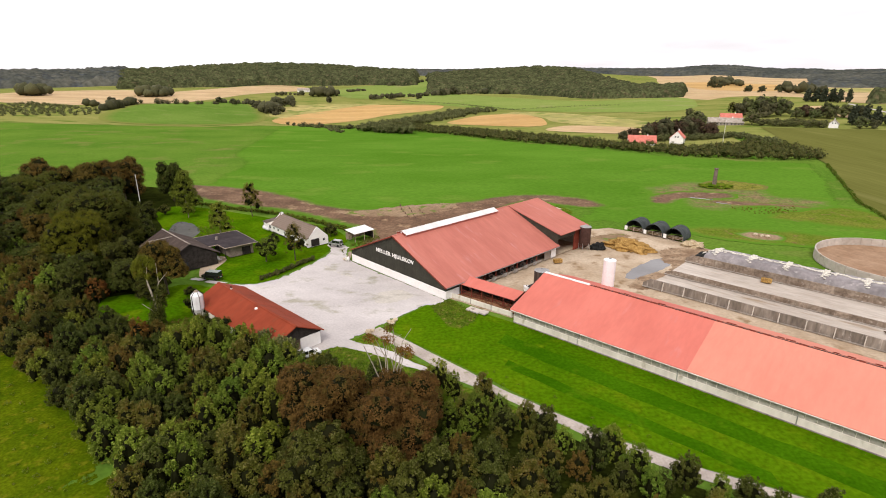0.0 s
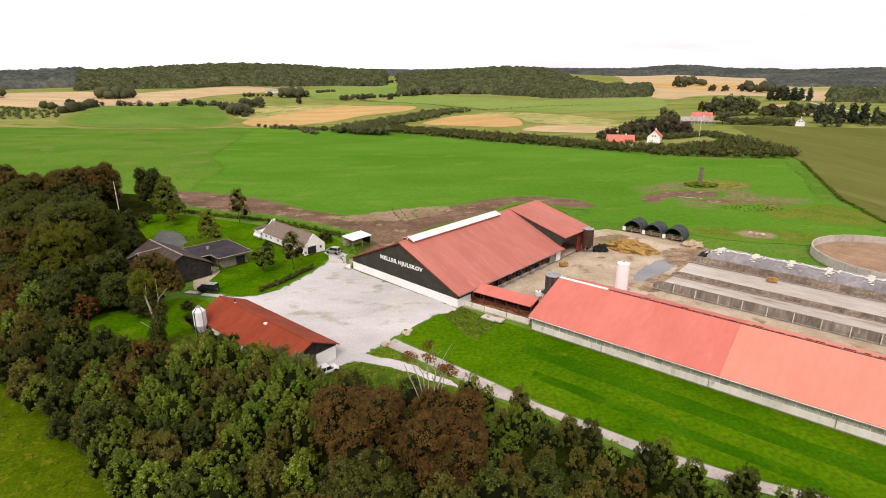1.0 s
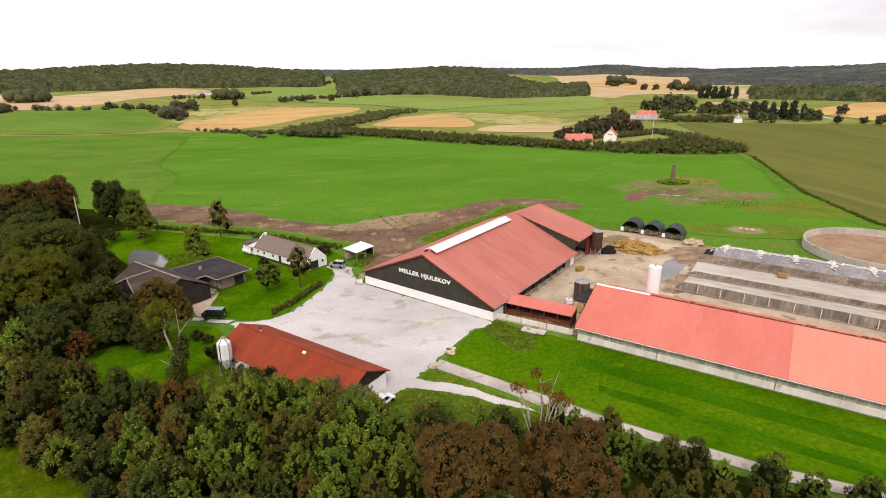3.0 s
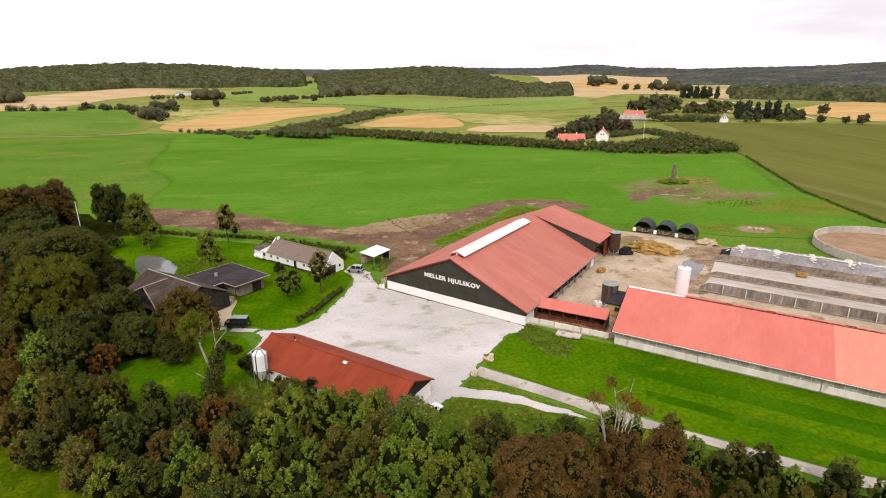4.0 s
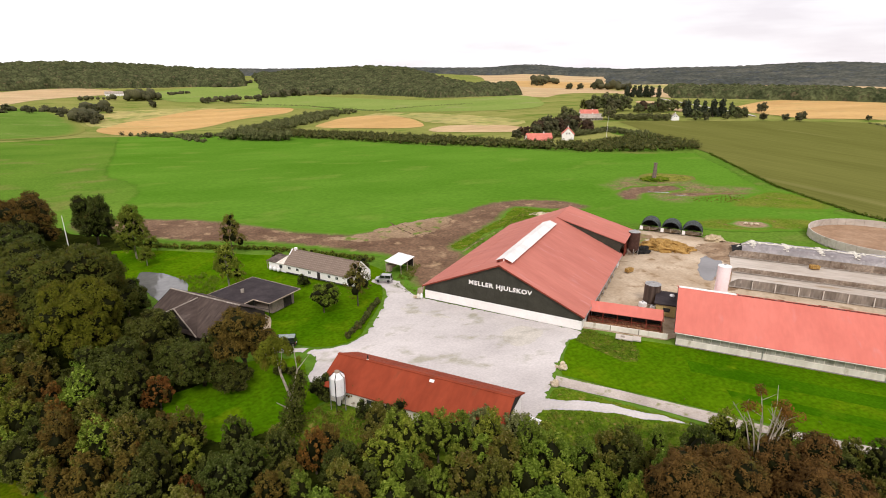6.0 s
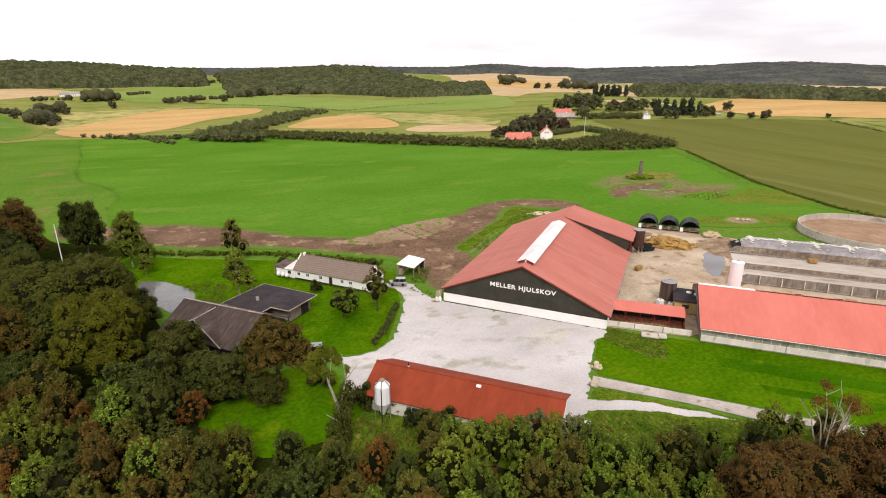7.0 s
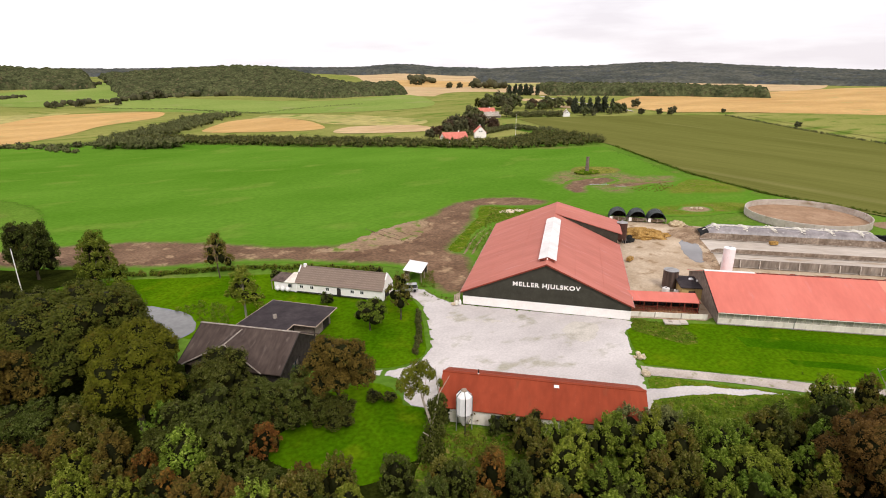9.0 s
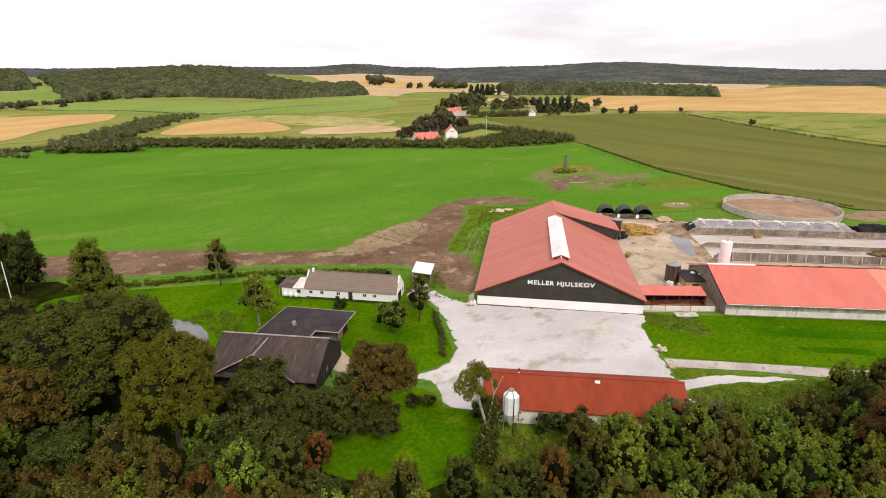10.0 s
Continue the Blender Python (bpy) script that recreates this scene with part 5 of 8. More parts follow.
bunker_wall(48.2, 122.2, 64, 2.15, "stained precast concrete bunker wall beside the lane", WALL_STAINED, True)
bunker_wall(56.6, 130.4, 62, 1.25, "low concrete wall between two silage bunkers", WALL_DIRTY, False)
bunker_wall(65.8, 140.2, 62, 2.0, "concrete bunker wall beside the covered silage", WALL_DIRTY, False)
for pts, nm in (([(49.2, 122.9), (57.0, 130.0), (103, 87.5), (96, 79.5)], "bunker_floor"), ([(57.6, 131.0), (65.6, 139.6), (112, 97.5), (103.6, 88.3)], "bunker_floor")):
    patch(nm, pts, SLAB, 0.08, "grey washed concrete bunker floor", "floor", cell=6, step=2, wobble=0.05, soft=False)


def silage_clamp():
    o = thing("silage_clamp", "long silage clamp under grey sheet weighted with pale bags", "silage clamp", 71.2, 144.6, 0.1, -42.5)
    long, wide, h = 53.0, 9.0, 2.75
    nx, ny = 110, 22
    bm = bmesh.new()

    def top(i, j):
        u, v = i / nx * long, (j / ny - 0.5) * 2
        ends = ease(u / 5.0) * ease((long - u) / 4.0)
        z = h * (1 - abs(v) ** 5) * (0.25 + 0.75 * ends) + 0.16 * noise.noise(Vector((u * 0.5, v * 2.4, 3)))
        return Vector((u, v * wide / 2 * (0.8 + 0.2 * ends) + 0.3 * noise.noise(Vector((u * 0.2, v, 7))), max(z, 0.02)))
    grid = [[bm.verts.new(top(i, j)) for j in range(ny + 1)] for i in range(nx + 1)]
    for i in range(nx):
        for j in range(ny):
            bm.faces.new((grid[i][j], grid[i + 1][j], grid[i + 1][j + 1], grid[i][j + 1]))
    part("sheet", bm, TARP, o, smooth=True)
    bm = bmesh.new()
    flap = [[bm.verts.new(top(i, j) + Vector((-0.05, 0, 0.04))) for j in range(ny + 1)] for i in range(6)]
    for i in range(5):
        for j in range(ny):
            bm.faces.new((flap[i][j], flap[i + 1][j], flap[i + 1][j + 1], flap[i][j + 1]))
    part("end_sheet", bm, TYRE, o, "black plastic sheet over the end", smooth=True)
    rng = random.Random(8)
    bag = mesh_of("gravel_bag", lump(0.58, 0.30, 0.17, 0, 0, 0, 0.3, 1, 1), SANDBAG)
    spots = [(i, ny // 2 + (1 if (i // 9) % 2 else 0)) for i in range(3, nx - 2)]
    for k in range(6):
        i = 10 + k * 17
        spots += [(i + (j % 2), j) for j in range(3, ny - 2)]
        spots += [(i + rng.randint(-4, 5), ny // 2 + rng.randint(-3, 3)) for _ in range(7)]
    for i, j in spots:
        p = top(i, j)
        b = part("gravel_bag", bag, SANDBAG, o)
        b.matrix_basis = pose(p.x + rng.uniform(-0.2, 0.2), p.y + rng.uniform(-0.15, 0.15), p.z + 0.10, 0, 0, rng.uniform(0, 180))
    return o


silage_clamp()
heap("silage_heap", 92.5, 92.5, 5.5, 4.2, 1.6, SILAGE, "dark silage heap at the open face of a bunker", "silage heap", 21, -42, 60)
heap("silage_heap", 117, 104, 9, 5.5, 1.8, TYRE, "dark sheeted silage heap beyond the clamp", "silage heap", 23, -42, 40)


def slurry_tank():
    o = thing("slurry_tank", "round open concrete slurry tank with brown crust", "slurry tank", 120.2, 135.6, 0.0)
    seg, r = 44, 19.2
    for i in range(seg):
        a = (i + 0.5) * 2 * math.pi / seg
        part("wall_panel", box(2 * math.pi * r / seg - 0.05, 0.3, 2.6, math.cos(a) * r, math.sin(a) * r, 0, 0.02, rz=math.degrees(a) + 90), SLAB, o)
    part("crust", cyl(r - 0.1, r - 0.1, 0.4, 0, 0, 0.05, 48), SLURRY, o, "cracked brown slurry crust")
    part("band", cyl(r + 0.2, r + 0.2, 0.25, 0, 0, 0.0, 48), WALL_CONC, o)
    return o


slurry_tank()


# ---------------------------------------------------------------- machine shed with dark red roof
def red_shed():
    o = thing("machine_shed", "long shed with dark red roof and white walls", "shed", -48.2, 108.0, 0, -42.2)
    n, half, eave, ridge = 29.8, 5.2, 2.75, 5.45
    part("roof_slope", sheet((-0.4, -half - 0.5, eave), (n + 0.4, -half - 0.5, eave), (n + 0.4, 0, ridge), (-0.4, 0, ridge), 0.13), ROOF_SHED, o)
    part("roof_slope", sheet((-0.4, half + 0.5, eave), (n + 0.4, half + 0.5, eave), (n + 0.4, 0, ridge), (-0.4, 0, ridge), 0.13), ROOF_SHED, o)
    for e in (-half - 0.5, half + 0.5):
        sheeting(o, (-0.4, e, eave), (n + 0.4, e, eave), (n + 0.4, 0, ridge), (-0.4, 0, ridge), 27, 2, ROOF_SHED)
    part("ridge_cap", box(n + 0.9, 0.5, 0.1, n / 2, 0, ridge - 0.0, 0.03), ROOF_SHED, o)
    part("wall", box(n, 0.25, eave - 0.1, n / 2, -half + 0.12, 0), WHITE_DIRTY, o)
    part("wall", box(n * 0.62, 0.25, eave - 0.1, n * 0.31, half - 0.12, 0), WHITE_DIRTY, o)
    part("end_wall", extrude([(-half, 0), (half, 0), (half, eave - 0.1), (0, ridge - 0.2), (-half, eave - 0.1)], -0.12, 0.12), WHITE, o).matrix_basis = pose(0.15, 0, 0, 0, 0, 90)
    part("end_wall", box(0.25, 4.2, 2.6, n - 0.15, half - 2.2, 0), WHITE, o)
    part("end_beam", box(0.25, 2 * half, 0.3, n - 0.15, 0, eave - 0.25), BLACK_WOOD, o)
    part("gable_board", extrude([(-half, eave - 0.1), (half, eave - 0.1), (0, ridge - 0.2)], -0.08, 0.08), BLACK_WOOD, o).matrix_basis = pose(n - 0.15, 0, 0, 0, 0, 90)
    part("gate", box(0.1, 2.6, 2.3, n - 0.1, -2.0, 0.1), WHITE, o)
    for i in range(5):
        part("window", box(1.3, 0.06, 0.7, 3.2 + i * 5.6, -half - 0.03, 1.3), GLASS, o)
        part("post", box(0.2, 0.2, eave - 0.15, n * 0.64 + i * 2.5, half - 0.12, 0), BLACK_WOOD, o)
    part("flue", cyl(0.11, 0.11, 0.9, 5.2, 0.15, ridge - 0.1, 10), BLACK_WOOD, o)
    part("flue_collar", cyl(0.22, 0.14, 0.15, 5.2, 0.15, ridge + 0.02, 10), WHITE, o)
    part("roof_window", box(0.75, 0.5, 0.06, 17.2, -0.75, ridge - 0.31, rx=25), WHITE, o)
    part("floor", box(n - 0.4, 2 * half - 0.4, 0.1, n / 2, 0, 0.1), YARD, o)
    return o


red_shed()


# ---------------------------------------------------------------- white farmhouse wing
def white_house():
    o = thing("white_house", "long white cottage with grey-brown tiled roof", "house", -53.0, 167.0, 0, -45.5)
    n, half, eave, ridge = 22.2, 3.3, 2.45, 5.55
    tile = mesh_of("tile", box(0.72, 0.52, 0.05, 0, 0, 0), ROOF_HOUSE)
    pitch = math.degrees(math.atan2(ridge - eave, half + 0.3))
    for side in (-1, 1):
        part("roof_slope", sheet((0, side * (half + 0.3), eave), (n, side * (half + 0.3), eave), (n, 0, ridge), (0, 0, ridge), 0.12), ROOF_HOUSE, o)
    for r in range(8):
        for c in range(30):
            t = (r + 0.5) / 8
            q = part("tile", tile, ROOF_HOUSE, o)
            q.matrix_basis = pose((c + 0.5) * n / 30, -(half + 0.3) * (1 - t), eave + (ridge - eave) * t - 0.01, pitch + 3, 0, 0)
    part("ridge_cap", box(n, 0.35, 0.12, n / 2, 0, ridge - 0.03, 0.03), ROOF_HOUSE, o)
    part("front_wall", box(n - 0.4, 0.3, eave, n / 2, -half + 0.15, 0), WHITE, o)
    part("back_wall", box(n - 0.4, 0.3, eave, n / 2, half - 0.15, 0), WHITE, o)
    for x in (0.1, n - 0.1):
        part("gable_wall", extrude([(-half - 0.15, 0), (half + 0.15, 0), (half + 0.15, eave), (0, ridge + 0.2), (-half - 0.15, eave)], -0.16, 0.16), WHITE, o).matrix_basis = pose(x, 0, 0, 0, 0, 90)
    part("plinth", box(n - 0.2, 0.06, 0.25, n / 2, -half - 0.03, 0.05), BLACK_WOOD, o)
    for x in (1.6, 4.3, 8.3, 14.6, 17.0):
        w = part("window", box(0.95, 0.08, 0.85, x, -half - 0.02, 1.1), WHITE, o)
        part("pane", box(0.78, 0.05, 0.68, x, -half - 0.06, 1.18), GLASS, w)
        part("bar", box(0.06, 0.07, 0.68, x, -half - 0.06, 1.18), WHITE, w)
    part("door", box(0.95, 0.1, 1.95, 11.2, -half - 0.02, 0.1), BLACK_WOOD, o)
    # No hole in the gable: a panel coloured as the garage's inner shade.
    part("garage_opening", box(0.08, 2.7, 2.2, n + 0.08, -0.9, 0.08), DARK, o, "dark panel standing for an open garage doorway")
    part("garage_lintel", box(0.1, 3.0, 0.18, n + 0.1, -0.9, 2.28), WHITE, o)
    part("gable_window", box(0.08, 0.6, 0.7, n + 0.09, 2.0, 1.2), GLASS, o)
    part("chimney", box(0.6, 0.6, 0.9, 1.2, 0, ridge - 0.3, 0.03), WHITE, o)
    # lean-to at the end
    a = part("annex", box(5.6, 4.6, 2.2, -2.9, -0.9, 0), WHITE, o)
    part("annex_roof", sheet((-2.9, -3.5, 2.3), (0.0, -3.5, 2.35), (0.0, 1.6, 3.1), (-2.9, 1.6, 3.0), 0.12), WHITE_DIRTY, a, "pale felted lean-to roof")
    part("carport_roof", sheet((-6.6, -3.3, 2.3), (-2.95, -3.5, 2.3), (-2.95, 1.6, 2.75), (-6.6, 1.6, 2.7), 0.1), GREY_SILO, a, "grey carport roof")
    for x, y in ((-6.4, -3.1), (-6.4, 1.3)):
        part("post", box(0.12, 0.12, 2.25, x, y, 0.05), WOOD_PALE, a)
    part("window", box(0.9, 0.08, 0.8, -1.5, -3.24, 1.0), GLASS, a)
    return o


white_house()


def bulk_bag(x, y, label):
    o = thing("bulk_bag", label, "bulk bag", x, y, 0.12, 20)
    part("bag", lump(0.55, 0.55, 0.62, 0, 0, 0.55, 0.2, int(x), 2), WHITE_PAINT, o, smooth=True)
    part("neck", cyl(0.2, 0.12, 0.25, 0, 0, 1.05, 10), WHITE_PAINT, o)
    return o


for i in range(3):
    bulk_bag(-58.9 + i * 0.95, 167.6 - i * 0.95, "white sack standing beside the carport")


# ---------------------------------------------------------------- dark farmhouse
def dark_house():
    o = thing("dark_house", "dark farmhouse with old fibre roof and cross gable", "house", -78.6, 143.2, 0, -43.5)
    n, half, eave, ridge = 19.2, 7.2, 2.9, 7.0
    part("wall_block", box(n - 1.2, 2 * half - 1.4, eave - 0.05, n / 2, 0, 0), BLACK_WOOD, o)
    k = (ridge - eave) / (half + 0.4)
    for side in (-1, 1):
        part("roof_slope", sheet((0, side * (half + 0.4), eave), (n, side * (half + 0.4), eave), (n, 0, ridge), (0, 0, ridge), 0.14), ROOF_OLD, o)
    pitch = math.degrees(math.atan2(ridge - eave, half + 0.4))
    slate = mesh_of("roof_sheet", box(n / 18 - 0.03, 1.24, 0.035, 0, 0, 0), ROOF_OLD)
    for r in range(7):
        for c in range(18):
            t = (r + 0.5) / 7
            q = part("roof_sheet", slate, ROOF_OLD, o)
            q.matrix_basis = pose((c + 0.5) * n / 18, -(half + 0.4) * (1 - t), eave + (ridge - eave) * t + 0.005, pitch + 0.6, 0, 0)
    for x in (0.5, n - 0.5):
        part("gable", extrude([(-half + 0.6, 0), (half - 0.6, 0), (half - 0.6, eave), (0, ridge - 0.2), (-half + 0.6, eave)], -0.12, 0.12), BLACK_WOOD, o).matrix_basis = pose(x, 0, 0, 0, 0, 90)
        part("barge_board", sheet((x - 0.6 if x < 1 else x + 0.45, -half - 0.5, eave + 0.05), (x - 0.45 if x < 1 else x + 0.6, -half - 0.5, eave + 0.05), (x - 0.45 if x < 1 else x + 0.6, 0, ridge + 0.05), (x - 0.6 if x < 1 else x + 0.45, 0, ridge + 0.05), 0.28), BLACK_WOOD, o)
    part("ridge_cap", box(n + 0.3, 0.4, 0.12, n / 2, 0, ridge - 0.03, 0.04), WALL_CONC, o, "pale grey ridge capping")
    # broad cross gable towards the south-west
    apex, join = Vector((8.4, -6.2, 6.62)), Vector((8.4, -0.6, 6.72))
    for foot in (Vector((15.8, -7.9, 2.98)), Vector((1.0, -7.9, 2.98))):
        bm = bmesh.new()
        top = [bm.verts.new(p) for p in (apex, join, foot)]
        low = [bm.verts.new(p - Vector((0, 0, 0.16))) for p in (apex, join, foot)]
        bm.faces.new(top), bm.faces.new(low)
        for a in range(3):
            bm.faces.new((top[a], top[(a + 1) % 3], low[(a + 1) % 3], low[a]))
        part("cross_slope", bm, ROOF_OLD, o)
        part("barge_board", rod(apex, foot, 0.14, seg=4), WALL_CONC, o)
    part("cross_gable", extrude([(2.2, 0.0), (14.6, 0.0), (14.6, 2.9), (8.4, 6.3), (2.2, 2.9)], -6.9, -6.75), BLACK_WOOD, o)
    part("cross_cap", rod(apex, join, 0.15, seg=5), WALL_CONC, o)
    for x in (5.6, 8.4, 11.2):
        part("window", box(1.5, 0.08, 1.2, x, -6.93, 1.0), GLASS, o)
    part("window", box(1.6, 0.08, 1.1, 8.4, -6.93, 3.6), GLASS, o)
    part("end_window", box(0.08, 2.2, 1.3, n - 0.34, -2.0, 1.0), GLASS, o)
    part("veranda_post", box(0.18, 0.18, eave, n + 0.2, -half + 0.6, 0), BLACK_WOOD, o)
    part("veranda_post", box(0.18, 0.18, eave, n + 0.2, -1.0, 0), BLACK_WOOD, o)
    return o


dark_house()


def garden_wing():
    o = thing("garden_wing", "low house wing with flat dark roof and pale fascia", "house", 0, 0, 0)
    plan = [(-63.0, 155.3), (-52.6, 144.3), (-59.4, 137.9), (-62.7, 141.2), (-64.8, 139.2), (-72.4, 147.0)]
    part("roof", prism(plan, 3.05, 3.22), ROOF_DARK, o)
    mid = Vector((-62.5, 146.5))
    for i in range(len(plan)):
        a, b = Vector(plan[i]), Vector(plan[(i + 1) % len(plan)])
        part("fascia", rod((a.x, a.y, 3.16), (b.x, b.y, 3.16), 0.13, seg=4), WOOD_PALE, o)
    inner = [(-62.9, 153.6), (-54.2, 144.4), (-59.0, 139.8), (-66.2, 147.0)]
    part("wall_block", prism(inner, 0.0, 3.04), GREY_WALL, o)
    part("wall", prism([(-66.0, 149.8), (-62.9, 153.4), (-65.5, 147.4)], 0.0, 3.04), BLACK_WOOD, o)
    for t in (0.25, 0.7):
        p = Vector((-54.2, 144.4)).lerp(Vector((-62.9, 153.6)), t)
        part("window", box(3.0, 0.1, 1.4, p.x + 0.02, p.y, 0.9, rz=-46.6), GLASS, o)
    p = Vector((-54.2, 144.4)).lerp(Vector((-59.0, 139.8)), 0.3)
    part("garage_door", box(2.4, 0.12, 2.2, p.x, p.y, 0.05, rz=43.8), BLACK_WOOD, o)
    part("chimney", box(0.7, 0.7, 0.8, -65.0, 146.0, 3.2, 0.03), WALL_CONC, o)
    for x, y in ((-59.6, 138.3), (-62.7, 141.6)):
        part("post", box(0.16, 0.16, 3.0, x, y, 0.05), BLACK_WOOD, o)
    return o


garden_wing()
patch("terrace", [(-59.5, 138.6), (-62.5, 141.6), (-66, 139), (-63.5, 131), (-61, 125.4), (-58.6, 125.2), (-59.6, 131)], YARD, 0.065, "paved house terrace and path", "terrace", cell=5, step=1.5, wobble=0.15)


def garden_chair(x, y, rz):
    o = thing("garden_chair", "white plastic garden chair on the terrace", "chair", x, y, 0.18, rz, group="terrace chairs")
    part("seat", box(0.5, 0.5, 0.05, 0, 0, 0.42), WHITE_PAINT, o)
    part("backrest", box(0.5, 0.05, 0.5, 0, 0.24, 0.46, rx=-8), WHITE_PAINT, o)
    for sx in (-0.21, 0.21):
        for sy in (-0.21, 0.21):
            part("leg", box(0.05, 0.05, 0.42, sx, sy, 0), WHITE_PAINT, o)
    return o


for x, y, rz in ((-61.6, 137.6, 20), (-60.4, 136.6, 100), (-62.6, 136.5, -70)):
    garden_chair(x, y, rz)
g_table = thing("garden_table", "round white garden table on the terrace", "table", -61.6, 136.6, 0.18)
part("tabletop", cyl(0.65, 0.65, 0.05, 0, 0, 0.7, 20), WHITE_PAINT, g_table)
part("pedestal", cyl(0.08, 0.08, 0.7, 0, 0, 0, 10), WHITE_PAINT, g_table)
part("foot", cyl(0.35, 0.3, 0.04, 0, 0, 0, 14), WHITE_PAINT, g_table)


def garden_shelter():
    o = thing("garden_shelter", "open timber shelter with white sheet roof", "shelter", -26.2, 158.1, 0, 48)
    part("roof", sheet((-3.8, -2.4, 2.75), (3.8, -2.4, 2.75), (3.8, 2.4, 3.25), (-3.8, 2.4, 3.25), 0.12), WHITE_PAINT, o)
    for x in (-3.5, 0, 3.5):
        part("post", box(0.14, 0.14, 2.65, x, -2.2, 0.05), WOOD_PALE, o)
        part("post", box(0.14, 0.14, 3.1, x, 2.2, 0.05), WOOD_PALE, o)
    part("back_panel", box(7.0, 0.08, 2.2, 0, 2.15, 0.1), WOOD_PALE, o)
    part("side_panel", box(0.08, 4.2, 2.0, 3.5, 0, 0.1), BLACK_WOOD, o)
    part("cupboard", box(1.2, 0.8, 1.6, -2.6, 1.6, 0.1, 0.02), WOOD_PALE, o)
    return o


garden_shelter()


# ---------------------------------------------------------------- vehicles
def vehicle(name, label, x, y, rz, paint, long, wide, tall, bonnet, cabin, top=None, rear=0.15):
    o = thing(name, label, "car", x, y, 0.15, rz)
    lo, mid = 0.32, tall * 0.56
    b = part("body", extrude([(-long / 2, lo), (long / 2, lo), (long / 2, mid * 0.92), (long / 2 - bonnet, mid), (-long / 2, mid)], -wide / 2, wide / 2), paint, o)
    m = b.modifiers.new("edges", "BEVEL")
    m.width, m.segments = 0.09, 2
    c = part("cabin", extrude([(-long / 2 + rear * 0.4, mid - 0.02), (long / 2 - bonnet + 0.05, mid - 0.02), (long / 2 - bonnet - cabin, tall), (-long / 2 + rear + 0.12, tall)], -wide / 2 + 0.10, wide / 2 - 0.10), CAR_GLASS, o, "tinted windows")
    part("roof", box(long - bonnet - cabin - rear - 0.05, wide - 0.22, 0.07, (-long / 2 + rear + long / 2 - bonnet - cabin) / 2 + 0.05, 0, tall - 0.02, 0.03), top or paint, o)
    for px in (-long / 2 + rear + 0.1, -0.1 * long, long / 2 - bonnet - cabin * 0.55):
        for s in (-1, 1):
            part("pillar", box(0.09, 0.06, tall - mid, px, s * (wide / 2 - 0.10), mid), paint, o)
    for px in (-long * 0.31, long * 0.31):
        for s in (-1, 1):
            w = part("wheel", cyl(0.34, 0.34, 0.22, seg=18, m=pose(px, s * (wide / 2 - 0.02) + (0.0 if s > 0 else 0.0), 0.34, 90 * s, 0, 0) @ pose(0, 0, -0.18)), TYRE, o)
            part("rim", cyl(0.2, 0.2, 0.02, seg=12, m=pose(px, s * (wide / 2 + 0.03), 0.34, -90 * s, 0, 0)), STEEL, w)
    for s in (-1, 1):
        part("headlight", box(0.06, 0.32, 0.16, long / 2, s * wide * 0.36, mid * 0.66, 0.02), SKYLIGHT, o)
        part("tail_light", box(0.05, 0.16, 0.28, -long / 2, s * wide * 0.42, mid * 0.62), RED_STEEL, o)
        part("mirror", box(0.1, 0.2, 0.14, long / 2 - bonnet - 0.1, s * (wide / 2 + 0.1), mid + 0.03, 0.02), paint, o)
    part("bumper", box(0.14, wide * 0.96, 0.2, long / 2, 0, lo, 0.04), TYRE, o)
    part("bumper", box(0.14, wide * 0.96, 0.2, -long / 2, 0, lo, 0.04), TYRE, o)
    part("number_plate", box(0.03, 0.5, 0.11, -long / 2 - 0.02, 0, lo + 0.25), WHITE_PAINT, o)
    return o


vehicle("off_road_car", "black boxy off-road car with grey roof on the drive", -57.2, 123.9, 168, CAR_BLACK, 4.7, 1.9, 1.95, 1.0, 0.35, CAR_GREYTOP, 0.05)
vehicle("estate_car", "silver-grey high-roofed car parked by the cottage", -32.1, 150.7, 157, CAR_SILVER, 4.2, 1.75, 1.75, 0.85, 0.75)
vehicle("hatchback", "white car parked beside the machine shed", -23.6, 86.6, 40, CAR_WHITE, 4.1, 1.72, 1.5, 0.95, 0.8)


# ---------------------------------------------------------------- trees
def cores(c, shrink, squash, rng):
    """A knobbly dense heart for every clump."""
    bv = np.array([(1, 0, 0), (-1, 0, 0), (0, 1, 0), (0, -1, 0), (0, 0, 1), (0, 0, -1)], dtype=float)
    bf = np.array([(0, 2, 4), (2, 1, 4), (1, 3, 4), (3, 0, 4), (2, 0, 5), (1, 2, 5), (3, 1, 5), (0, 3, 5)])
    bump = rng.uniform(0.85, 1.2, (len(c), 6, 1))
    v = c[:, None, :3] + bv[None] * bump * (c[:, 3] * shrink)[:, None, None] * np.array([1, 1, squash])
    f = bf[None] + (np.arange(len(c)) * 6)[:, None, None]
    return v.reshape(-1, 3), f.reshape(-1, 3)


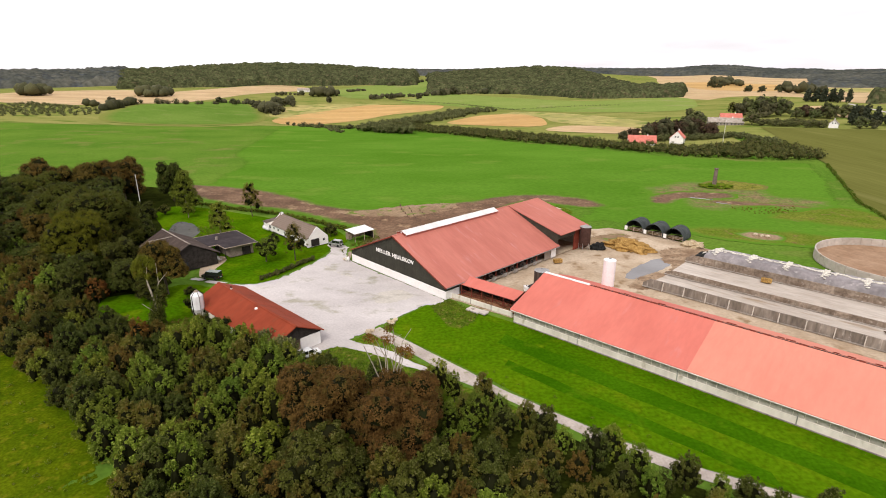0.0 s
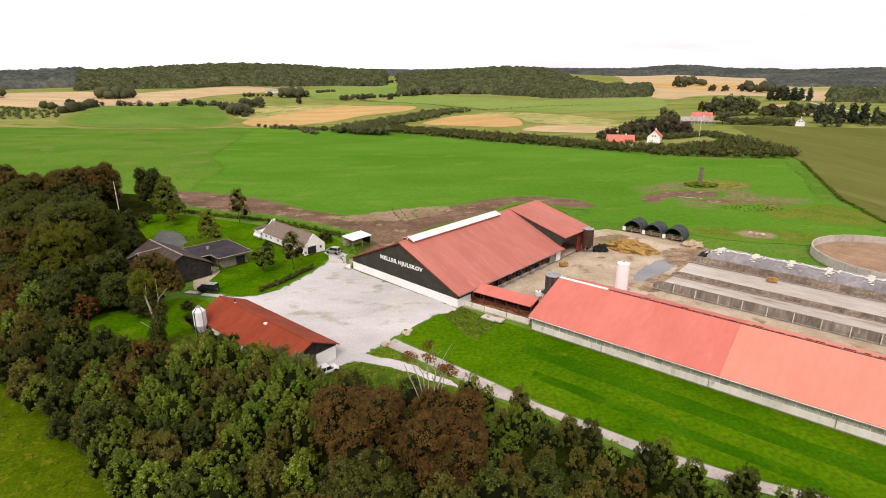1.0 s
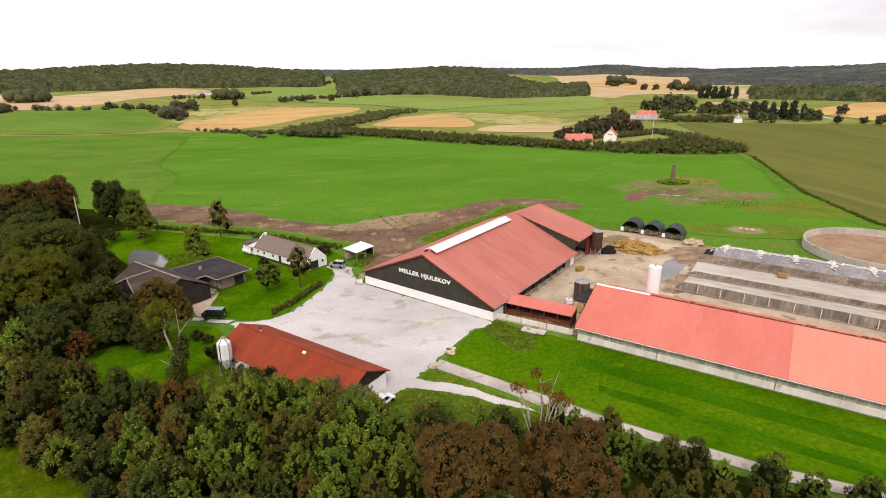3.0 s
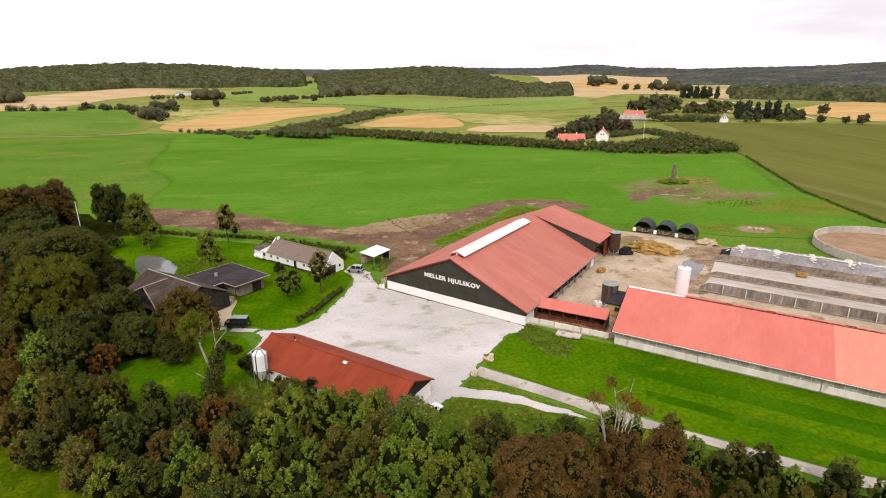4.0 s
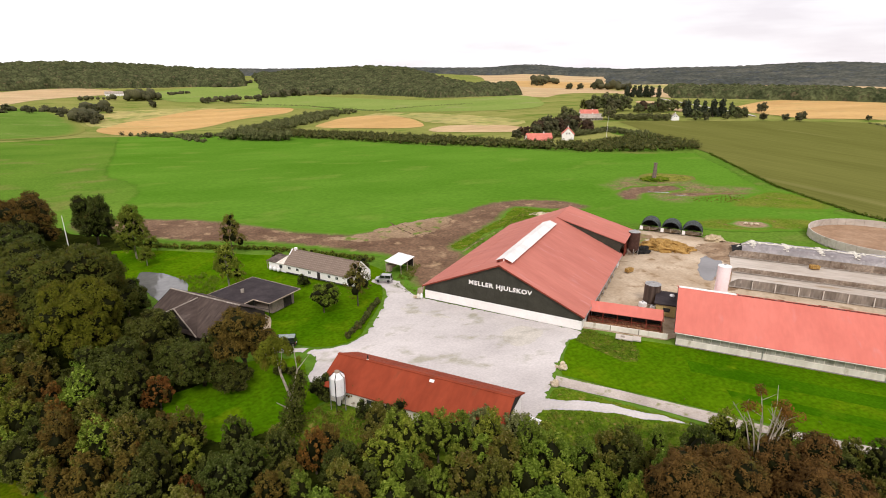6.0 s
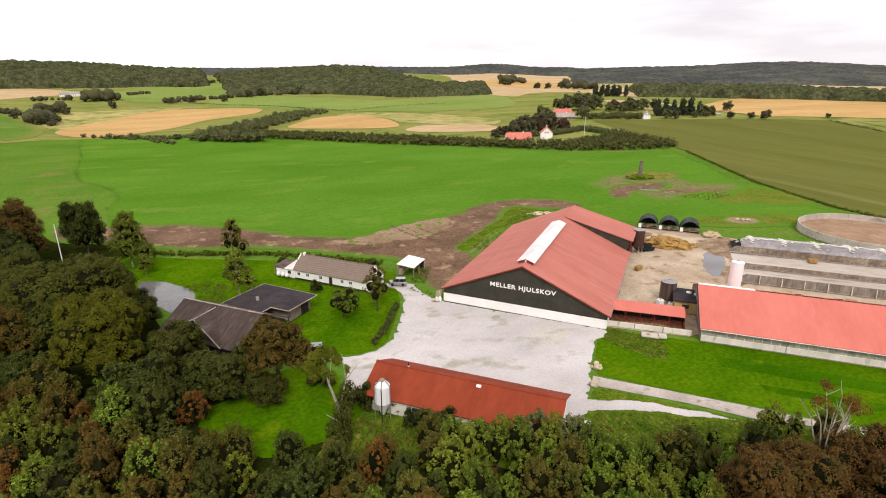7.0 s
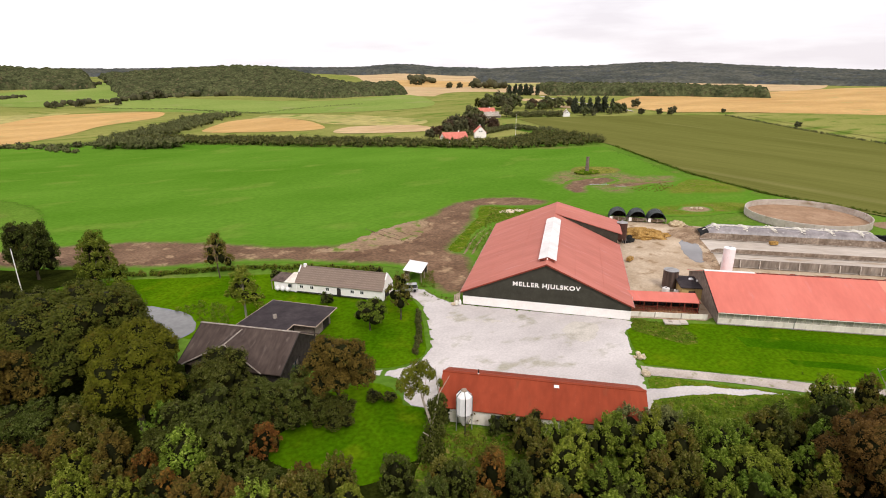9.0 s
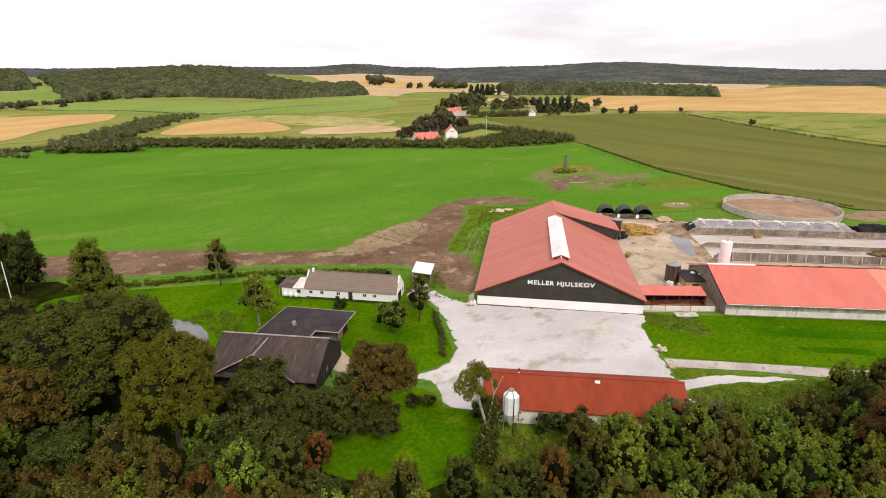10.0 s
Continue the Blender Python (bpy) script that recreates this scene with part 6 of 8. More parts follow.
def leaf_cloud(name, centres, count, leaf, material, seed, up=0.3, squash=1.0, core=0.62):
    """Many small leaves over the outer shells of the clumps (x, y, z, radius): an uneven crown with gaps."""
    rng = np.random.default_rng(seed)
    c = np.array(centres, dtype=float)
    share = c[:, 3] ** 2
    pick = rng.choice(len(c), count, p=share / share.sum())
    d = rng.normal(size=(count, 3))
    d[:, 2] = d[:, 2] * 0.9 + 0.3
    d /= np.linalg.norm(d, axis=1)[:, None]
    depth = rng.uniform(0.70, 1.10, count)
    pos = c[pick, :3] + d * (c[pick, 3] * depth)[:, None] * np.array([1, 1, squash])
    nrm = d + rng.normal(0, 0.45, (count, 3)) + np.array([0, 0, up])
    nrm /= np.linalg.norm(nrm, axis=1)[:, None]
    side = np.cross(nrm, rng.normal(size=(count, 3)))
    side /= np.linalg.norm(side, axis=1)[:, None]
    along = np.cross(nrm, side)
    s = (leaf * rng.uniform(0.65, 1.4, count))[:, None]
    verts = np.stack([pos - along * s * 0.5 - side * s * 0.42, pos - along * s * 0.4 + side * s * 0.42, pos + along * s * 0.75], axis=1).reshape(-1, 3)
    faces = np.arange(count * 3).reshape(-1, 3)
    if core:
        cv, cf = cores(c, core, squash, rng)
        faces = np.concatenate([faces, cf + len(verts)])
        verts = np.concatenate([verts, cv])
    me = bpy.data.meshes.new(name)
    me.from_pydata(verts.tolist(), [], faces.tolist())
    me.materials.append(material)
    if core:
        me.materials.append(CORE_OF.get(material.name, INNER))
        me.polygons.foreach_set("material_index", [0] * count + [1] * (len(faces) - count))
    return me


def trunk_mesh(name, seed, r, z1, centres, material, limbs=7):
    rng = random.Random(seed)
    bm = bmesh.new()
    top = Vector((rng.uniform(-0.3, 0.3), rng.uniform(-0.3, 0.3), z1 * 0.75))
    mid = Vector((top.x * 0.3 + rng.uniform(-0.15, 0.15), top.y * 0.3, z1 * 0.35))
    rod((0, 0, -0.3), mid, r, r * 0.72, 8, bm)
    rod(mid, top, r * 0.72, r * 0.25, 8, bm)
    for c in rng.sample(centres, min(limbs, len(centres))):
        t = rng.uniform(0.25, 0.75)
        rod(Vector((0, 0, 0)).lerp(top, t) if t > 0.47 else mid * (t / 0.47), Vector(c[:3]), r * 0.35, r * 0.08, 6, bm)
    return mesh_of(name, bm, material)


def leaf_sprays(pos, nrm, leaf, rng):
    """A small pointed leaf at every place, facing its normal."""
    n = len(pos)
    nrm = nrm / np.linalg.norm(nrm, axis=1)[:, None]
    side = np.cross(nrm, rng.normal(size=(n, 3)))
    side /= np.linalg.norm(side, axis=1)[:, None]
    tip = np.cross(nrm, side)
    s = (leaf * rng.uniform(0.6, 1.4, n))[:, None]
    return np.stack([pos - tip * s * 0.5 - side * s * 0.42, pos - tip * s * 0.4 + side * s * 0.42, pos + tip * s * 0.75], axis=1).reshape(-1, 3)


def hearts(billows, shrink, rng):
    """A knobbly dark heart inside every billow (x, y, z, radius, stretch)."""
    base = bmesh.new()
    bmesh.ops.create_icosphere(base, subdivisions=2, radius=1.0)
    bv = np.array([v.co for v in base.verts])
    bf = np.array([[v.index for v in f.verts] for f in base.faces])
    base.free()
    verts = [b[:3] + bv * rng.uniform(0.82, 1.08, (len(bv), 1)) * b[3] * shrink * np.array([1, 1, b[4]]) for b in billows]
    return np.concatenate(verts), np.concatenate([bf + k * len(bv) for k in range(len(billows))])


def tuft_crown(name, billows, tufts, size, per, leaf, material, seed, long=1.0, rise=0.5, heart=0.80, droop=0.0):
    """A crown of billows whose outside is set with leafy tufts; long stretches each tuft into a shoot along its own direction."""
    rng = np.random.default_rng(seed)
    b = np.array(billows, dtype=float)
    share = b[:, 3] ** 2 * b[:, 4]
    at, out = [], []
    while len(at) < tufts:
        k = rng.choice(len(b), p=share / share.sum())
        d = rng.normal(size=3)
        d[2] = d[2] + 0.25
        d /= np.linalg.norm(d)
        if d[2] < -0.6:
            continue
        stretch = np.array([1, 1, b[k, 4]])
        p = b[k, :3] + d * stretch * b[k, 3] * rng.uniform(0.84, 1.02)
        gap = (p - b[:, :3]) / (b[:, 3:4] * np.stack([np.ones(len(b)), np.ones(len(b)), b[:, 4]], axis=1))
        if (np.linalg.norm(np.delete(gap, k, 0), axis=1) < 0.86).any():
            continue
        at.append(p), out.append(d)
    at, out = np.array(at), np.array(out)
    axis = out * 0.75 + np.array([0, 0, rise - droop])
    axis /= np.linalg.norm(axis, axis=1)[:, None]
    span = size * rng.uniform(0.55, 1.35, tufts)
    v = rng.normal(size=(tufts, per, 3))
    v /= np.linalg.norm(v, axis=2)[..., None]
    v *= rng.uniform(0.25, 1.0, (tufts, per, 1)) ** 0.5
    t = rng.uniform(-0.5, 1.0, (tufts, per, 1)) * (long - 1.0)
    taper = 1.0 - 0.55 * np.clip(t / max(long - 1.0, 1e-6), 0, 1) if long > 1 else 1.0
    pos = at[:, None] + (v * taper + t * axis[:, None]) * span[:, None, None]
    nrm = v * 0.8 + axis[:, None] * 0.45 + np.array([0, 0, 0.25]) + rng.normal(0, 0.30, v.shape)
    verts = leaf_sprays(pos.reshape(-1, 3), nrm.reshape(-1, 3), leaf, rng)
    count = tufts * per
    faces = np.arange(count * 3).reshape(-1, 3)
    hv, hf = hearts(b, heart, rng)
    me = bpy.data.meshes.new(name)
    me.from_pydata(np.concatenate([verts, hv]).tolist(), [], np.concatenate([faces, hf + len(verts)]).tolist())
    # INNER gives the hearts painted crown shade; CORE_OF kinds keep a leaf colour.
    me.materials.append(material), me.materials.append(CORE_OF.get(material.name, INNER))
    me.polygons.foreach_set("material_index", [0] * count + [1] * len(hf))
    return me


def billows_of(seed, r, z0, z1, n, kind):
    """Billows (x, y, z, radius, stretch) of a crown of radius r between z0 and z1."""
    rng, tall = random.Random(seed), z1 - z0
    if kind == "shoots":
        out = [(0, 0, z0 + tall * 0.45, r * 0.62, tall * 0.47 / (r * 0.62))]
        for i in range(n):
            a, d, k = i * 2.4 + rng.uniform(-0.5, 0.5), r * rng.uniform(0.42, 0.68), rng.uniform(0.26, 0.40)
            top = tall * rng.uniform(0.50, 0.98 - 0.3 * d / r)
            out.append((math.cos(a) * d, math.sin(a) * d, z0 + top * 0.52, r * k, max(1.0, top * 0.48 / (r * k))))
        return out
    if kind == "droop":
        return [(math.cos(a) * d, math.sin(a) * d, z0 + tall * t, r * k, 1.5) for a, d, t, k in ((i * 2.4 + rng.uniform(-0.4, 0.4), r * 0.5 * (1.1 - i / n) * rng.uniform(0.7, 1.2), 0.16 + 0.72 * i / n, (0.46 - 0.24 * i / n) * rng.uniform(0.85, 1.15)) for i in range(n))]
    out = [(0, 0, z0 + tall * 0.44, r * 0.60, tall * 0.46 / (r * 0.70))]
    for i in range(n):
        t = (i + 0.5) / n
        a = i * 2.4 + rng.uniform(-0.5, 0.5)
        h = 0.18 + 0.62 * t
        d = r * 0.66 * math.sqrt(max(0.04, 1 - ((h - 0.38) / 0.62) ** 2)) * rng.uniform(0.85, 1.1)
        out.append((math.cos(a) * d, math.sin(a) * d, z0 + tall * h * rng.uniform(0.94, 1.04), r * rng.uniform(0.26, 0.42), 0.88))
    return out


TREE_KINDS = {}


def tree_kind(key, name, label, category, material, r, z0, z1, shape, n, tufts, size, per, leaf, seeds, bark=None, trunk=0.16, long=1.0):
    """A kind of tree in several grown shapes; plant() sets copies of them."""
    shapes = []
    for s in seeds:
        b = billows_of(s, r, z0, z1, n, shape)
        crown = tuft_crown("crown", b, tufts, size, per, leaf, material, s, long=long, rise=0.9 if shape == "shoots" else 0.45, heart=0.66 if shape == "shoots" else 0.50 if shape == "droop" else 0.84, droop=0.9 if shape == "droop" else 0.0)
        shapes.append((crown, trunk_mesh("trunk", s, trunk, z1, [q[:4] for q in b], bark or BARK)))
    TREE_KINDS[key] = (name, label, category, shapes)


def plant(key, x, y, scale=1.0, rz=0.0, which=0, tall=1.0, group="", label=""):
    name, text, category, shapes = TREE_KINDS[key]
    crown, trunk = shapes[which % len(shapes)]
    o = thing(name, label or text, category, x, y, height(x, y), rz, group)
    o.scale = (scale, scale, scale * tall)
    part("trunk", trunk, BARK, o)
    part("crown", crown, LEAF_DARK, o)
    return o


tree_kind("young", "young_tree", "young green broadleaf tree in a dense plantation", "tree", LEAF_YOUNG, 2.7, 0.2, 8.0, "shoots", 7, 97, 0.40, 40, 0.19, (11, 12, 13, 14), long=2.3)
tree_kind("olive", "young_tree", "young olive green broadleaf tree in a dense plantation", "tree", LEAF_OLIVE, 2.6, 0.2, 7.8, "shoots", 7, 97, 0.40, 40, 0.19, (15, 16, 17), long=2.3)
tree_kind("spire", "young_tree", "slender upright young tree in a dense plantation", "tree", LEAF_YOUNG, 2.0, 0.3, 9.2, "shoots", 5, 80, 0.39, 40, 0.19, (21, 22, 23), long=2.4)
tree_kind("darkyoung", "young_tree", "dark green young tree in a dense plantation", "tree", LEAF_DARK, 2.8, 0.2, 7.8, "shoots", 8, 104, 0.40, 40, 0.19, (31, 32, 33), long=2.1)
tree_kind("brownyoung", "young_tree", "rust-tinged young tree in a dense plantation", "tree", LEAF_RUSSET, 2.4, 0.2, 7.4, "shoots", 6, 92, 0.39, 40, 0.19, (41, 42), long=2.3)
tree_kind("rustyoung", "young_tree", "young tree with rusty orange leaves in a dense plantation", "tree", LEAF_RUST, 2.1, 0.2, 7.0, "shoots", 6, 85, 0.38, 40, 0.19, (45,), long=2.1)
tree_kind("brown", "copper_tree", "broad tree with dense brown autumn crown", "tree", LEAF_BROWN, 6.2, 0.4, 13.2, "round", 16, 1050, 0.50, 44, 0.18, (51, 52), trunk=0.35)
tree_kind("oak", "broadleaf_tree", "large dark green broadleaf tree", "tree", LEAF_DARK, 5.6, 0.6, 12.0, "round", 14, 460, 0.60, 40, 0.25, (61, 62, 63), trunk=0.4)
tree_kind("bigoak", "old_broadleaf_tree", "huge old dark green tree with a billowing crown", "tree", LEAF_OAK, 10.4, 2.0, 19.2, "round", 24, 1250, 0.78, 46, 0.27, (64, 65), trunk=0.6)
tree_kind("bigrusset", "old_broadleaf_tree", "huge old tree with brown-tinged green crown", "tree", LEAF_RUSSET, 8.8, 3.0, 19.5, "round", 20, 700, 0.80, 46, 0.27, (76, 77), trunk=0.6)
tree_kind("biglime", "old_broadleaf_tree", "broad yellow-green tree with a rounded crown", "tree", LEAF_YELLOW, 7.4, 4.0, 16.4, "round", 18, 900, 0.62, 46, 0.24, (72,), trunk=0.5)
tree_kind("bigbirch", "birch_tree", "tall drooping dark birch at the field edge", "tree", LEAF_YOUNG, 6.4, 2.0, 20.0, "droop", 14, 420, 0.70, 46, 0.26, (83,), bark=BARK_PALE, trunk=0.3, long=2.0)
tree_kind("lime", "yellow_green_tree", "round yellow-green broadleaf tree", "tree", LEAF_YELLOW, 5.0, 1.0, 10.5, "round", 12, 300, 0.62, 44, 0.25, (71,), trunk=0.35)
tree_kind("birch", "birch_tree", "drooping dark birch standing on the lawn", "tree", LEAF_YOUNG, 2.6, 2.0, 9.6, "droop", 9, 130, 0.42, 44, 0.18, (81, 82), bark=BARK_PALE, trunk=0.16, long=2.0)
tree_kind("thin", "thin_tree", "sparse olive-brown tree with a light drooping crown", "tree", LEAF_OLIVE, 2.3, 1.4, 7.4, "droop", 9, 110, 0.36, 26, 0.14, (85,), trunk=0.10)
tree_kind("willow", "willow_bush", "pale grey-green willow bush", "bush", LEAF_GREY, 3.9, 0.1, 6.4, "shoots", 10, 170, 0.42, 50, 0.19, (91, 92), trunk=0.14, long=2.6)
tree_kind("russet", "russet_tree", "round russet-green broadleaf tree beside the house", "tree", LEAF_RUSSET, 5.2, 3.2, 13.0, "round", 13, 560, 0.52, 44, 0.21, (75,), trunk=0.35)
tree_kind("bush", "garden_bush", "rounded dark green garden bush", "bush", LEAF_DARK, 1.4, 0.1, 2.4, "round", 7, 60, 0.26, 36, 0.14, (95, 96), trunk=0.07)
tree_kind("apple", "fruit_tree", "small spreading fruit tree on the lawn", "tree", LEAF_YOUNG, 2.3, 0.9, 4.6, "round", 9, 110, 0.32, 40, 0.14, (98,), trunk=0.13)
tree_kind("far", "field_tree", "dark tree standing far off between fields", "tree", LEAF_FAR, 5.0, 0.1, 9.5, "round", 8, 60, 1.0, 20, 0.8, (101, 102, 103), trunk=0.3)
tree_kind("fargreen", "field_tree", "tall green tree beside a distant farm", "tree", LEAF_FARGREEN, 5.0, 0.1, 9.5, "round", 9, 70, 0.9, 20, 0.7, (104, 105), trunk=0.3)
tree_kind("farcopper", "copper_tree", "dark copper-coloured tree beside a distant farm", "tree", LEAF_COPPER, 5.0, 0.1, 9.0, "round", 9, 70, 0.9, 20, 0.7, (106,), trunk=0.3)
tree_kind("farspruce", "spruce_tree", "tall dark spruce beside a distant farm", "tree", LEAF_SPRUCE, 2.8, 0.2, 11.5, "droop", 9, 60, 0.7, 20, 0.6, (107, 108), trunk=0.25)


def inside(x, y, poly):
    hit, n = False, len(poly)
    for i in range(n):
        (x1, y1), (x2, y2) = poly[i], poly[(i + 1) % n]
        if (y1 > y) != (y2 > y) and x < (x2 - x1) * (y - y1) / (y2 - y1) + x1:
            hit = not hit
    return hit


def scatter(poly, gap, seed, tries=9000, avoid=()):
    """Places inside a plan, no two nearer than gap, none inside the circles of avoid."""
    rng, out = random.Random(seed), []
    xs, ys = [p[0] for p in poly], [p[1] for p in poly]
    cells = {}
    for _ in range(tries):
        x, y = rng.uniform(min(xs), max(xs)), rng.uniform(min(ys), max(ys))
        if not inside(x, y, poly) or any((x - a) ** 2 + (y - b) ** 2 < r * r for a, b, r in avoid):
            continue
        k = (int(x // gap), int(y // gap))
        if any((x - p) ** 2 + (y - q) ** 2 < gap * gap for i in (-1, 0, 1) for j in (-1, 0, 1) for p, q in cells.get((k[0] + i, k[1] + j), ())):
            continue
        cells.setdefault(k, []).append((x, y))
        out.append((x, y))
    return out


for i, (x, y, k) in enumerate(((-46.4, 96.6, 1.1), (-42.6, 93.6, 1.5), (-38.2, 89.4, 1.3), (-34.6, 86.2, 1.2), (-52.2, 104.0, 1.5))):
    plant("bush", x, y, k, i * 70, i, 1.25, label="green bush against the shed wall")
plant("brownyoung", -47.0, 101.6, 0.72, 30, 0, 0.72, label="thin brownish shrub beside the feed silo")
plant("olive", -43.9, 96.6, 0.68, 80, 1, 0.62, label="light green bush against the shed wall")
plant("olive", -36.2, 90.6, 0.62, 10, 2, 0.60, label="light green bush against the shed wall")
BIG = [(-14.8, 62.8, 6.4), (-4.6, 59.8, 6.4), (-14.2, 53.4, 5.2), (-27.2, 82.6, 3.5), (-31.2, 85, 3), (-23, 82, 3.5)]
plant("brown", -14.8, 62.8, 1.0, 30, 0, 1.0)
plant("brown", -4.6, 59.8, 1.02, 130, 1, 0.98)
plant("oak", -14.2, 53.6, 0.95, 60, 0, 0.80, label="dense round dark green broadleaf tree")
plant("willow", -27.4, 82.4, 1.0, 0, 0)
plant("willow", -31.6, 85.4, 0.95, 140, 1)
plant("darkyoung", -8.8, 70.4, 1.15, 20, 0, 1.05)
plant("darkyoung", -17.6, 73.4, 1.15, 80, 1, 1.0)
PLANTATION = [(-94, 99), (-84, 90), (-67, 77.5), (-52, 66.5), (-38, 54), (-28, 42), (10, 36), (50, 33), (66, 36), (45, 49), (34.5, 54), (25, 59), (15, 67), (8, 71.5), (2, 75), (-6, 75), (-14, 76), (-20, 78), (-30, 81), (-43, 91.5), (-52, 91), (-60, 92.5), (-71, 97), (-78, 104), (-92, 106)]
rng = random.Random(2)
for x, y in scatter(PLANTATION, 3.0, 7, avoid=[(a, b, r * 0.80) for a, b, r in BIG]):
    key = rng.choices(("young", "olive", "spire", "darkyoung", "brownyoung", "rustyoung"), (12, 26, 6, 42, 14, 0) if y < 60 and x > -42 else (48, 24, 14, 10, 4, 0) if x > -50 else (10, 34, 4, 28, 20, 4))[0]
    edge = 0.74 if y > 70 - 0.75 * x - 8 and x > -45 else 1.0
    plant(key, x, y, rng.choice((0.78, 0.9, 1.0, 1.08, 1.16)) * edge, rng.uniform(0, 360), rng.randrange(4), rng.uniform(0.78, 1.08), "plantation trees")

LEFT_WOOD = [(-96, 100), (-92, 106), (-80, 106), (-76, 109), (-86, 118), (-98, 128), (-106, 150), (-112, 168), (-120, 196), (-130, 220), (-152, 224), (-168, 190), (-138, 140), (-116, 116)]
OLD_TREES = [
    ("bigoak", -96.2, 142.4, 1.04, 20, 0, 0.95, ""),
    ("bigoak", -112, 153, 0.95, 120, 1, 0.95, ""),
    ("biglime", -90.2, 125.4, 0.95, 0, 0, 1.10, ""),
    ("bigrusset", -125, 203, 1.0, 0, 0, 1.0, ""),
    ("bigrusset", -136, 196, 0.95, 90, 1, 0.95, ""),
    ("bigoak", -146, 186, 0.9, 90, 0, 0.9, ""),
    ("russet", -106.6, 136.4, 1.0, 40, 0, 1.06, "rusty brown tree at the edge of the wood"),
    ("oak", -103.4, 126.6, 0.78, 40, 1, 0.92, "dark drooping broadleaf tree in the wood"),
    ("olive", -97.6, 121.4, 1.5, 10, 0, 0.80, "rounded green tree in the wood"),
    ("olive", -94.6, 119.4, 1.3, 90, 1, 0.78, "rounded green tree in the wood"),
    ("oak", -83.6, 113.8, 0.92, 200, 2, 0.98, ""),
    ("oak", -78.8, 123.4, 0.86, 0, 1, 1.12, "dense dark tree beside the dark house"),
    ("oak", -86.5, 118.8, 0.62, 120, 0, 0.80, "low dark tree below the yellow-green tree"),
    ("russet", -63.6, 114.6, 1.02, 40, 0, 1.02, ""),
    ("oak", -88.6, 148.6, 0.80, 220, 1, 0.90, "dark tree on the bank of the pond"),
    ("oak", -74.6, 118.2, 0.66, 250, 0, 1.0, "dense dark tree below the dark house"),
    ("oak", -70.4, 114.2, 0.84, 70, 2, 0.90, "dense dark green tree beside the back lawn"),
    ("oak", -65.6, 111.4, 0.62, 170, 0, 0.72, "dense dark green shrub below the russet tree"),
    ("bigbirch", -95, 190.5, 0.88, 0, 0, 0.94, ""),
    ("birch", -91.0, 183, 1.0, 90, 1, 0.62, "small dark tree at the field edge"),
    ("oak", -109, 209, 0.98, 0, 2, 1.42, "dark upright tree at the field edge"),
]
for key, x, y, s, rz, which, tall, text in OLD_TREES:
    plant(key, x, y, s, rz, which, tall, "", text)
for i, (x, y, s) in enumerate(((-103, 178, 2.4), (-99.5, 168, 2.2), (-108, 186.5, 2.0), (-101, 186, 1.6), (-92, 156, 1.8), (-95, 163, 2.0), (-91, 151, 2.2), (-84, 131, 1.8), (-88, 113, 1.9), (-76, 115, 1.5))):
    plant("bush", x, y, s, i * 50, i, 1.1, label="dark undergrowth bush at the wood edge")
AVOID = [(-97, 141.5, 10.5), (-112, 152, 9), (-90.5, 124.5, 6.5), (-125, 203, 10), (-136, 196, 8), (-146, 186, 8), (-106.6, 136.4, 6), (-103.4, 126.6, 5), (-97.6, 121.4, 4.5), (-94.6, 119.4, 4), (-83.6, 113.8, 5), (-78.6, 122.4, 5), (-84, 132, 6), (-95, 190.5, 7), (-109, 209, 8), (-108, 182, 12), (-69, 111.2, 5)]
for x, y in scatter(LEFT_WOOD, 3.4, 17, avoid=AVOID):
    if y < 130 and x > -112:
        key = rng.choices(("young", "olive", "darkyoung", "brownyoung", "rustyoung"), (26, 26, 22, 18, 8))[0]
        plant(key, x, y, rng.uniform(0.95, 1.25), rng.uniform(0, 360), rng.randrange(4), rng.uniform(0.8, 1.05), "plantation trees")
    elif rng.random() < 0.36:
        key = rng.choices(("oak", "lime", "russet"), (80, 6, 14))[0]
        plant(key, x, y, rng.uniform(0.85, 1.2) * (1.15 if y > 165 else 1.0), rng.uniform(0, 360), rng.randrange(3), rng.uniform(0.8, 1.05), "old wood trees")

# garden trees
plant("thin", -69.0, 185.0, 1.85, 0, 0, 0.98)
plant("birch", -68.6, 157.0, 1.6, 0, 0, 0.84)
plant("thin", -40.6, 138.5, 1.7, 90, 0, 0.9, label="small drooping brownish tree by the cottage")
plant("bush", -51.4, 154.0, 1.2, 0, 0, 1.1)
plant("apple", -48.2, 137.4, 1.5, 0, 0, 1.0)
plant("bush", -36.0, 161.5, 1.5, 0, 1, 1.2)
plant("bush", -41.5, 165.0, 0.9, 0, 0)
plant("bush", -57.0, 176.0, 1.2, 0, 1)
plant("bush", -58.0, 113.8, 1.1, 0, 0, 0.8)
plant("bush", -55.9, 112.8, 0.9, 0, 1, 0.8)


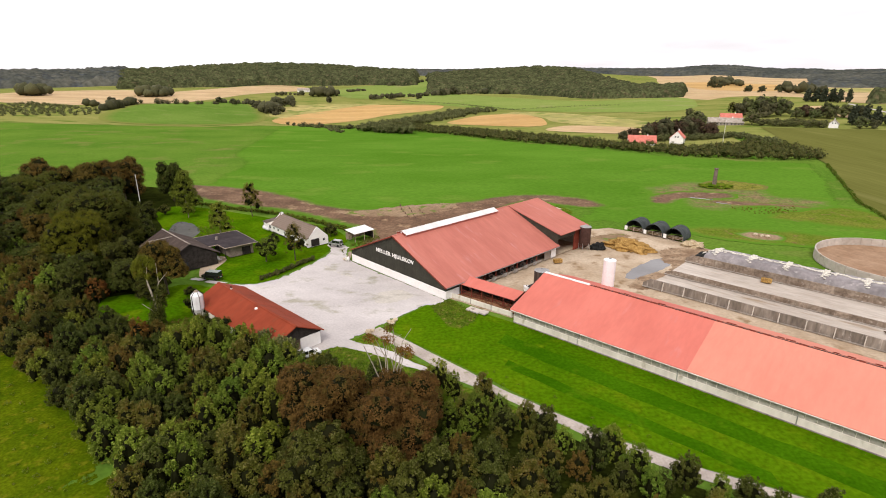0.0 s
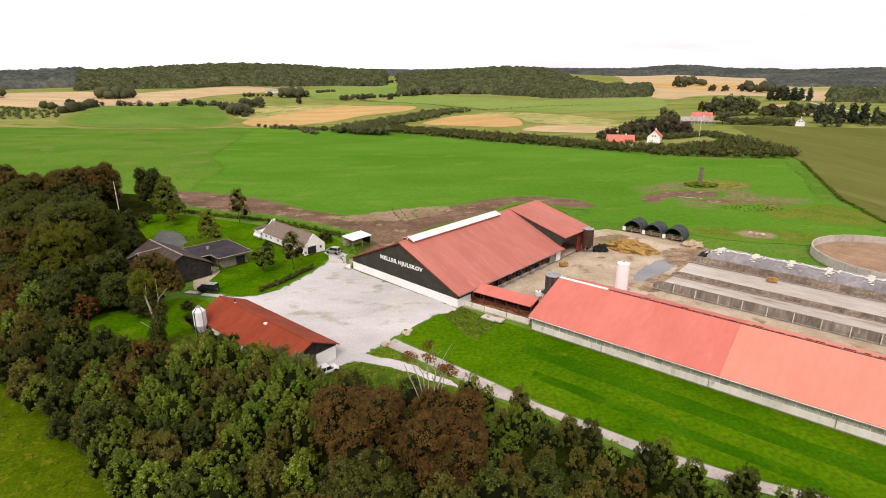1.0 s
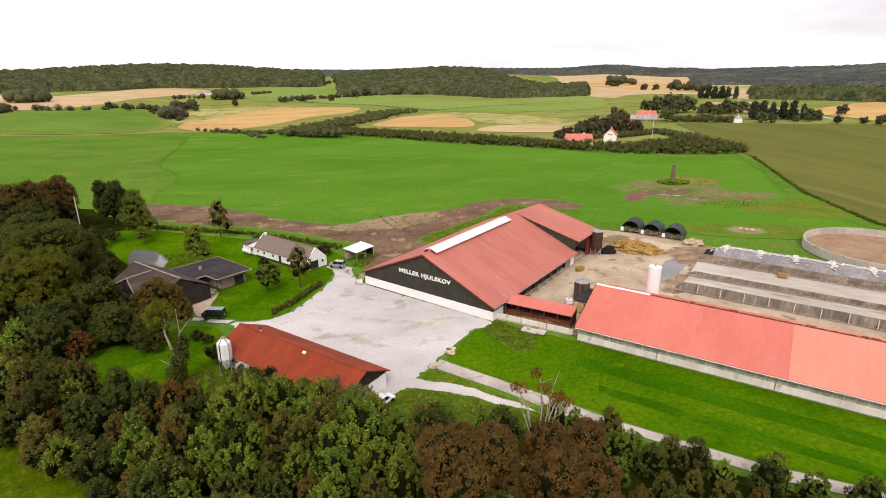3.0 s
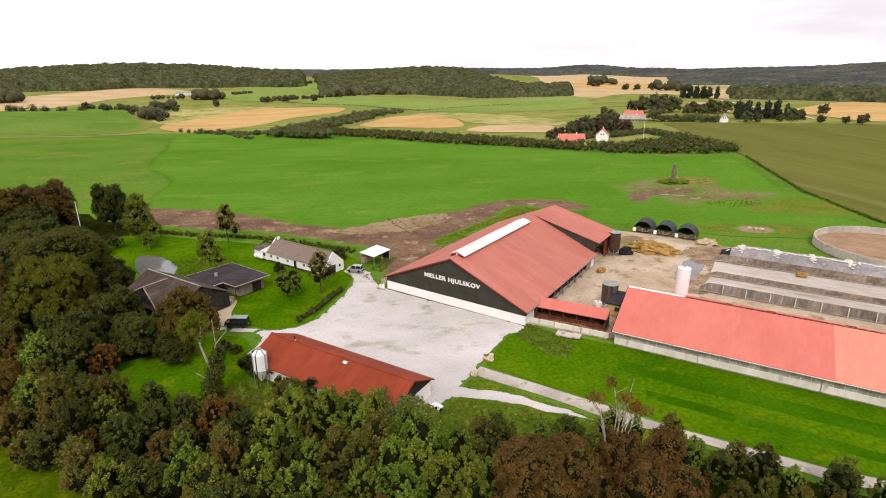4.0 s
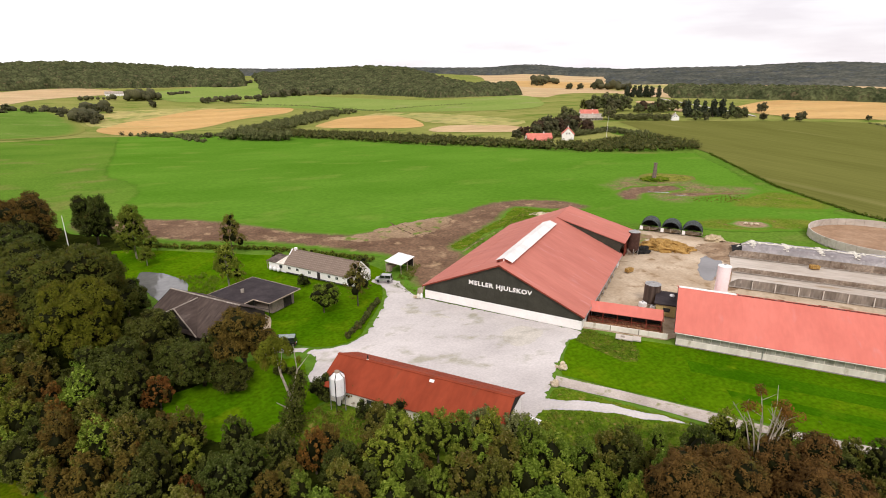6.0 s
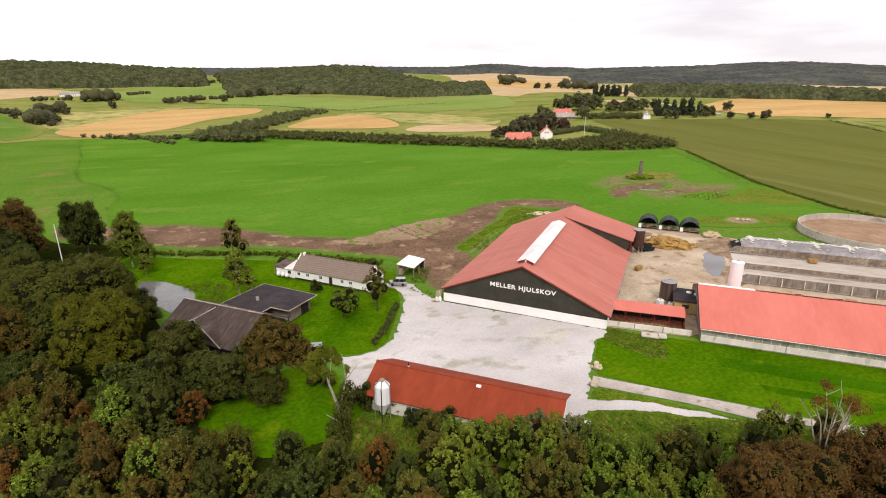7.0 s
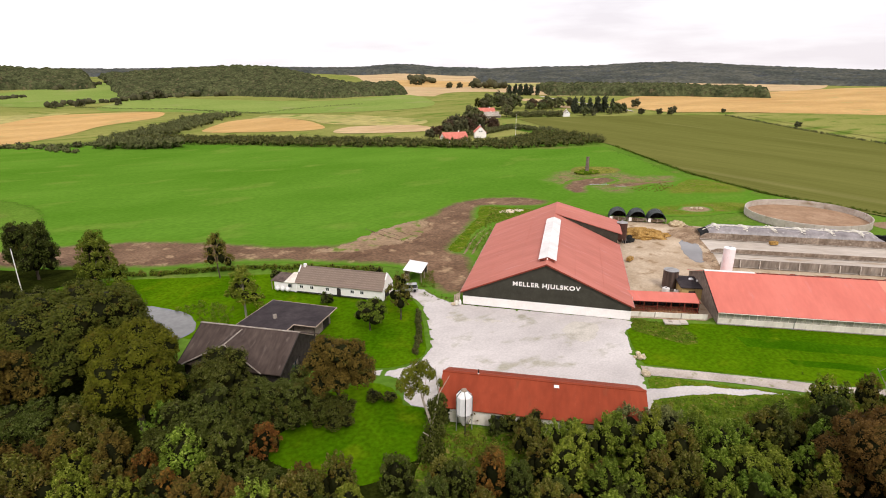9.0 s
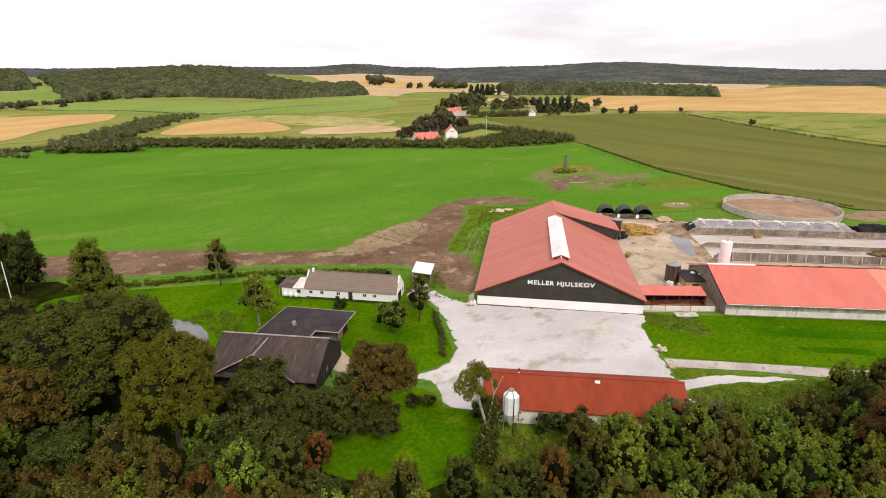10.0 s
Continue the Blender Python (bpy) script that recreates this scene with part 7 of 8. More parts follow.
def twisted_tree():
    o = thing("twisted_tree", "gaunt half-dead tree with pale twisting limbs", "tree", -57.0, 97.5, height(-57, 98))
    o.scale = (1.15, 1.15, 1.5)
    bm = bmesh.new()
    for a, b, r1, r2 in (((0, 0, -0.2), (0.3, 0.2, 3.4), 0.24, 0.2), ((0.3, 0.2, 3.4), (-0.7, 0.6, 6.2), 0.19, 0.14), ((-0.7, 0.6, 6.2), (-1.3, 1.2, 9.4), 0.13, 0.05), ((-1.0, 0.9, 7.6), (-2.6, 1.4, 8.4), 0.07, 0.02), ((0.3, 0.2, 3.4), (1.3, 0.4, 6.4), 0.15, 0.09),
                         ((1.3, 0.4, 6.4), (1.1, 0.9, 9.0), 0.08, 0.03), ((1.3, 0.4, 6.4), (2.9, 0.6, 7.8), 0.07, 0.02), ((-0.7, 0.6, 6.2), (-0.3, 0.4, 8.6), 0.08, 0.02), ((0.2, 0.1, 2.2), (-1.5, -0.8, 3.8), 0.1, 0.04)):
        rod(a, b, r1, r2, 7, bm)
    part("trunk", bm, BARK_PALE, o, "pale bare trunk and limbs")
    part("crown", leaf_cloud("crown", [(-1.2, 1.0, 9.3, 0.9), (-0.2, 1.2, 9.0, 0.8), (-2.2, 1.2, 8.7, 0.85), (-3.0, 1.4, 8.0, 0.7), (0.5, 0.8, 8.5, 0.6), (-1.4, 0.6, 7.9, 0.7), (-2.4, 0.6, 7.4, 0.6), (-0.4, 0.5, 7.2, 0.5), (1.6, 0.6, 7.4, 0.4)], 3000, 0.19, LEAF_YELLOW, 7, core=0.4), LEAF_YELLOW, o)
    part("ivy", leaf_cloud("ivy", [(0.4, 0.1, 2.0, 1.2), (0.7, 0.3, 3.2, 1.3), (0.0, 0.2, 1.0, 1.6), (1.1, 0.4, 4.4, 1.2), (1.5, 0.5, 5.4, 0.9), (0.2, -0.9, 0.8, 1.2)], 3000, 0.22, LEAF_DARK, 8), LEAF_DARK, o, "dark ivy round the trunk")
    return o


twisted_tree()


def bare_tree(x, y):
    o = thing("half_bare_tree", "half-bare tree with grey limbs and a few rusty leaves", "tree", x, y, height(x, y))
    spots, r = [], random.Random(31)
    part("trunk", rod((0, 0, -0.3), (0, 0, 4.0), 0.26, 0.2, 8), BARK_PALE, o)
    for i in range(9):
        a, out = i * 0.7 + r.uniform(-0.25, 0.25), r.uniform(1.6, 3.6)
        way = Vector((math.cos(a), math.sin(a), 0))
        p = [Vector((0, 0, 3.8)), way * out * 0.35 + Vector((0, 0, r.uniform(8.0, 9.0))), way * out * 0.62 + Vector((r.uniform(-0.5, 0.5), r.uniform(-0.5, 0.5), r.uniform(11.5, 12.8)))]
        p.append(p[2] + way * out * 0.45 + Vector((r.uniform(-0.6, 0.6), r.uniform(-0.6, 0.6), r.uniform(2.0, 4.0))))
        bm = bmesh.new()
        for q, w, k in zip(p, p[1:], (0.14, 0.10, 0.065)):
            rod(q, w, k, k * 0.7, 6, bm)
        for _ in range(3):
            q = p[2].lerp(p[3], r.random())
            rod(q, q + Vector((r.uniform(-1.2, 1.2), r.uniform(-1.2, 1.2), r.uniform(0.6, 1.6))), 0.045, 0.015, 5, bm)
        part("limb", bm, BARK_PALE, o, "bare grey limb")
        if i % 2 == 0:
            spots += [(*(p[3] + Vector((r.uniform(-0.9, 0.9), r.uniform(-0.9, 0.9), r.uniform(-0.3, 0.4)))), r.uniform(0.4, 0.7)) for _ in range(4)]
    part("crown", leaf_cloud("crown", spots, 1500, 0.17, LEAF_RUST, 3, core=0), LEAF_RUST, o, "sparse rusty leaves")
    return o


bare_tree(-6.0, 64.4)


# ---------------------------------------------------------------- hedges and far woods
def leaf_mass(name, label, category, spots, material, leaf, per, seed, kind="stuff"):
    """One mass of foliage over many clumps."""
    me = leaf_cloud(name, spots, int(per * len(spots) * 1.7), leaf * 0.9, material, seed, core=0 if category in ("weeds", "maize") else 0.72)
    return tagged(new(name, me), label, category, kind=kind)


def along(points, gap, wide, seed, size, rise):
    r, out = random.Random(seed), []
    for (x1, y1), (x2, y2) in zip(points, points[1:]):
        n = max(1, int(math.hypot(x2 - x1, y2 - y1) / gap))
        for i in range(n):
            t = (i + r.random()) / n
            x, y = x1 + (x2 - x1) * t + r.uniform(-wide, wide), y1 + (y2 - y1) * t + r.uniform(-wide, wide)
            s = size * r.uniform(0.7, 1.35)
            out.append((x, y, height(x, y) + rise * r.uniform(0.35, 1.0), s))
    return out


HEDGE = [(-80, 604), (-4, 532), (52, 449), (107, 382), (145, 338), (176, 324), (213, 316), (224, 326), (228, 362), (214, 390), (196, 378), (158, 368), (120, 398), (80, 470), (20, 552), (-60, 644)]
rh = random.Random(77)
leaf_mass("field_hedge", "wide dark green hedge along the far edge of the field", "hedge", [(x, y, height(x, y) + rh.uniform(1.2, 3.8), rh.uniform(1.6, 2.8)) for x, y in scatter(HEDGE, 2.2, 3, 22000)], LEAF_HEDGE, 0.7, 24, 3)
leaf_mass("valley_thicket", "grey-green thicket of bushes in the valley", "thicket", along([(-70, 640), (-40, 690), (-5, 760), (25, 815), (45, 800)], 0.62, 26, 5, 3.2, 4.5) + along([(-95, 585), (-40, 545)], 0.5, 9, 6, 3.2, 6.5), LEAF_THICKET, 1.15, 34, 5)
leaf_mass("garden_hedge", "low clipped hedge beside the gravel yard", "hedge", along([(-45.3, 123.8), (-41.6, 128.6), (-37.6, 136.2), (-35.8, 139.4)], 0.22, 0.35, 8, 0.42, 0.9), LEAF_HEDGE, 0.17, 60, 8)
leaf_mass("border_hedge", "low green hedge between garden and bare soil", "hedge", along([(-100, 205), (-84, 197), (-60, 188), (-44, 177.5), (-32, 168)], 0.34, 0.9, 9, 0.55, 0.7), WEED, 0.24, 50, 9)
leaf_mass("garden_border", "mixed garden shrubs behind the cottage", "shrubs", along([(-56, 179), (-44, 169), (-36, 161)], 0.6, 1.8, 10, 0.7, 1.0), WEED, 0.24, 55, 10)
leaf_mass("field_bushes", "scattered bushes along field boundaries", "bushes", along([(-388, 1030), (-300, 940), (-262, 830)], 14, 6, 11, 5, 4) + along([(-210, 690), (-100, 600)], 7, 6, 12, 2.4, 2.5) + along([(-495, 803), (-410, 960)], 13, 5, 13, 5, 4), LEAF_FAR, 1.3, 80, 11)
leaf_mass("farm_shrubs", "mixed shrubs linking the neighbouring farms", "shrubs", along([(196, 424), (224, 436), (228, 407), (231, 389)], 0.8, 5, 15, 1.8, 2.6) + along([(150, 420), (196, 424)], 0.9, 4, 16, 2.0, 3.6), LEAF_THICKET, 0.9, 34, 15)
leaf_mass("shrub_row", "row of rounded green shrubs behind the maize", "shrubs", along([(280, 506), (297, 487), (311, 474), (318, 470)], 0.35, 1.6, 19, 2.2, 5.0), LEAF_FARGREEN, 0.8, 40, 20)
leaf_mass("ditch_weeds", "rank brownish weeds along a field ditch", "weeds", along([(440, 366), (400, 268), (364, 172), (320, 100)], 0.8, 2.2, 17, 1.0, 0.7), LEAF_THICKET, 0.5, 16, 17)
leaf_mass("dock_weeds", "rusty seeding dock weeds in the muddy patch", "weeds", [(x, y, height(x, y) + 0.1, 0.4) for x, y in scatter([(104, 203), (120, 203), (133, 204), (130, 196), (114, 192)], 1.5, 81, 400)], LEAF_RUST, 0.22, 12, 82)
leaf_mass("maize_edge", "tall green maize along the field edge", "maize", along([(150, 122), (149, 166), (163, 211), (210, 302)], 0.5, 0.7, 14, 0.5, 0.6), WEED, 0.3, 20, 14)


def canopy(name, label, sectors, material, seed, cell, crown, top):
    """Far woods as one closed canopy: domed crowns of uneven height over sectors (azimuth from, to, distance from, to, test)."""
    rng = np.random.default_rng(seed)
    verts, faces, base = [], [], 0
    for az0, az1, r0, r1, test in sectors:
        side = [(r * math.sin(radians(a)), r * math.cos(radians(a))) for r in (r0, r1) for a in np.linspace(az0, az1, 9)]
        x0, x1 = min(p[0] for p in side) - 60, max(p[0] for p in side) + 60
        y0, y1 = min(p[1] for p in side) - 60, max(p[1] for p in side) + 60
        gx, gy = np.arange(x0, x1, cell), np.arange(y0, y1, cell)
        px, py = np.meshgrid(gx, gy)
        ci, cj = np.floor(px / crown).astype(int), np.floor(py / crown).astype(int)
        i0, j0 = ci.min() - 1, cj.min() - 1
        shape = (ci.max() - i0 + 2, cj.max() - j0 + 2)
        jx, jy = rng.uniform(0.1, 0.9, shape), rng.uniform(0.1, 0.9, shape)
        tall, wide = rng.choice([0.62, 0.80, 0.92, 1.0, 1.15], shape) * rng.uniform(0.92, 1.08, shape), rng.uniform(0.75, 1.15, shape)
        z = np.full(px.shape, 0.45)
        for di in (-1, 0, 1):
            for dj in (-1, 0, 1):
                i, j = np.clip(ci + di - i0, 0, shape[0] - 1), np.clip(cj + dj - j0, 0, shape[1] - 1)
                d = np.hypot(px / crown - (ci + di + jx[i, j]), py / crown - (cj + dj + jy[i, j])) / wide[i, j]
                z = np.maximum(z, tall[i, j] * (0.35 + 0.65 * np.sqrt(np.clip(1 - d * d, 0, 1))))
        z = z * top + rng.normal(0, 0.035 * top, z.shape)
        az, dist = np.degrees(np.arctan2(px, py)), np.hypot(px, py)
        ragged_edge = np.array([[26 * noise.noise(Vector((u / 90, v / 90, seed))) + 9 * noise.noise(Vector((u / 25, v / 25, seed + 5))) for u in gx] for v in gy])
        keep = (az > az0 + ragged_edge / 90) & (az < az1 + ragged_edge / 90) & (dist > r0 + ragged_edge) & (dist < r1)
        if test:
            keep &= test(az, dist + ragged_edge)
        grown, core = keep.copy(), keep.copy()
        for sx, sy in ((1, 0), (-1, 0), (0, 1), (0, -1), (1, 1), (-1, 1), (1, -1), (-1, -1)):
            grown |= np.roll(keep, (sy, sx), (0, 1))
        for rim in (0.42, 0.74, 0.92):
            inner = core.copy()
            for sx, sy in ((1, 0), (-1, 0), (0, 1), (0, -1)):
                inner &= np.roll(core, (sy, sx), (0, 1))
            z[core & ~inner] *= rim
            core = inner
        index = np.full(px.shape, -1)
        index[grown] = np.arange(grown.sum()) + base
        for u, v, h, k in zip(px[grown], py[grown], z[grown], keep[grown]):
            verts.append((u, v, height(u, v) + (h if k else -1.0)))
        q = np.stack([index[:-1, :-1], index[:-1, 1:], index[1:, 1:], index[1:, :-1]], axis=-1).reshape(-1, 4)
        faces += q[(q >= 0).all(1)].tolist()
        base += int(grown.sum())
    me = bpy.data.meshes.new(name)
    me.from_pydata(verts, [], faces)
    me.materials.append(material)
    me.polygons.foreach_set("use_smooth", [True] * len(me.polygons))
    return tagged(new(name, me), label, "woods", kind="stuff")


def crown_blobs(name, label, spots, material, seed, detail=1):
    """Far woods: every crown a knobbly mass of its own size; one mesh."""
    rng = np.random.default_rng(seed)
    base = bmesh.new()
    bmesh.ops.create_icosphere(base, subdivisions=detail, radius=1.0)
    bv = np.array([v.co for v in base.verts])
    bf = np.array([[v.index for v in f.verts] for f in base.faces])
    base.free()
    verts, faces = [], []
    for k, (x, y, z, s) in enumerate(spots):
        bump = 1 + 0.15 * rng.normal(size=len(bv))
        turn = rng.uniform(0, 6.28, 2)
        c1, s1, c2, s2 = np.cos(turn[0]), np.sin(turn[0]), np.cos(turn[1]), np.sin(turn[1])
        spin = np.array([[c1, -s1, 0], [s1, c1, 0], [0, 0, 1]]) @ np.array([[1, 0, 0], [0, c2, -s2], [0, s2, c2]])
        v = (bv * bump[:, None]) @ spin * np.array([s, s, s * 0.92]) + np.array([x, y, z])
        verts.append(v)
        faces.append(bf + k * len(bv))
    me = bpy.data.meshes.new(name)
    me.from_pydata(np.concatenate(verts).tolist(), [], np.concatenate(faces).tolist())
    me.materials.append(material)
    me.polygons.foreach_set("use_smooth", [True] * len(me.polygons))
    return tagged(new(name, me), label, "woods", kind="stuff")


def wood_spots(az0, az1, r0, r1, gap, seed, size, extra=None):
    r, out = random.Random(seed), []
    count = int(radians(az1 - az0) * (r1 * r1 - r0 * r0) / 2 / gap ** 2)
    for _ in range(count):
        az, d = r.uniform(az0, az1), math.sqrt(r.uniform(r0 * r0, r1 * r1))
        near = r0 + 70 * noise.noise(Vector((az * 0.35, seed, 0)))
        if d < near or (extra and not extra(az, d)):
            continue
        x, y = d * math.sin(radians(az)), d * math.cos(radians(az))
        s = size * r.choice((0.6, 0.8, 0.9, 1.0, 1.1, 1.45)) * r.uniform(0.85, 1.15)
        out.append((x, y, height(x, y) + s * r.uniform(0.8, 1.3), s))
    return out


def edge_crowns(line, gap, seed, size):
    """Full-grown crowns along the open edge of a wood, of very uneven size."""
    return [(x, y, z, s) for x, y, z, s in along(line, gap, gap * 0.6, seed, size, size * 0.9)]


def grove(points, gap, seed, size):
    return [(x, y, height(x, y) + size * k, size * k) for k, (x, y) in zip((0.8, 1.0, 1.25, 0.7, 1.1) * 200, scatter(points, gap, seed, 3000))]


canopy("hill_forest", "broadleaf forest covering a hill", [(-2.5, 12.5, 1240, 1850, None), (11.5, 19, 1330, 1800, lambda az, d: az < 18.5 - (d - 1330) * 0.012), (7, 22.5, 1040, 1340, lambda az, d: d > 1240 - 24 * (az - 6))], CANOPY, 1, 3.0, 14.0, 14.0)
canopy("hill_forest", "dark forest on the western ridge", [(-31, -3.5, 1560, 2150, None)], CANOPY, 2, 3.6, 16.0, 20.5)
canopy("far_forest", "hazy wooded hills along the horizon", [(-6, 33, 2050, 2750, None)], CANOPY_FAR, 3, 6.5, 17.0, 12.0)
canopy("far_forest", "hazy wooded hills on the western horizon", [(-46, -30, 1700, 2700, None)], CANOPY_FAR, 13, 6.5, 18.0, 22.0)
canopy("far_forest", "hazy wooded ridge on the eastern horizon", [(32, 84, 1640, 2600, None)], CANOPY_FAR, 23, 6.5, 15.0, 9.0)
canopy("spruce_wood", "dark wood below the eastern ridge", [(36.5, 57, 930, 1260, lambda az, d: (d < 1000 + 280 * np.exp(-((az - 46) / 9) ** 2)) | (az < 44))], CANOPY, 4, 3.2, 10.0, 14.0)
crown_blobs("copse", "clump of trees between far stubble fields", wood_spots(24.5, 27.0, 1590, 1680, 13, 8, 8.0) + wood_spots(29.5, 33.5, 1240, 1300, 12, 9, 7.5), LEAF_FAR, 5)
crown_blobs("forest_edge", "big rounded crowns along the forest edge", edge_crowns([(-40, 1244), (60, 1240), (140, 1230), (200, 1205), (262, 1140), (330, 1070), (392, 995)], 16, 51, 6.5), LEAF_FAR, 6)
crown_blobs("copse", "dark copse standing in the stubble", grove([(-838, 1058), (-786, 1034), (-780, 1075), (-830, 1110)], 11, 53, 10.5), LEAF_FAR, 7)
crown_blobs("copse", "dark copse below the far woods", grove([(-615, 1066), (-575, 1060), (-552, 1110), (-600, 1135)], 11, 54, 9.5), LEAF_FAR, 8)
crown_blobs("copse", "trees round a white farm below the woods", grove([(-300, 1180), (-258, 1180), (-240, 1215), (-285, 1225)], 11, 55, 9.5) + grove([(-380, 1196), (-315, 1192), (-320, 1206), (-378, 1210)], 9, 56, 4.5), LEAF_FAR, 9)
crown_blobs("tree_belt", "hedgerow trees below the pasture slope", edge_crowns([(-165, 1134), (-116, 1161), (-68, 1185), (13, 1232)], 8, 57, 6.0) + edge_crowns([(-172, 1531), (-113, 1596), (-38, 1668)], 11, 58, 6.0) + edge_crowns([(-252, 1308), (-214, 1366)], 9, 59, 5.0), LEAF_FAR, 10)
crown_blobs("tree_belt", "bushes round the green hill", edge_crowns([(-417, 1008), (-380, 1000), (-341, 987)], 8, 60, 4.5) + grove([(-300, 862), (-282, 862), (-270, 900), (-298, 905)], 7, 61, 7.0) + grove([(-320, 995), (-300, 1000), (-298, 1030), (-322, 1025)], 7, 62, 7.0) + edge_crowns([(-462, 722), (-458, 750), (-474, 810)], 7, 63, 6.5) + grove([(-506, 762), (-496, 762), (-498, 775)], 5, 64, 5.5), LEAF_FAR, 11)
leaf_mass("scrub", "grey-green scrub in the wet hollow", "scrub", [(x, y, height(x, y) + 1.0, 2.6) for x, y in scatter([(-656, 796), (-664, 872), (-475, 731), (-439, 690), (-483, 652), (-534, 645)], 9, 65, 5000)], LEAF_THICKET, 1.2, 26, 66)
leaf_mass("ditch_weeds", "rank weeds along a ditch across the valley", "weeds", along([(-118, 1107), (11, 988), (93, 818)], 2.5, 1.2, 67, 1.6, 0.8) + along([(93, 818), (184, 847), (250, 830)], 2.5, 1.2, 68, 1.4, 0.8), LEAF_THICKET, 0.9, 10, 69)
leaf_mass("hedge_end", "low bushes beyond the end of the hedge", "bushes", along([(-183, 662), (-134, 618), (-86, 626)], 2.6, 6, 70, 2.4, 1.8) + along([(-134, 610), (-113, 560)], 2.6, 5, 71, 2.2, 1.6), LEAF_THICKET, 1.0, 26, 72)
for i, (x, y, s) in enumerate(((-495, 803, 1.4), (-470, 815, 1.3), (-247, 1114, 0.9), (-286, 850, 1.5), (-272, 862, 1.4), (-300, 980, 1.5), (-285, 990, 1.4), (-330, 925, 1.2), (-380, 965, 1.3), (-417, 991, 1.3), (-235, 1065, 1.2),
                               (-154, 1114, 1.3), (-120, 1118, 1.5), (-66, 1119, 1.2), (-20, 1190, 1.6), (5, 1225, 1.9), (618, 1344, 2.2), (632, 1330, 2.0), (588, 1120, 1.6), (610, 1112, 1.5), (640, 1105, 1.7), (664, 1120, 1.4), (388, 449, 0.7), (381, 421, 0.75), (396, 411, 0.7), (401, 400, 1.0), (440, 478, 1.15), (416, 286, 0.6), (462, 383, 0.5))):
    plant("far", x, y, s, i * 47, i)
# trees round the neighbouring farms
for i, (x, y, key, s) in enumerate(((163, 446, "farcopper", 1.5), (172, 438, "far", 1.5), (182, 440, "farcopper", 1.5), (190, 440, "far", 1.6), (199, 449, "farcopper", 1.7), (156, 434, "far", 1.2), (177, 456, "far", 1.7), (188, 458, "farcopper", 1.5), (207, 471, "fargreen", 2.2), (210, 444, "farcopper", 1.3), (205, 436, "farcopper", 1.2), (146, 436, "farcopper", 1.1), (136, 430, "far", 0.9),
                                    (331, 589, "fargreen", 2.3), (318, 597, "fargreen", 2.1), (343, 580, "fargreen", 2.0), (325, 575, "far", 1.8), (308, 596, "far", 1.5), (353, 559, "farcopper", 1.5), (362, 550, "farcopper", 1.2), (372, 552, "fargreen", 1.6), (384, 545, "fargreen", 1.4), (366, 538, "fargreen", 1.4), (394, 536, "far", 1.3), (278, 512, "fargreen", 1.5),
                                    (352, 540, "fargreen", 1.1), (340, 548, "fargreen", 1.2), (336, 456, "fargreen", 1.1), (344, 452, "far", 0.9), (362, 446, "fargreen", 0.7), (374, 444, "fargreen", 0.7), (386, 450, "fargreen", 1.0), (392, 456, "far", 1.0), (382, 456, "fargreen", 1.2))):
    plant(key, x, y, s, i * 61, i, 1.0, "trees round the neighbouring farm")
plant("thin", 300, 598, 2.5, 30, 0, 0.9, label="tall thin tree with a sparse crown beside a farm")
for i in range(16):
    plant("farspruce", 493 + (i * 2.6) + 3 * (i % 2), 783 - i * 1.6 + 5 * (i % 3), 1.55 + 0.15 * (i * 5 % 4), i * 40, i, 1.0, "spruces in a row beyond the farms")
for i in range(16):
    plant("farspruce", 346 + i * 2.4, 480 - i * 1.3 + 4 * (i % 3), 1.35 + 0.16 * (i * 7 % 4), i * 40, i, 1.0, "spruces by the neighbouring farms")


# ---------------------------------------------------------------- neighbouring farms and marks in the fields
def far_house(label, x, y, rz, long, half, eave, ridge, roof, wall):
    o = thing("farmhouse", label, "house", x, y, height(x, y) - 0.2, rz)
    part("wall_block", box(long, 2 * half - 0.4, eave, 0, 0, 0), wall, o)
    for s in (-1, 1):
        part("roof_slope", sheet((-long / 2 - 0.4, s * (half + 0.4), eave), (long / 2 + 0.4, s * (half + 0.4), eave), (long / 2 + 0.4, 0, ridge), (-long / 2 - 0.4, 0, ridge), 0.2), roof, o)
        part("gable", extrude([(-half + 0.2, eave), (half - 0.2, eave), (0, ridge - 0.25)], -0.15, 0.15), wall, o).matrix_basis = pose(s * (long / 2 - 0.15), 0, 0, 0, 0, 90)
    for i in range(int(long / 3)):
        part("window", box(1.0, 0.1, 1.2, -long / 2 + 1.6 + i * 3, -half + 0.17, 1.0), GLASS, o)
    for k in (-0.9, 0.9):
        part("gable_window", box(0.1, 0.8, 1.1, -long / 2 - 0.03, k, eave + 0.3), GLASS, o)
    part("chimney", box(0.7, 0.7, 1.4, long * 0.2, 0, ridge - 0.5), WHITE, o)
    return o


far_house("white gabled farmhouse with red tiled roof", 167.5, 404, 60, 10, 4.8, 4.8, 9.8, ROOF_FARRED, WHITE)
far_house("low farm building with broad red roof", 140, 400, -12, 19, 6.0, 2.4, 7.4, ROOF_FARRED, WHITE)
far_house("farmhouse with red roof among trees", 272, 541, -14, 19, 5.0, 3.4, 9.0, ROOF_FARRED, WHITE)
far_house("barn with grey roof among trees", 258, 522, -14, 30, 5.5, 3.0, 7.0, WALL_CONC, WALL_CONC)
far_house("white farm buildings below the far woods", -345, 1310, 10, 34, 6, 4.5, 9.0, WALL_CONC, WHITE)
far_house("white barn below the far woods", -318, 1325, 70, 26, 6, 4.0, 8.5, ROOF_FARRED, WHITE)
far_house("small white cottage with grey roof", 324, 470, 55, 9, 3.6, 3.2, 6.8, WALL_CONC, WHITE)


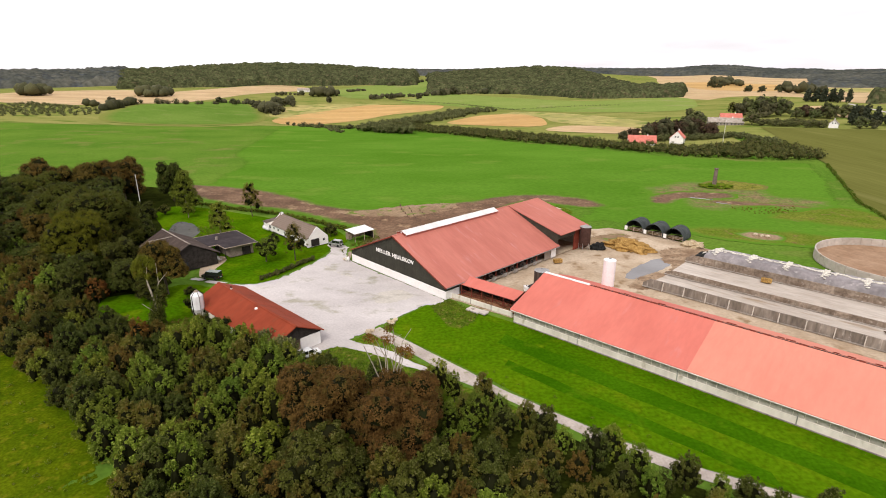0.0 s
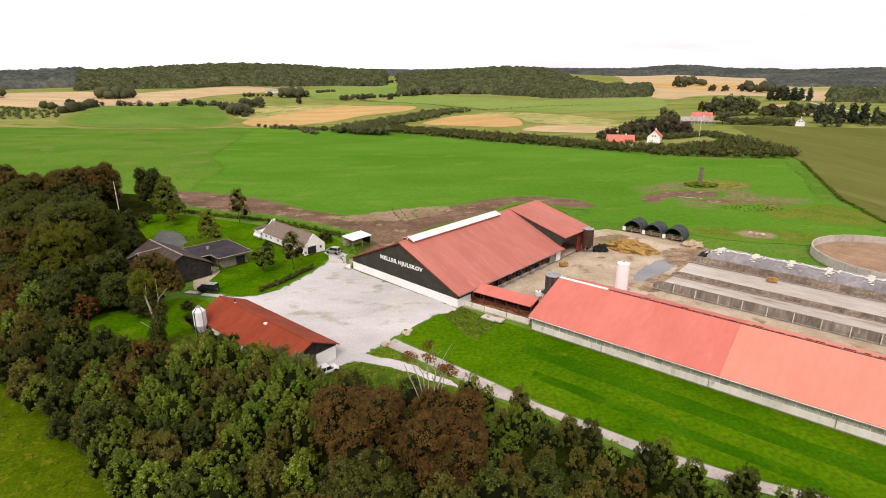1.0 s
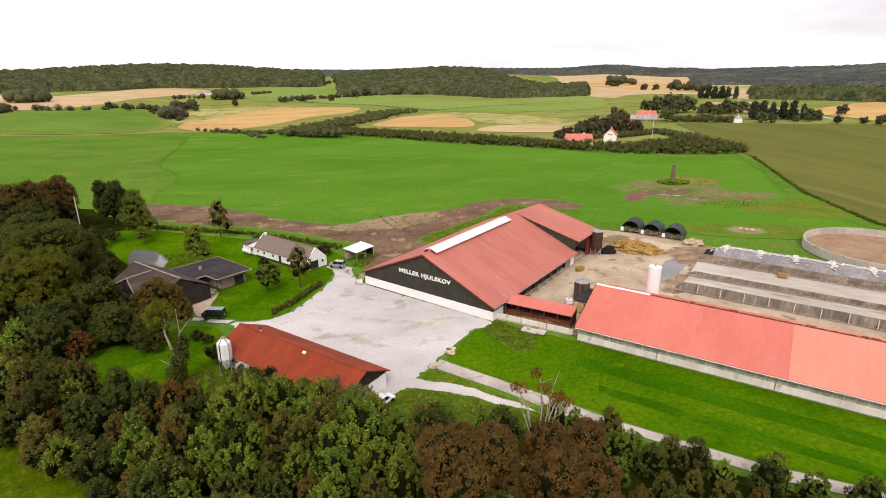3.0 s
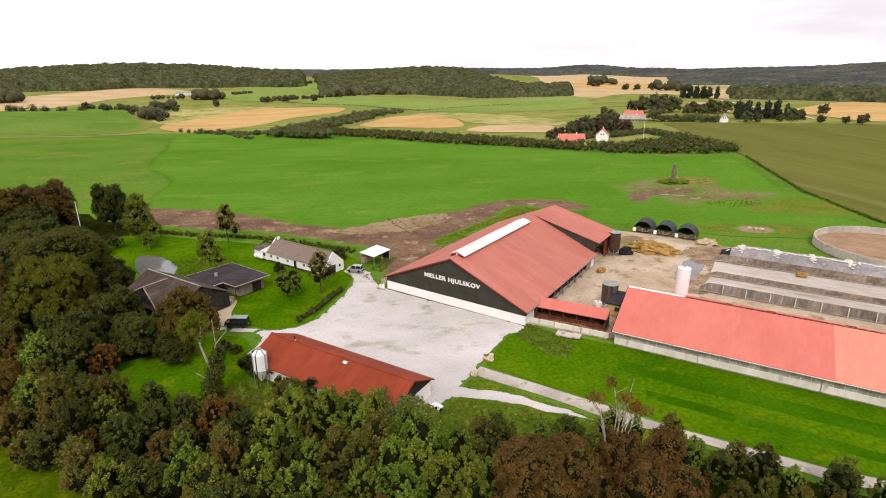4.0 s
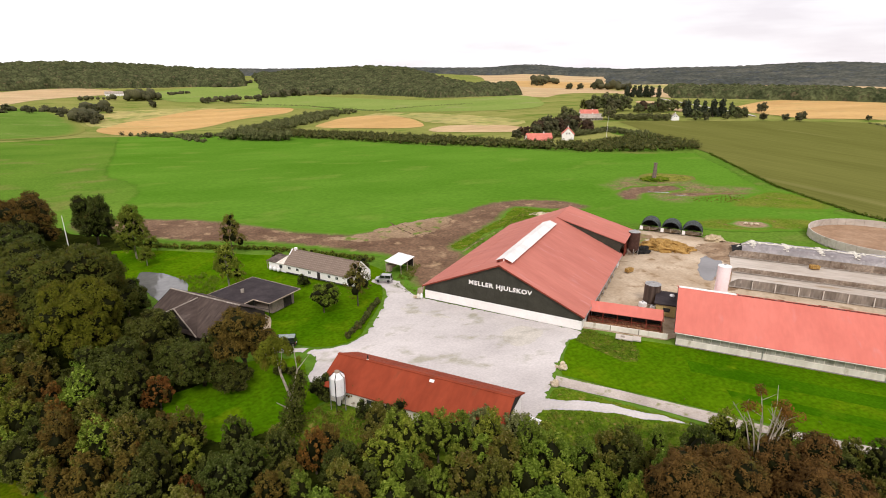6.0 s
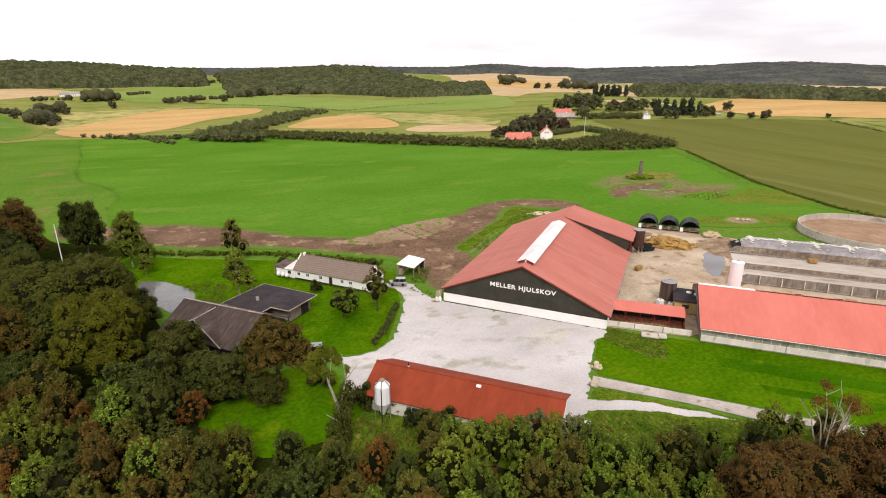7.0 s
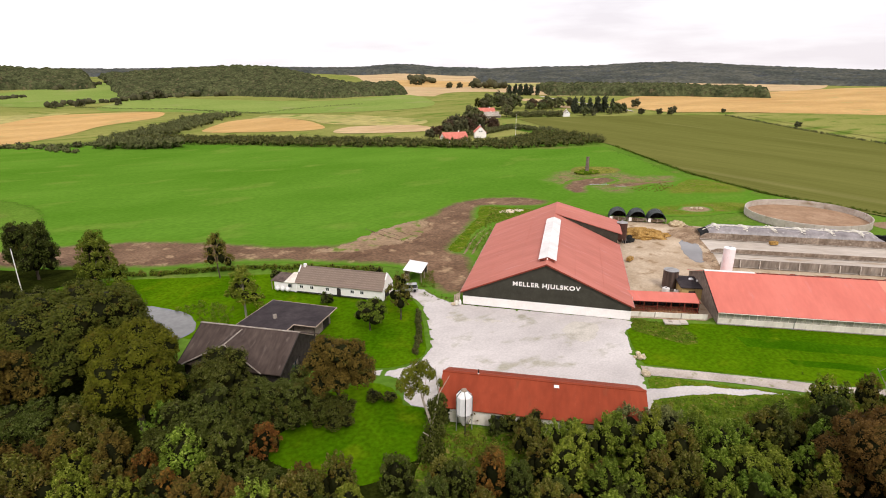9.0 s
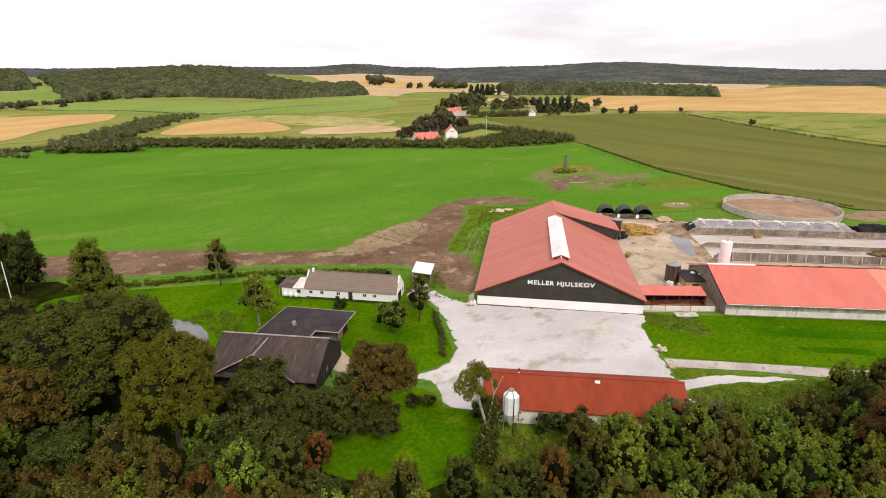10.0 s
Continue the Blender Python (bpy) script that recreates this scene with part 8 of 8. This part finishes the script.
def mast(x, y, h, label):
    o = thing("mast", label, "mast", x, y, height(x, y))
    part("pole", rod((0, 0, -0.2), (0, 0, h), 0.14, 0.07, 8), WHITE, o)
    part("tip", lump(0.12, 0.12, 0.12, 0, 0, h, 0.0, 1, 1), STEEL, o)
    return o


mast(196, 394, 17, "slim white flagpole beside the neighbouring farm")
mast(-109.5, 186.5, 14.6, "white pole rising out of the trees")


def field_ruin():
    o = thing("brick_chimney", "old free-standing brick chimney on a grassy mound", "chimney", 119.4, 240.6, height(119, 240))
    part("shaft", cyl(1.0, 0.75, 8.6, 0, 0, 0, 8), BRICK_OLD, o)
    part("crown", cyl(0.95, 0.95, 0.35, 0, 0, 8.4, 8), BRICK_OLD, o)
    return o


field_ruin()
heap("grass_mound", 121, 241.5, 6.5, 4.0, 1.2, ROUGH_GRASS, "grassy mound round the brick chimney", "mound", 33)


def stone(x, y, s, seed, label, rz=0):
    o = thing("boulder", label, "boulder", x, y, height(x, y) + 0.1, rz)
    part("rock", lump(s, s * 0.75, s * 0.62, 0, 0, s * 0.3, 0.35, seed, 3), STONE, o)
    return o


for i, (x, y, s) in enumerate(((-10.2, 100.5, 0.85), (-9.6, 101.8, 0.6), (-11.0, 101.3, 0.4), (-14.3, 96.2, 0.8), (-13.7, 97.0, 0.5), (98.2, 165.6, 0.8), (99.6, 164.4, 0.7), (101.0, 163.6, 0.75))):
    stone(x, y, s, i, "pale fieldstone beside the track" if i < 5 else "pale fieldstone lying in the grass", i * 40)


def manhole():
    o = thing("concrete_cover", "square concrete tank cover in the lawn", "tank cover", 7.4, 106.4, 0.12, -38)
    part("slab", box(3.2, 1.9, 0.28, -0.6, 0, 0, 0.03), SLAB, o)
    part("slab", box(1.5, 1.7, 0.34, 1.8, 0.2, 0, 0.03), SLAB, o)
    part("lid", box(0.8, 0.8, 0.08, -0.9, 0, 0.28, 0.02), WALL_CONC, o)
    return o


manhole()


def weeds(name, label, poly, gap, size, leaf, per, seed, material=None):
    spots = [(x, y, height(x, y) + size * 0.3, size * random.Random(int(x * 97 + y * 31)).uniform(0.5, 1.3)) for x, y in scatter(poly, gap, seed, 4000)]
    return leaf_mass(name, label, "weeds", spots, material or WEED, leaf, per, seed)


weeds("weeds", "tall weeds growing in the unmown plot", [(1.6, 112.4), (-2.4, 109.2), (-0.6, 104), (1.2, 100.4), (4.4, 99), (7.4, 104.2), (4.8, 109.4)], 0.7, 0.45, 0.2, 14, 41)
weeds("weeds", "weeds and tall grass on the verge", [(-24, 85), (-19, 89.5), (-12, 87), (-5, 82), (3, 76.5), (-4, 75.5), (-14, 76.5), (-21, 80)], 0.8, 0.55, 0.22, 20, 42)
weeds("weeds", "rank weeds behind the shed", [(-52, 99), (-47, 95), (-40, 89.5), (-33, 83.5), (-31, 81.5), (-43, 91), (-52, 91)], 1.0, 0.6, 0.24, 16, 43)
weeds("weeds", "coarse weed tufts in the meadow", [(-84, 87), (-67, 74), (-52, 63), (-39, 51.5), (-50, 44), (-90, 70)], 2.0, 0.4, 0.22, 10, 44)
weeds("weeds", "weeds along the bare soil edge", [(33, 205), (45, 200.5), (31, 193), (2, 168.5), (-4, 170), (14, 186)], 1.4, 0.6, 0.3, 14, 46)
weeds("weeds", "reedy plants on the pond bank", [(-77.5, 163), (-81, 169), (-76, 171), (-70, 164), (-72, 156), (-77, 155)], 1.1, 0.6, 0.24, 26, 47)
weeds("weeds", "nettles at the wood edge", [(-84, 91), (-66, 78), (-51, 67), (-37, 54), (-36, 56), (-50, 69.5), (-65, 80.5), (-82, 93.5)], 1.2, 0.7, 0.26, 16, 48)
weeds("weeds", "leafy kitchen garden bed beside the shelter", [(-28.2, 153), (-22.5, 162), (-20.5, 159.5), (-26, 149)], 0.8, 0.5, 0.2, 24, 49)
weeds("weeds", "weeds where the gravel meets the barn corner", [(-30.5, 148), (-27.5, 149), (-25.5, 142), (-26.5, 139.5), (-28.5, 143)], 1.0, 0.3, 0.16, 12, 50)
weeds("weeds", "brownish weeds and brambles below the feed silo", [(-60, 97), (-53, 101.5), (-49, 98.6), (-44, 94.5), (-48, 92.5), (-57, 93)], 1.0, 0.55, 0.22, 22, 52, LEAF_OLIVE)
weeds("weeds", "weed tufts scattered over the lawn edge", [(2, 85), (14, 75), (24, 67), (36, 61), (37, 62.5), (25, 70), (14, 78.5), (3, 87.5)], 2.6, 0.30, 0.16, 10, 53)
weeds("weeds", "weeds along the foot of the long barn", [(15.4, 99.8), (34, 83.4), (60, 60.6), (60.6, 61.2), (34.6, 84.0), (16, 100.3)], 1.6, 0.22, 0.14, 8, 54, LEAF_OLIVE)
